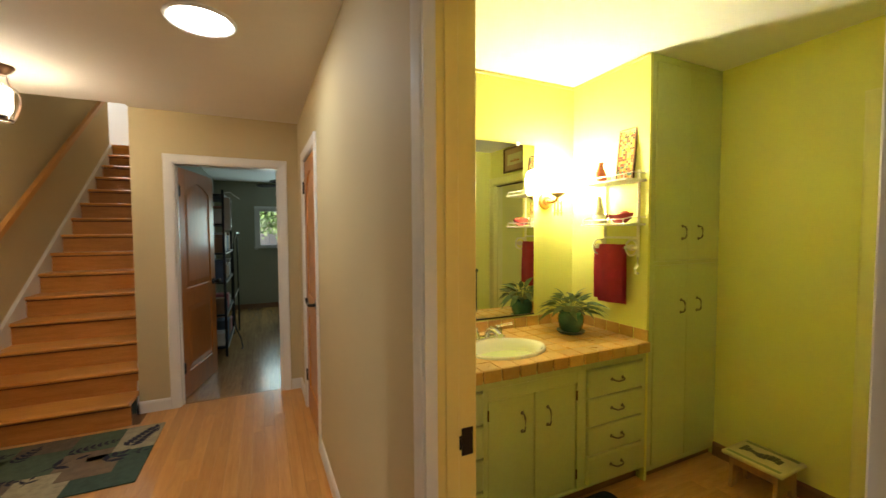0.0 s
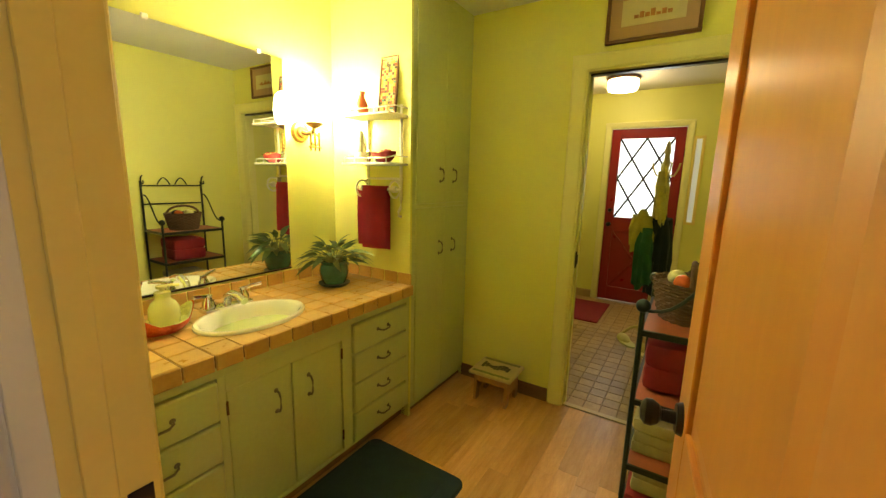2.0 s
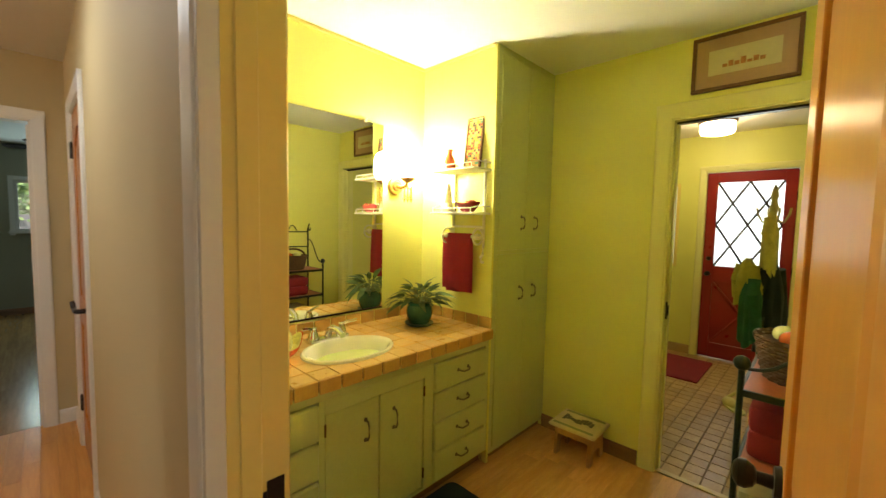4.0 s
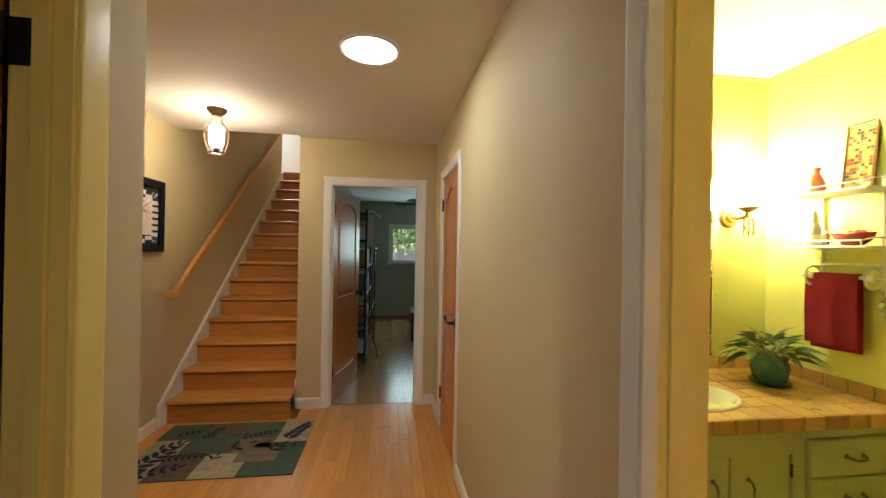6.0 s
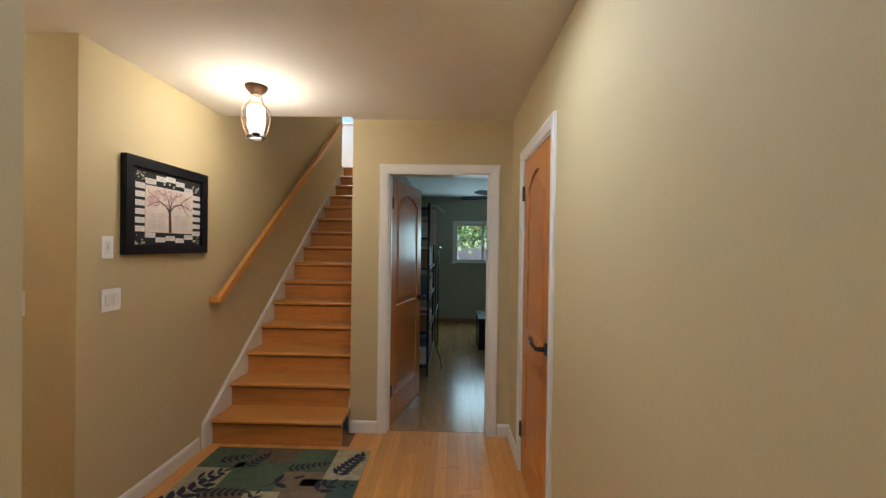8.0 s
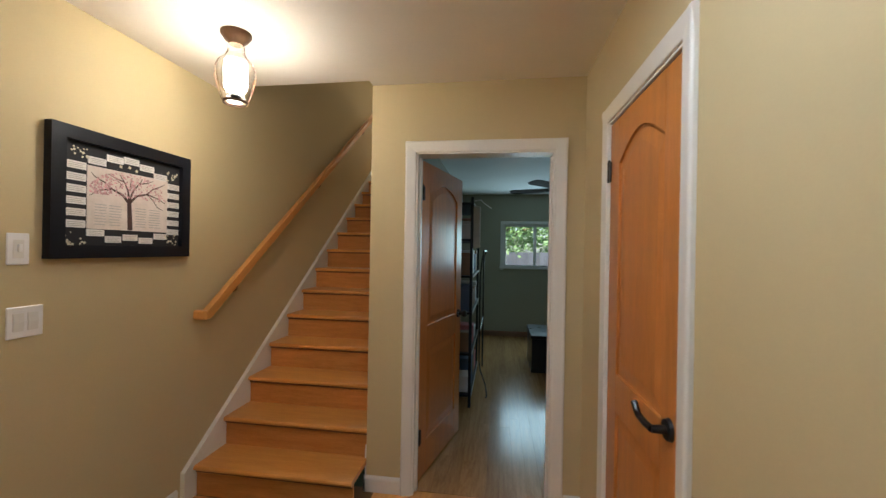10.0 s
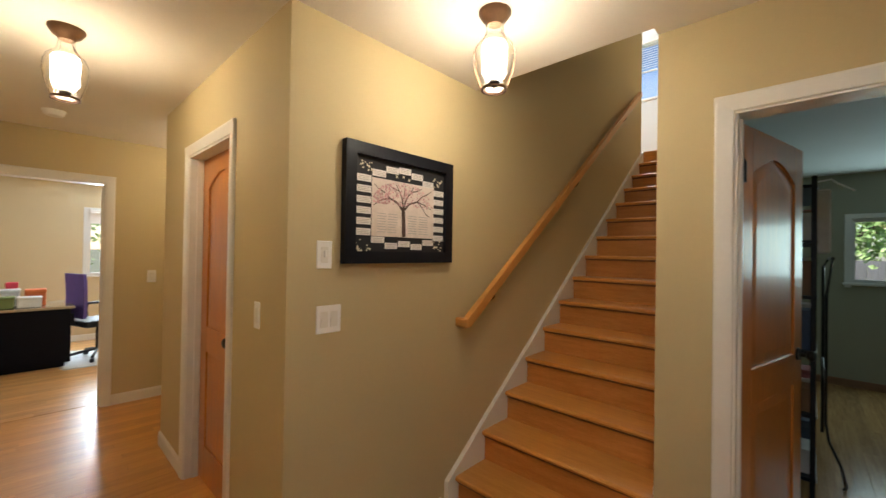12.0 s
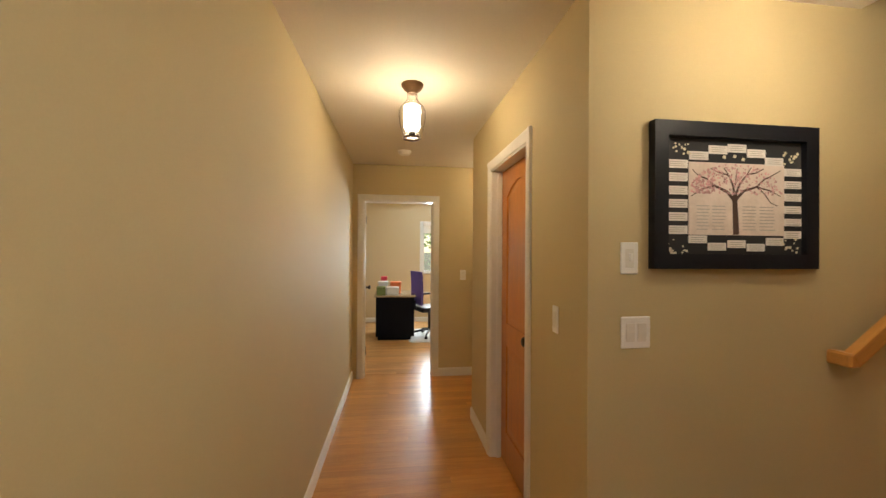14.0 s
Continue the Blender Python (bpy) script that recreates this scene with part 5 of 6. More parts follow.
for s in (-1, 1):
    part("apron", boxes((s * 0.085 - 0.008, s * 0.085 + 0.008, -0.096, 0.096, 0.13, 0.182), bevel=0.002), STOOLW, stool)
DARK_PAINT = surface("dark_painted_motif", (0.07, 0.06, 0.03), 0.5, vary=0.3, scale=20, bump=0)
bm = bmesh.new()
for i in range(9):
    y = -0.085 + i * 0.021
    box(bm, -0.02 + 0.012 * math.sin(i * 1.3), 0.035 + 0.02 * math.sin(i * 0.9), y, y + 0.019, 0.204, 0.2052)
part("painted_motif", bm, DARK_PAINT, stool)
DULL_GREEN = surface("dull_green_paint", (0.25, 0.26, 0.10), 0.5, vary=0.3, scale=25, bump=0)
for x in (-0.108, 0.085):
    part("painted_border", boxes((x, x + 0.023, -0.125, 0.125, 0.204, 0.2052)), DULL_GREEN, stool)

# ---- framed print over the pocket doorway ----
sampler = thing("framed_print", bath(2.65, 0.289, 2.279, 0, 0, 0), "dark wood framed print with a pinkish mat", "picture")
for r in ((-0.022, 0, -0.218, 0.218, -0.14, -0.122), (-0.022, 0, -0.218, 0.218, 0.122, 0.14), (-0.022, 0, -0.218, -0.2, -0.122, 0.122), (-0.022, 0, 0.2, 0.218, -0.122, 0.122)):
    part("frame_bar", boxes(r, bevel=0.003), WOOD_DARK, sampler)
part("mat", boxes((-0.010, -0.002, -0.201, 0.201, -0.123, 0.123)), surface("dusty_pink_mat", (0.42, 0.27, 0.17), 0.8, vary=0.06, bump=0.004), sampler)
part("print", boxes((-0.0125, -0.010, -0.145, 0.145, -0.062, 0.062)), surface("cream_linen", (0.58, 0.52, 0.30), 0.85, vary=0.08, scale=20, fine=300, bump=0.02), sampler)
bm = bmesh.new()
for i in range(7):
    y = -0.085 + i * 0.025
    h = (0.018, 0.026, 0.014, 0.034, 0.02, 0.028, 0.016)[i]
    box(bm, -0.0136, -0.0125, y, y + 0.021, -0.03, -0.03 + h)
part("stitched_row", bm, surface("rust_thread", (0.40, 0.18, 0.08), 0.85, vary=0.3, scale=60, bump=0.02), sampler)

# ---- baker's rack ----
RACK = surface("dark_green_iron", (0.02, 0.035, 0.025), 0.4, 0.4, vary=0.2, fine=80, bump=0.01)
rack = thing("bakers_rack", bath(1.99, -0.05, 0), "dark green iron rack with tiled shelves", "rack")
RX, RY0, RY1 = 0.245, -0.165, 0.165
for s in (-1, 1):
    bm = bmesh.new()
    pipe(bm, [(s * RX, RY1, 0.0), (s * RX, RY1, 0.985)], 0.009, 8)
    part("front_post", bm, RACK, rack, smooth=True)
    bm = bmesh.new()
    ball(bm, (s * RX, RY1, 1.005), 0.024, seg=14)
    part("ball_finial", bm, RACK, rack, smooth=True)
    bm = bmesh.new()
    pipe(bm, [(s * RX, RY0, 0.0), (s * RX, RY0, 1.34)], 0.009, 8)
    for q in range(12):
        a, b = math.pi / 2 + q * 0.42, math.pi / 2 + (q + 1) * 0.42
        r0, r1 = 0.045 - 0.003 * q, 0.045 - 0.003 * (q + 1)
        pipe(bm, [(s * RX, RY0 + 0.045 + r0 * math.cos(a), 1.34 + r0 * math.sin(a)), (s * RX, RY0 + 0.045 + r1 * math.cos(b), 1.34 + r1 * math.sin(b))], 0.006, 6)
    part("back_post", bm, RACK, rack, smooth=True)
bm = bmesh.new()
for z in (1.14, 1.30):
    pipe(bm, [(-RX, RY0, z), (RX, RY0, z)], 0.007, 6)
for s in (-1, 1):
    pts = [(s * 0.02 + s * 0.10 * t, RY0, 1.31 + 0.06 * math.sin(t * math.pi)) for t in [i / 8 for i in range(9)]]
    pipe(bm, pts, 0.005, 6)
    pts = [(s * (RX - 0.005), RY0 + 0.33 * t, 1.22 - 0.23 * t + 0.04 * math.sin(t * 2 * math.pi)) for t in [i / 12 for i in range(13)]]
    pipe(bm, pts, 0.006, 6)
part("scrollwork", bm, RACK, rack, "curled iron scrollwork", smooth=True)
CLAY = surface("terracotta_shelf_tile", (0.40, 0.11, 0.05), 0.5, vary=0.2, scale=12, bump=0.01)
for z in (0.92, 0.66, 0.40, 0.13):
    bm = bmesh.new()
    for y in (RY0, RY1):
        box(bm, -RX, RX, y - 0.006, y + 0.006, z - 0.022, z, bevel=0.002)
    for s in (-1, 1):
        box(bm, s * RX - 0.006, s * RX + 0.006, RY0, RY1, z - 0.022, z, bevel=0.002)
    part("shelf_frame", bm, RACK, rack)
    part("shelf_tile", boxes((-RX + 0.006, RX - 0.006, RY0 + 0.006, RY1 - 0.006, z - 0.012, z - 0.001)), CLAY, rack, "terracotta shelf")
WICKER = surface("brown_wicker", (0.10, 0.05, 0.025), 0.7, vary=0.3, scale=20, fine=60, bump=0.03)
basket = thing("wicker_basket", bath(1.97, -0.02, 0.921), "brown wicker basket of toiletries on the rack", "basket")
bm = bmesh.new()
for k in range(13):
    z = 0.006 + k * 0.0115
    r = 0.095 + 0.030 * (k / 12) ** 0.8
    n = 36
    for q in range(n):
        a, b = 2 * math.pi * q / n, 2 * math.pi * (q + 1) / n
        w0, w1 = r + 0.004 * (1 if (q + k) % 2 else -1), r + 0.004 * (1 if (q + 1 + k) % 2 else -1)
        pipe(bm, [(1.12 * w0 * math.cos(a), w0 * math.sin(a), z), (1.12 * w1 * math.cos(b), w1 * math.sin(b), z)], 0.006, 4)
part("woven_body", bm, WICKER, basket)
bm = bmesh.new()
lathe(bm, (0, 0, 0), [(0.0, 0.0), (0.09, 0.0), (0.118, 0.13), (0.0, 0.13)], 24)
part("lining", bm, WICKER, basket)
bm = bmesh.new()
pipe(bm, [(0.13 * math.cos(i * math.pi / 12), 0, 0.14 + 0.07 * math.sin(i * math.pi / 12)) for i in range(13)], 0.010, 8)
part("handle", bm, WICKER, basket, smooth=True)
for i, (x, y, r, mt) in enumerate(((-0.05, 0.03, 0.032, TERRA), (0.03, 0.05, 0.034, SOAP), (0.055, -0.03, 0.03, SHELL), (-0.04, -0.04, 0.03, BLACK))):
    bm = bmesh.new()
    ball(bm, (x, y, 0.145), r, 1.1, 1, 0.9, 14)
    part("toiletry", bm, mt, basket, smooth=True)


def hash_of(name, w):
    return sum(ord(c) for c in name) + int(w * 1000)


def folded_cloth(name, m, w, d, h, layers, material, label, group=""):
    """A soft folded stack: each layer a rounded slab with sagging edges."""
    root = thing(name, m, label, "towel", group)
    r2 = random.Random(hash_of(name, w))
    for i in range(layers):
        bm = bmesh.new()
        t = h / layers
        box(bm, -w / 2 + r2.uniform(-0.006, 0.006), w / 2 + r2.uniform(-0.006, 0.006), -d / 2 + r2.uniform(-0.006, 0.006), d / 2 + r2.uniform(-0.008, 0.008), i * t, (i + 1) * t, bevel=t * 0.42, seg=4)
        bmesh.ops.subdivide_edges(bm, edges=[e for e in bm.edges if e.calc_length() > 0.08], cuts=5, use_grid_fill=True)
        for v in bm.verts:
            v.co.z += 0.006 * noise.noise(v.co * 14 + Vector((i, 0, 0))) - (0.0 if i == 0 else 0.004)
            v.co.y += 0.006 * noise.noise(v.co * 9 + Vector((0, i, 3)))
        zmin = min(v.co.z for v in bm.verts)
        if i == 0:
            for v in bm.verts:
                v.co.z -= zmin
        part("fold", bm, material, root, smooth=True)
    return root


BURGUNDY = surface("burgundy_terry", (0.22, 0.012, 0.022), 0.95, vary=0.2, scale=12, fine=380, bump=0.09)
SAGE_CLOTH = surface("sage_cream_terry", (0.42, 0.40, 0.22), 0.95, vary=0.2, scale=12, fine=380, bump=0.09)
folded_cloth("bath_towel", bath(1.95, -0.03, 0.66), 0.26, 0.27, 0.19, 2, BURGUNDY, "burgundy bath towels folded on the rack shelf", "rack towels")
folded_cloth("bath_towel", bath(1.95, -0.03, 0.40), 0.27, 0.27, 0.15, 3, SAGE_CLOTH, "sage cream towels folded on the rack shelf", "rack towels")
folded_cloth("bath_towel", bath(1.95, -0.03, 0.13), 0.28, 0.28, 0.10, 2, BURGUNDY, "burgundy towels on the low rack shelf", "rack towels")
folded_cloth("bath_towel", bath(1.95, -0.03, 0.232), 0.26, 0.26, 0.12, 2, SAGE_CLOTH, "cream towels stacked on burgundy towels", "rack towels")

# ---- entry room ----
RED_PAINT = surface("red_door_paint", (0.27, 0.012, 0.016), 0.3, vary=0.10, scale=6, fine=60, bump=0.008, coat=0.1)
OBSCURE = glass("rippled_glass", 0.25, (0.92, 0.97, 1.0), 0.5)
doorway("door_8", pose(5.4, 1.001, 0, 0, 0, -90), 0.78, 2.05, 0.12, "lime casing of the red outside door", LIME_GLOSS, cw=0.06, back=False)
red = thing("red_entry_door", pose(5.415, 0.981, 0.01, 0, 0, -90), "red panelled entry door with a diamond leaded window", "door")
DW, GZ0, GZ1, GX0, GX1 = 0.74, 1.01, 1.915, 0.095, 0.645
for r in ((0, GX0, 0, 0.04, 0, 2.02), (GX1, DW, 0, 0.04, 0, 2.02), (GX0, GX1, 0, 0.04, GZ1, 2.02), (GX0, GX1, 0, 0.04, 0.84, GZ0), (GX0, GX1, 0, 0.04, 0, 0.16)):
    part("rail", boxes(r, bevel=0.003), RED_PAINT, red)
part("lower_panel", boxes((GX0, GX1, 0.014, 0.03, 0.16, 0.84)), RED_PAINT, red)
for pts in (((GX0, 0.16), (GX1, 0.84)), ((GX0, 0.84), (GX1, 0.16))):
    bm = bmesh.new()
    pipe(bm, [(pts[0][0], 0.012, pts[0][1]), (pts[1][0], 0.012, pts[1][1])], 0.014, 6)
    part("crossbuck", bm, RED_PAINT, red)
pane = part("pane", boxes((GX0, GX1, 0.018, 0.022, GZ0, GZ1)), OBSCURE, red, "bright rippled glass")
pane.visible_shadow = False
LEAD = surface("dark_leading", (0.05, 0.045, 0.04), 0.5, 0.3, vary=0.2)
gw, gh = GX1 - GX0, GZ1 - GZ0
for k in range(-2, 5):
    for sgn in (1, -1):
        # bars rise by half the glass's height for each half of its width; clipped to the glass
        lo, hi = (max(0.0, -k / 2), min(1.0, 1 - k / 2)) if sgn > 0 else (max(0.0, k / 2 - 1), min(1.0, k / 2))
        if hi - lo > 0.05:
            bm = bmesh.new()
            pipe(bm, [(GX0 + gw * (k / 2 + sgn * t), 0.014, GZ0 + gh * t) for t in (lo, hi)], 0.012, 6)
            part("lead_bar", bm, LEAD, red)
bm = bmesh.new()
cyl(bm, (0.05, 0, 0.925), (0.05, -0.012, 0.925), 0.026, seg=16)
cyl(bm, (0.05, -0.012, 0.925), (0.05, -0.045, 0.925), 0.010, seg=10)
ball(bm, (0.05, -0.055, 0.925), 0.024, seg=12)
part("knob", bm, IRON, red, "dark door knob", smooth=True)
bm = bmesh.new()
cyl(bm, (0.05, 0, 1.09), (0.05, -0.016, 1.09), 0.024, 0.018, 16)
part("deadbolt", bm, IRON, red, smooth=True)
for z in (0.25, 1.0, 1.75):
    part("hinge", boxes((DW - 0.004, DW + 0.014, -0.006, 0.004, z - 0.045, z + 0.045), bevel=0.002), IRON, red)

lamp_e = thing("drum_ceiling_lamp", pose(4.73, 0.81, H), "small drum ceiling lamp with bronze band, lit", "lamp")
bm = bmesh.new()
lathe(bm, (0, 0, 0), [(0.0, 0.0), (0.15, 0.0), (0.155, -0.012), (0.155, -0.030), (0.148, -0.034), (0.0, -0.034)], 32)
part("pan", bm, BRONZE, lamp_e, smooth=True)
bm = bmesh.new()
lathe(bm, (0, 0, 0), [(0.138, -0.034), (0.140, -0.10), (0.128, -0.125), (0.07, -0.135), (0.0, -0.137)], 32)
part("opal_drum", bm, GLOW_ENTRY, lamp_e, smooth=True)

mat2 = thing("door_mat", pose(4.82, 1.01, 0.0), "burgundy door mat on the entry tiles", "mat")
bm = bmesh.new()
prism(bm, rounded(0.74, 0.44, 0.01), "z", 0.0, 0.012)
part("pile", bm, BURGUNDY, mat2)
bm = bmesh.new()
prism(bm, rounded(0.70, 0.40, 0.01), "z", 0.012, 0.015)
part("inner_field", bm, BURGUNDY, mat2)

# overcast brightness beyond the red door
solid("backdrop", boxes((7.2, 7.22, -2.0, 2.8, 0.0, 3.4)), glowing("pale_daylight_beyond_the_door", (0.86, 0.95, 1.0), 0.6), "pale daylight beyond the entry door", "backdrop")

# narrow sidelights beside the red door
for nm, y in (("window_1", 1.29), ("window_2", 0.115)):
    win = thing(nm, pose(5.4, y, 1.46), "narrow bright sidelight with a pale frame", "window", kind="structure")
    part("window_frame", boxes((-0.012, 0, -0.055, -0.025, -0.47, 0.47), (-0.012, 0, 0.025, 0.055, -0.47, 0.47), (-0.012, 0, -0.025, 0.025, 0.44, 0.47), (-0.012, 0, -0.025, 0.025, -0.47, -0.44), bevel=0.002), LIME_TRIM, win)
    part("pane", boxes((-0.005, -0.001, -0.025, 0.025, -0.44, 0.44)), glowing("bright_daylight_pane", (0.75, 0.92, 1.0), 0.13), win)

stand = thing("coat_stand", pose(4.30, 0.33, 0), "pale wooden coat stand hung with coats", "coat stand")
POLE = surface("pale_lacquered_wood", (0.60, 0.52, 0.20), 0.35, vary=0.12, scale=6, stretch=(8, 8, 1), bump=0.005)
bm = bmesh.new()
lathe(bm, (0, 0, 0), [(0.0, 0.03), (0.022, 0.03), (0.020, 0.5), (0.024, 1.0), (0.020, 1.55), (0.030, 1.60), (0.018, 1.66), (0.026, 1.70), (0.014, 1.76), (0.0, 1.79)], 16)
part("pole", bm, POLE, stand, smooth=True)
for q in range(4):
    a = q * math.pi / 2 + 0.4
    c, s = math.cos(a), math.sin(a)
    bm = bmesh.new()
    pipe(bm, [(0.015 * c, 0.015 * s, 0.14), (0.14 * c, 0.14 * s, 0.10), (0.24 * c, 0.24 * s, 0.012)], 0.014, 8)
    part("foot", bm, POLE, stand, smooth=True)
    bm = bmesh.new()
    pipe(bm, [(0.015 * c, 0.015 * s, 1.50), (0.07 * c, 0.07 * s, 1.49), (0.10 * c, 0.10 * s, 1.55), (0.11 * c, 0.11 * s, 1.60)], 0.008, 8)
    part("peg", bm, POLE, stand, smooth=True)


def hung_coat(x, y, ztop, h, w, d, turn, material, label, seed):
    """A coat hanging in folds from a point: wide at the hem, gathered at the neck."""
    root = thing("coat", pose(x, y, ztop, 0, 0, turn), label, "coat", "coats on the stand")
    bm = bmesh.new()
    r3 = random.Random(seed)
    ph = [r3.uniform(0, 6.28) for _ in range(3)]
    n, m = 28, 14
    rows = []
    for j in range(m + 1):
        t = j / m
        k = 0.22 + 0.78 * min(1, t * 2.6) ** 0.7 - 0.08 * max(0, t - 0.7)
        row = []
        for i in range(n):
            a = 2 * math.pi * i / n
            f = 1 + (0.16 * math.sin(5 * a + ph[0] + 2 * t) + 0.10 * math.sin(9 * a + ph[1])) * min(1, 0.25 + t)
            row.append(bm.verts.new((w / 2 * k * f * math.cos(a), d / 2 * k * f * math.sin(a), -h * t - 0.03 * math.sin(3 * a + ph[2]) * t)))
        rows.append(row)
    for p, q in zip(rows, rows[1:]):
        for i in range(n):
            bm.faces.new((p[i], p[(i + 1) % n], q[(i + 1) % n], q[i]))
    bm.faces.new(rows[0])
    part("cloth_body", bm, material, root, smooth=True)
    for sx in (-1, 1):
        bm = bmesh.new()
        pts = [(sx * w * 0.30, 0, -0.06), (sx * w * 0.46, 0.01, -0.18), (sx * w * 0.52, -0.01, -0.36 * h / 0.6), (sx * w * 0.50, -0.02, -0.55 * h / 0.6)]
        pipe(bm, pts, 0.042, 10)
        part("sleeve", bm, material, root, smooth=True)
    return root


def cloth(name, c):
    return surface(name, c, 0.85, vary=0.3, scale=9, fine=200, bump=0.05)


hung_coat(4.24, 0.46, 1.20, 0.36, 0.15, 0.12, 60, cloth("yellow_green_cloth", (0.42, 0.40, 0.08)), "yellow green jacket on the coat stand", 1)
hung_coat(4.21, 0.42, 1.10, 0.58, 0.17, 0.14, 20, cloth("bright_green_cloth", (0.02, 0.12, 0.07)), "green jacket on the coat stand", 2)
hung_coat(4.29, 0.31, 1.18, 0.72, 0.19, 0.16, -40, cloth("dark_navy_cloth", (0.012, 0.025, 0.035)), "dark navy coat on the coat stand", 3)
hung_coat(4.27, 0.34, 1.58, 0.50, 0.13, 0.10, 0, cloth("pale_yellow_cloth", (0.62, 0.58, 0.20)), "pale yellow scarf on the coat stand", 4)

SLIP = surface("pale_yellow_plush", (0.62, 0.58, 0.26), 0.95, vary=0.12, scale=30, fine=300, bump=0.08)
for i, (x, y, rz) in enumerate(((4.10, 0.47, 35), (3.95, 0.31, 15))):
    sl = thing("slipper", pose(x, y, 0, 0, 0, rz), "pale yellow plush slipper on the entry tiles", "slipper", "slippers")
    bm = bmesh.new()
    prism(bm, [(0.13 * math.cos(a), (0.05 - 0.008 * math.cos(a)) * math.sin(a)) for a in [k * 2 * math.pi / 20 for k in range(20)]], "z", 0.0, 0.014)
    part("sole", bm, SLIP, sl)
    bm = bmesh.new()
    ball(bm, (0.045, 0, 0.018), 0.05, 1.6, 0.98, 0.95, 18)
    for v in bm.verts:
        v.co.z = max(v.co.z, 0.014)
    part("upper", bm, SLIP, sl, smooth=True)

# ---- entry floor tiles ----
ENTRY_TILE = surface("tan_floor_tile", (0.36, 0.21, 0.06), 0.42, vary=0.2, scale=10, fine=60, bump=0.012, random_tone=0.16, coat=0.05, second=(0.40, 0.27, 0.11))
solid("trim_threshold", boxes((2.762, 2.802, -0.071, 0.667, -0.002, 0.008), bevel=0.003), surface("pale_threshold", (0.55, 0.42, 0.20), 0.4, vary=0.1), "pale wooden threshold strip", "trim")
tile_m = mesh_of("floor_tile", boxes((0.003, 0.097, 0.003, 0.097, -0.008, 0.0), bevel=0.002), ENTRY_TILE)
far = []
for i in range(26):
    for j in range(19):
        x, y = 2.805 + i * 0.0995, -0.45 + j * 0.1
        if i < 15:
            ob = new("floor_tile", tile_m)
            ob.parent, ob.location = floor_entry, (x, y, 0)
        else:
            far.append((x + 0.003, x + 0.097, y + 0.003, y + 0.097, -0.008, 0.0))
ob = part("far_tiles", boxes(*far), ENTRY_TILE, floor_entry)
tagged(ob, kind="stuff")


# ---- windows ----
VINYL = surface("white_window_vinyl", (0.74, 0.74, 0.72), 0.35, vary=0.03, bump=0)


def window(name, m, w, h, mullions, label, sill=True, depth=0.10):
    """A window in an opening; local x along the wall, y outwards, z up from the sill."""
    root = thing(name, m, label, "window", kind="structure")
    f = 0.035
    part("window_frame", boxes((0, f, 0.03, depth, 0, h), (w - f, w, 0.03, depth, 0, h), (f, w - f, 0.03, depth, 0, f), (f, w - f, 0.03, depth, h - f, h), bevel=0.002), VINYL, root)
    edges = [f, *mullions, w - f]
    for x in mullions:
        part("mullion", boxes((x - 0.022, x + 0.022, 0.035, depth - 0.01, f, h - f), bevel=0.002), VINYL, root)
    for a, b in zip(edges, edges[1:]):
        p = part("pane", boxes((a, b, 0.066, 0.070, f, h - f)), GLASS, root)
        p.visible_shadow = False
    for r in ((-0.055, 0.0, -0.016, 0.0, -0.055, h + 0.055), (w, w + 0.055, -0.016, 0.0, -0.055, h + 0.055), (0.0, w, -0.016, 0.0, h, h + 0.055)):
        part("side_casing", boxes(r, bevel=0.003), VINYL, root)
    if sill:
        part("window_sill", boxes((-0.07, w + 0.07, -0.045, 0.03, -0.028, 0.0), bevel=0.006), VINYL, root)
    return root


window("window_3", pose(0.03, BY1, 1.18), 2.25, 0.725, (0.525, 1.66), "wide white sliding window over the garden")
window("window_4", pose(-8.5, 2.42, 1.01, 0, 0, 90), 1.1, 1.0, (0.55,), "bright white office window")
# window_6 is added out of view, to light the jambs from behind
window("window_6", pose(0.33, -1.3, 0.9, 0, 0, 180), 0.86, 1.15, (0.43,), "white window added out of view at the corridor end")
window("window_5", pose(-2.60, 8.0, 3.75), 0.70, 0.85, (), "white landing window with a half lowered blind")
roller = thing("roller_blind", pose(-8.488, 2.97, 2.0), "pale roller blind rolled up over the office window", "blind")
part("fabric", boxes((0.0, 0.004, -0.53, 0.53, -0.17, -0.02)), WHITE_PLASTIC, roller)
part("head_box", boxes((-0.002, 0.05, -0.54, 0.54, -0.03, 0.03), bevel=0.004), WHITE_PLASTIC, roller)
part("bottom_bar", boxes((-0.003, 0.008, -0.53, 0.53, -0.185, -0.165), bevel=0.002), WHITE_PLASTIC, roller)
blind = thing("window_blind", pose(-2.25, 7.985, 4.60), "white slatted blind pulled half down", "blind")
part("head_rail", boxes((-0.33, 0.33, -0.03, 0.0, -0.03, 0.0), bevel=0.003), WHITE_PLASTIC, blind)
for i in range(11):
    bm = bmesh.new()
    prism(bm, [(-0.024, -0.006), (0.0, 0.0005), (0.024, 0.006), (0.0, -0.001)], "x", -0.32, 0.32)
    sl = part("slat", bm, WHITE_PLASTIC, blind)
    sl.location = (0, -0.015, -0.055 - 0.034 * i)
part("bottom_rail", boxes((-0.32, 0.32, -0.03, -0.005, -0.46, -0.44), bevel=0.003), WHITE_PLASTIC, blind)

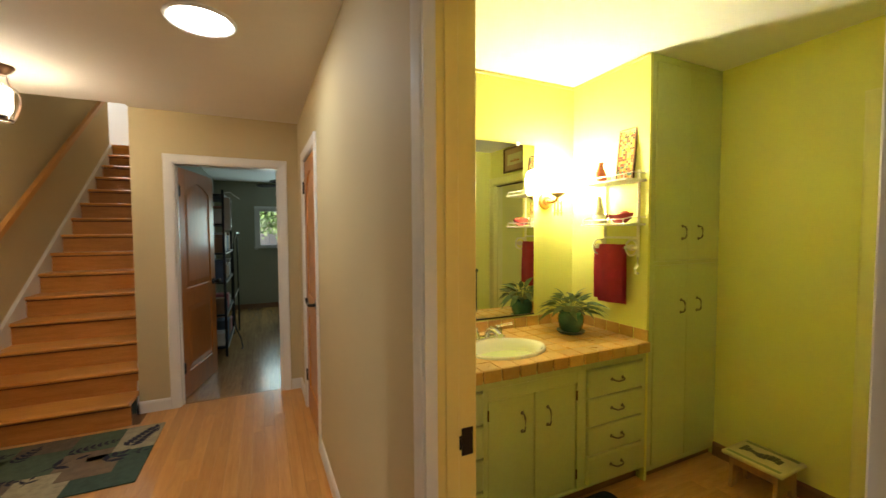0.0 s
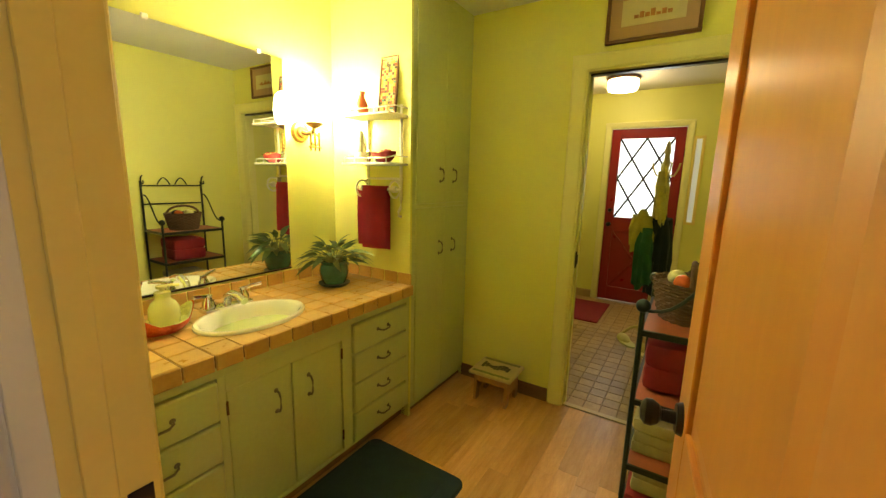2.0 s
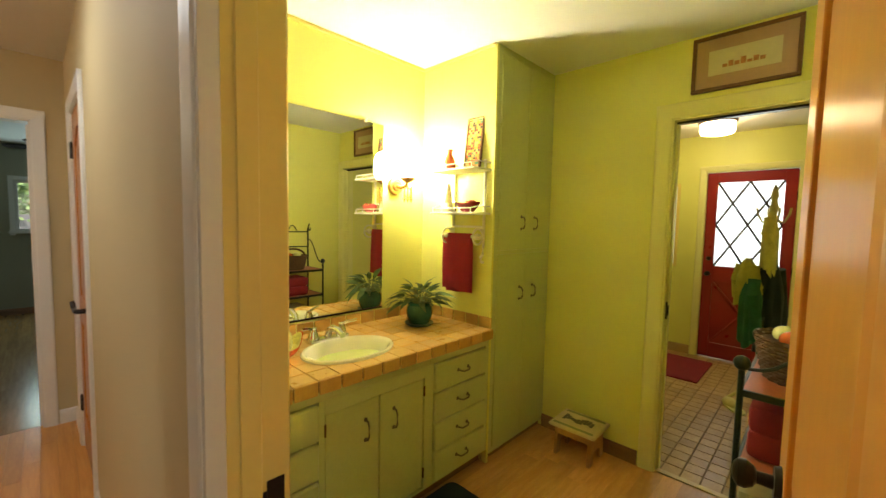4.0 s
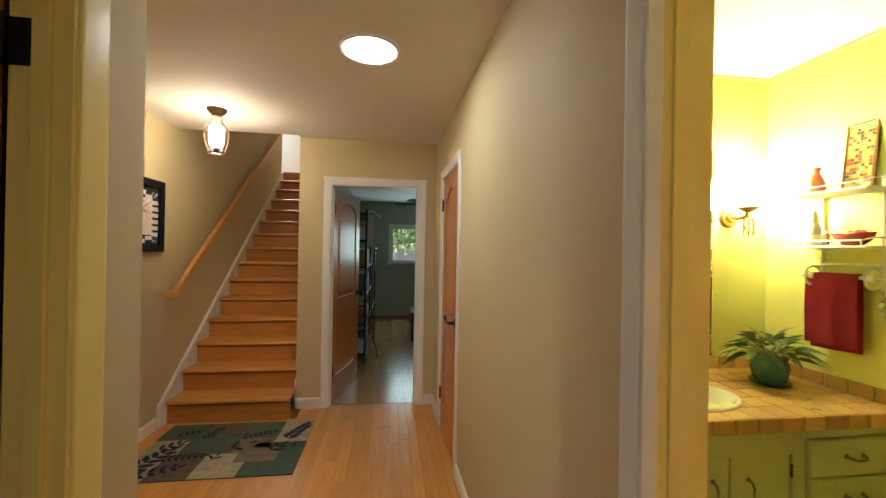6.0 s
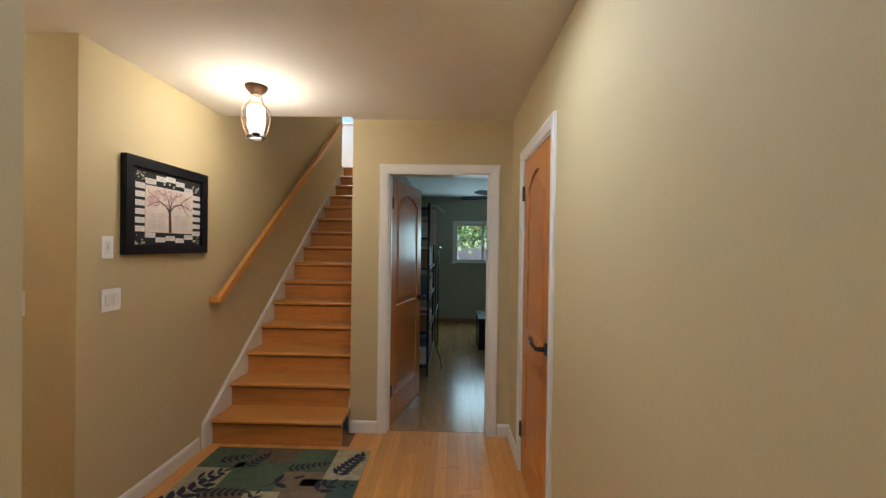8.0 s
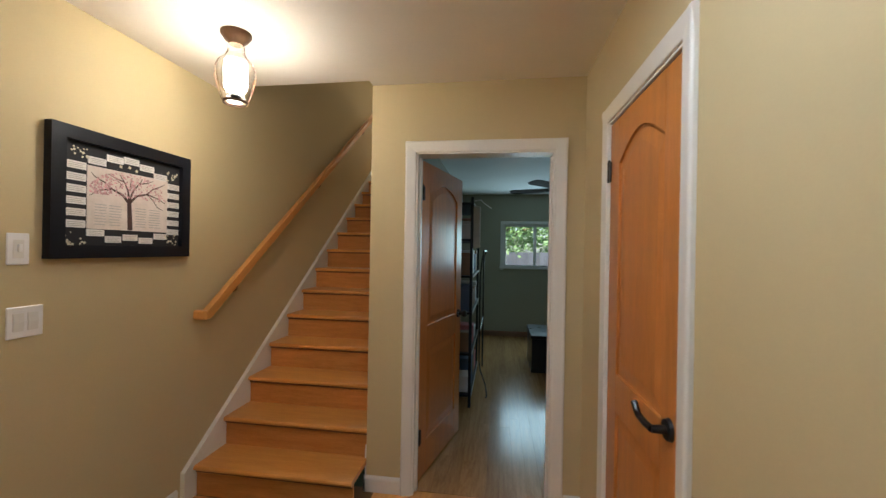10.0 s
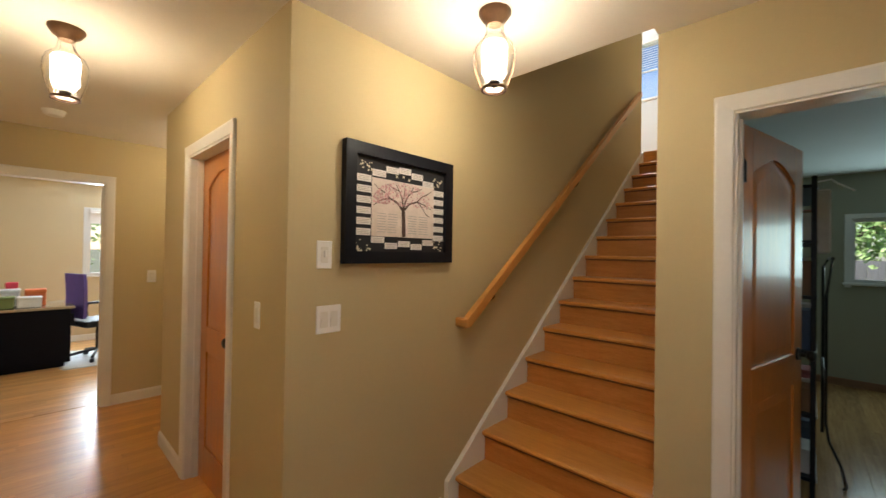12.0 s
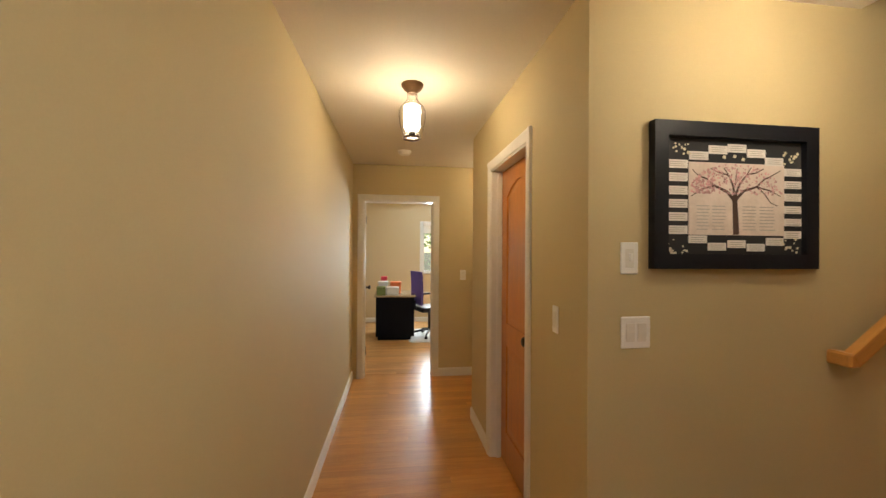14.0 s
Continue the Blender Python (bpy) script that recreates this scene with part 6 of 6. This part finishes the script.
# ---- bedroom ----
CHESTM = surface("black_painted_chest", (0.006, 0.008, 0.014), 0.30, vary=0.2, scale=6, bump=0.004, coat=0.1, spec=0.3)
chest = thing("storage_chest", pose(0.35, 6.22, 0), "black storage chest at the foot of the bed", "chest")
part("body", boxes((0.015, 0.50, 0.015, 0.74, 0.0, 0.40), bevel=0.004), CHESTM, chest)
part("lid", boxes((0, 0.515, 0, 0.755, 0.405, 0.445), bevel=0.008), CHESTM, chest, "glossy black lid")
part("plinth", boxes((0.01, 0.505, 0.01, 0.745, 0.0, 0.05), bevel=0.003), CHESTM, chest)
bed = thing("bed", pose(0.35, 7.40, 0, 0, 0, -90), "black iron bed with dark bedding and pale blanket", "bed")
bm = bmesh.new()
for x in (0.0, 1.5):
    pipe(bm, [(x, 0.55, 0), (x, 0.55, 0.95)], 0.022, 10)
pipe(bm, [(0, 0.55, 0.95), (0.1, 0.55, 1.0), (0.75, 0.55, 1.02), (1.4, 0.55, 1.0), (1.5, 0.55, 0.95)], 0.022, 10)
part("footboard_frame", bm, IRON, bed, smooth=True)
part("footboard_panel", boxes((0.03, 1.47, 0.54, 0.56, 0.25, 0.88), bevel=0.004), BLACK, bed)
part("side_rail", boxes((-0.01, 0.02, 0.57, 2.55, 0.22, 0.34), bevel=0.004), BLACK, bed)
part("mattress", boxes((0.01, 1.49, 0.58, 2.5, 0.30, 0.56), bevel=0.05, ), surface("dark_bedding", (0.03, 0.035, 0.05), 0.9, vary=0.2, scale=8, bump=0.04), bed)
part("blanket", boxes((-0.01, 1.5, 0.62, 1.5, 0.555, 0.66), bevel=0.04), surface("grey_blanket", (0.30, 0.31, 0.32), 0.95, vary=0.25, scale=6, fine=120, bump=0.06), bed, "folded grey blanket")
for x in (0.02, 1.48):
    part("leg", boxes((x - 0.025, x + 0.025, 2.45, 2.5, 0.0, 0.30), bevel=0.003), BLACK, bed)

fan = thing("ceiling_fan", pose(0.60, 5.36, H - 0.02), "dark ceiling fan with an amber light bowl", "fan")
bm = bmesh.new()
lathe(bm, (0, 0, 0), [(0.0, 0.0), (0.06, 0.0), (0.055, -0.04), (0.018, -0.05), (0.018, -0.28), (0.06, -0.29), (0.095, -0.32), (0.095, -0.37), (0.06, -0.395), (0.0, -0.395)], 24)
part("motor", bm, IRON, fan, smooth=True)
bm = bmesh.new()
lathe(bm, (0, 0, 0), [(0.10, -0.405), (0.095, -0.435), (0.07, -0.465), (0.03, -0.48), (0.0, -0.482)], 24)
part("light_bowl", bm, GLOW_FAN, fan, "glowing amber glass bowl", smooth=True)
bm = bmesh.new()
lathe(bm, (0, 0, 0), [(0.06, -0.395), (0.105, -0.40), (0.105, -0.408), (0.0, -0.408)], 24)
part("fitter", bm, IRON, fan, smooth=True)
blade_mesh = bmesh.new()
prism(blade_mesh, [(0.10, -0.035), (0.16, -0.05), (0.52, -0.065), (0.57, -0.045), (0.58, 0.0), (0.57, 0.045), (0.52, 0.065), (0.16, 0.05), (0.10, 0.035)], "z", -0.004, 0.004)
blade_mesh = mesh_of("blade", blade_mesh, surface("dark_walnut_blade", (0.02, 0.014, 0.012), 0.65, spec=0.2, vary=0.3, scale=5, stretch=(1, 8, 8)))
for i in range(5):
    ob = new("blade", blade_mesh)
    ob.parent = fan
    ob.matrix_basis = pose(0, 0, -0.355, 0, 0, 72 * i + 14) @ pose(0, 0, 0, 9, 0, 0)

unit = thing("shelving_unit", pose(-0.68, 5.05, 0), "black metal shelving unit full of odds and ends", "shelf")
UW, UD, UH = 0.40, 1.15, 1.95
for x in (0.015, UW - 0.015):
    for y in (0.015, UD - 0.015):
        part("post", boxes((x - 0.013, x + 0.013, y - 0.013, y + 0.013, 0, UH), bevel=0.002), BLACK, unit)
for z in (0.12, 0.50, 0.88, 1.22, 1.56, 1.90):
    part("shelf_plate", boxes((0, UW, 0, UD, z - 0.02, z), bevel=0.002), BLACK, unit)
    part("shelf_edge", boxes((UW, UW + 0.004, 0.01, UD - 0.01, z - 0.018, z - 0.002)), surface("pale_shelf_edge", (0.45, 0.44, 0.40), 0.5, vary=0.1), unit, "pale shelf edge")
rs = random.Random(77)
STORE = [surface("box_" + n, c, 0.7, vary=0.12, scale=6) for n, c in (("white", (0.6, 0.6, 0.58)), ("pink", (0.5, 0.16, 0.18)), ("grey", (0.14, 0.14, 0.15)), ("brown", (0.25, 0.15, 0.08)), ("blue", (0.08, 0.12, 0.2)))]
for z in (0.12, 0.50, 0.88, 1.22, 1.56):
    y = 0.06
    while y < UD - 0.2:
        w, h, d = rs.uniform(0.10, 0.22), rs.uniform(0.10, 0.25), rs.uniform(0.22, 0.34)
        b = thing("storage_box", pose(-0.68 + UW - 0.02 - d, 5.05 + y, z), "lidded storage box on the metal shelving", "box", "boxes on the shelving")
        mt = STORE[rs.randrange(5)]
        part("body", boxes((0, d, 0, w, 0, h * 0.82), bevel=0.004), mt, b)
        part("lid", boxes((-0.004, d + 0.004, -0.004, w + 0.004, h * 0.82, h), bevel=0.004), mt, b)
        y += w + rs.uniform(0.02, 0.10)
rack2 = thing("garment_rack", pose(-0.23, 5.47, 0), "black iron garment rack with a curled foot", "rack")
bm = bmesh.new()
pipe(bm, [(0.03, 0.05, 1.45), (0.02, 0.0, 1.38), (0.0, 0.0, 1.20), (0.0, 0.0, 0.35), (0.015, -0.03, 0.24), (0.07, -0.10, 0.12), (0.09, -0.14, 0.02), (0.08, -0.16, 0.008)], 0.008, 8)
part("front_upright", bm, IRON, rack2, smooth=True)
bm = bmesh.new()
pipe(bm, [(0.0, 0.9, 0.0), (0.0, 0.9, 1.38), (0.03, 0.85, 1.45), (0.03, 0.05, 1.45)], 0.011, 8)
part("back_upright", bm, IRON, rack2, smooth=True)
bm = bmesh.new()
pipe(bm, [(0.0, 0.0, 0.62), (0.0, 0.9, 0.62)], 0.009, 8)
part("lower_bar", bm, IRON, rack2, smooth=True)
GARMENT = surface("pale_garment", (0.55, 0.54, 0.52), 0.9, vary=0.15, scale=8, bump=0.05)
g = thing("hanging_shirt", pose(-0.24, 5.12, 1.90), "pale shirt hung from the shelving", "shirt")
bm = bmesh.new()
pipe(bm, [(-0.04, 0, 0.02), (0.02, 0, 0.03), (0.05, 0, 0.0), (0.12, 0.0, -0.05)], 0.006, 6)
part("hanger", bm, WHITE_PLASTIC, g, smooth=True)
bm = bmesh.new()
box(bm, -0.05, 0.02, -0.02, 0.05, -0.42, -0.03, bevel=0.02, seg=3)
part("cloth", bm, GARMENT, g, smooth=True)

# ---- office ----
DESK = surface("blue_black_desk_laminate", (0.003, 0.004, 0.009), 0.55, vary=0.2, fine=60, bump=0.003, spec=0.12)
desk = thing("office_desk", pose(-7.565, 1.54, 0), "black office desk with a pale glossy top", "desk")
part("side_panel", boxes((0.70, 0.725, 0, 0.62, 0.06, 0.70), bevel=0.002), DESK, desk)
part("side_panel", boxes((0.0, 0.025, 0, 0.62, 0.0, 0.70), bevel=0.002), DESK, desk)
part("modesty_panel", boxes((0.025, 0.70, 0.58, 0.60, 0.10, 0.70)), DESK, desk)
part("pedestal", boxes((0.30, 0.69, 0.03, 0.57, 0.0, 0.69), bevel=0.003), DESK, desk)
part("top", boxes((-0.05, 0.75, -0.03, 0.65, 0.70, 0.73), bevel=0.004), surface("pale_desk_top", (0.34, 0.28, 0.20), 0.15, vary=0.06, coat=0.4), desk, "pale glossy desk top")
for i, (x, y, w, d, h, c, nm) in enumerate(((-7.06, 1.55, 0.16, 0.14, 0.13, (0.16, 0.22, 0.08), "green"), (-7.09, 1.71, 0.18, 0.2, 0.12, (0.70, 0.72, 0.74), "white"), (-7.31, 1.57, 0.2, 0.16, 0.20, (0.62, 0.66, 0.72), "white"), (-7.33, 1.77, 0.2, 0.18, 0.19, (0.62, 0.14, 0.03), "orange"), (-7.43, 1.61, 0.12, 0.10, 0.27, (0.60, 0.04, 0.08), "red"))):
    b = thing("desk_box", pose(x, y, 0.73), nm + " box of papers on the office desk", "box", "boxes on the desk")
    mt = surface("desk_box_" + nm, c, 0.6, vary=0.15, scale=10)
    part("body", boxes((0, w, 0, d, 0, h), bevel=0.008), mt, b)
    part("lid", boxes((-0.004, w + 0.004, -0.004, d + 0.004, h * 0.8, h + 0.004), bevel=0.006), mt, b)
ochair = thing("office_chair", pose(-7.12, 2.44, 0, 0, 0, 200), "office chair with purple back and black base", "chair")
PURPLE = surface("purple_blue_mesh", (0.10, 0.07, 0.32), 0.8, vary=0.15, scale=20, fine=200, bump=0.05)
bm = bmesh.new()
box(bm, -0.24, 0.24, -0.24, 0.24, 0.44, 0.52, bevel=0.03, seg=3)
part("seat", bm, BLACK, ochair, smooth=True)
bm = bmesh.new()
curve = [(0.22 + 0.05 * (i / 10 - 0.4) ** 2, 0.56 + 0.055 * i) for i in range(11)]
prism(bm, curve + [(y + 0.035, z) for y, z in curve[::-1]], "x", -0.215, 0.215)
bmesh.ops.bevel(bm, geom=[e for e in bm.edges if abs(e.verts[0].co.x - e.verts[1].co.x) < 1e-6], offset=0.008, segments=2, affect="EDGES")
part("backrest", bm, PURPLE, ochair, "purple blue backrest")
bm = bmesh.new()
cyl(bm, (0, 0, 0.10), (0, 0, 0.44), 0.028, seg=14)
pipe(bm, [(0, 0.15, 0.46), (0, 0.27, 0.48), (0, 0.28, 0.62)], 0.02, 8)
part("column", bm, BLACK, ochair, smooth=True)
for s in (-1, 1):
    bm = bmesh.new()
    pipe(bm, [(s * 0.22, 0.0, 0.48), (s * 0.28, 0.0, 0.52), (s * 0.28, 0.0, 0.68)], 0.015, 8)
    box(bm, s * 0.28 - 0.03, s * 0.28 + 0.03, -0.14, 0.12, 0.68, 0.71, bevel=0.01)
    part("armrest", bm, BLACK, ochair, smooth=True)
for i in range(5):
    a = i * 2 * math.pi / 5
    c, s = math.cos(a), math.sin(a)
    bm = bmesh.new()
    pipe(bm, [(0.02 * c, 0.02 * s, 0.12), (0.16 * c, 0.16 * s, 0.10), (0.29 * c, 0.29 * s, 0.075)], 0.018, 8)
    part("base_arm", bm, BLACK, ochair, smooth=True)
    bm = bmesh.new()
    cyl(bm, (0.29 * c - 0.02 * s, 0.29 * s + 0.02 * c, 0.032), (0.29 * c + 0.02 * s, 0.29 * s - 0.02 * c, 0.032), 0.027, seg=14)
    part("caster", bm, BLACK, ochair, smooth=True)
cmat = thing("chair_mat", pose(-7.2, 2.52, 0), "clear grey plastic chair mat on the floor", "mat")
bm = bmesh.new()
prism(bm, rounded(1.1, 0.9, 0.08), "z", 0.0, 0.004)
part("sheet", bm, surface("pale_plastic_mat", (0.62, 0.66, 0.70), 0.25, vary=0.1, scale=8, bump=0.01), cmat)
bm = bmesh.new()
prism(bm, rounded(1.04, 0.84, 0.07), "z", 0.004, 0.0055)
part("raised_centre", bm, surface("pale_plastic_mat_centre", (0.66, 0.70, 0.74), 0.3, vary=0.1, scale=8, bump=0.02), cmat)

# ---- garden outside the bedroom ----
GRASS = surface("garden_ground", (0.09, 0.10, 0.04), 0.95, vary=0.35, scale=2, fine=40, bump=0.08)
bm = bmesh.new()
prism(bm, [(-400, -400), (400, -400), (400, 400), (-400, 400)], "z", -0.40, -0.30)
solid("ground", bm, GRASS, "grassy garden ground around the house", "ground")
FENCE = surface("weathered_fence_board", (0.27, 0.26, 0.25), 0.85, vary=0.2, scale=4, fine=40, stretch=(8, 8, 0.8), bump=0.03, random_tone=0.18)
fence = thing("garden_fence", pose(0, 12.2, -0.30), "weathered wooden garden fence", "fence")
fb = mesh_of("fence_board", boxes((0.0, 0.145, 0.0, 0.02, 0.0, 1.72), bevel=0.003), FENCE)
for i in range(64):
    ob = new("fence_board", fb)
    ob.parent, ob.location = fence, (-3.0 + i * 0.15, 0, 0)
part("fence_rail", boxes((-3.0, 6.6, 0.02, 0.06, 0.3, 0.39)), FENCE, fence)
part("fence_rail", boxes((-3.0, 6.6, 0.02, 0.06, 1.4, 1.49)), FENCE, fence)
LEAVES = surface("tree_foliage", (0.24, 0.40, 0.10), 0.7, vary=0.4, scale=1.5, fine=20, bump=0, random_tone=0.35, island=True, second=(0.40, 0.55, 0.20))
TRUNK = surface("grey_brown_bark", (0.13, 0.10, 0.07), 0.9, vary=0.3, scale=8, fine=60, bump=0.08)


def tree(x, y, h, r, seed):
    """A trunk with limbs and a loose crown of small leaves."""
    root = thing("garden_tree", pose(x, y, -0.30), "leafy green garden tree behind the fence", "tree", "garden trees")
    rt = random.Random(seed)
    bm = bmesh.new()
    cyl(bm, (0, 0, 0), (0.1, 0.05, h * 0.5), 0.16, 0.10, 10)
    tips = []
    for i in range(9):
        a = i * 2.4
        p = Vector((0.1, 0.05, h * (0.3 + 0.022 * i)))
        q = p + Vector((math.cos(a) * r * rt.uniform(0.5, 0.9), math.sin(a) * r * rt.uniform(0.5, 0.9), h * rt.uniform(0.05, 0.35)))
        pipe(bm, [p, (p + q) / 2 + Vector((0, 0, 0.1)), q], 0.04, 6)
        tips += [q, (p + q) / 2 + Vector((0, 0, 0.2))]
    part("trunk", bm, TRUNK, root, smooth=True)
    verts, faces = [], []
    for k in range(4200):
        c = rt.choice(tips)
        d = Vector((rt.gauss(0, 1), rt.gauss(0, 1), rt.gauss(0, 0.8))) * (r * 0.27)
        p = c + d
        if p.z < h * 0.12:
            continue
        u = Vector((rt.uniform(-1, 1), rt.uniform(-1, 1), rt.uniform(-1, 1))).normalized()
        v = u.cross(Vector((rt.uniform(-1, 1), rt.uniform(-1, 1), rt.uniform(-1, 1)))).normalized()
        s = rt.uniform(0.05, 0.10)
        n = len(verts)
        verts += [p - u * s, p + v * s * 0.5, p + u * s, p - v * s * 0.5]
        faces.append((n, n + 1, n + 2, n + 3))
    me = bpy.data.meshes.new("crown")
    me.from_pydata(verts, [], faces)
    me.materials.append(LEAVES)
    ob = new("crown", me)
    ob.parent = root
    return root


tree(-0.4, 14.6, 4.4, 2.0, 1)
tree(2.2, 15.2, 4.8, 2.3, 2)
tree(4.6, 14.4, 4.2, 2.0, 3)
tree(-3.0, 15.6, 5.0, 2.4, 4)
tree(-14.5, 4.2, 4.6, 2.2, 5)

# ---- loose boards last ----
lay_boards(floor_bed, board_mesh("plank_bedroom", 0.0838, OAK_BED_DIM), 0.0838, ((BX0 + 0.006, BX1, 3.765, BY1),), lengths=(1.0, 1.4, 1.8, 2.2))
lay_boards(floor_hall, board_mesh("plank", 0.0713, OAK), 0.0713, ((-0.76, 0.53, 0.9, 3.76), (-3.96, -0.76, 1.28, 3.5), (-5.1, -3.96, 1.28, 3.7), (-0.76, 0.53, -1.3, 0.9)), lengths=(0.9, 1.2, 1.5, 1.9))
lay_boards(floor_bath, board_mesh("plank_bath", 1.65 / 17, OAK_BATH, e=0.0003), 1.65 / 17, ((0.53, 2.762, -0.16, 1.49),), along="x")
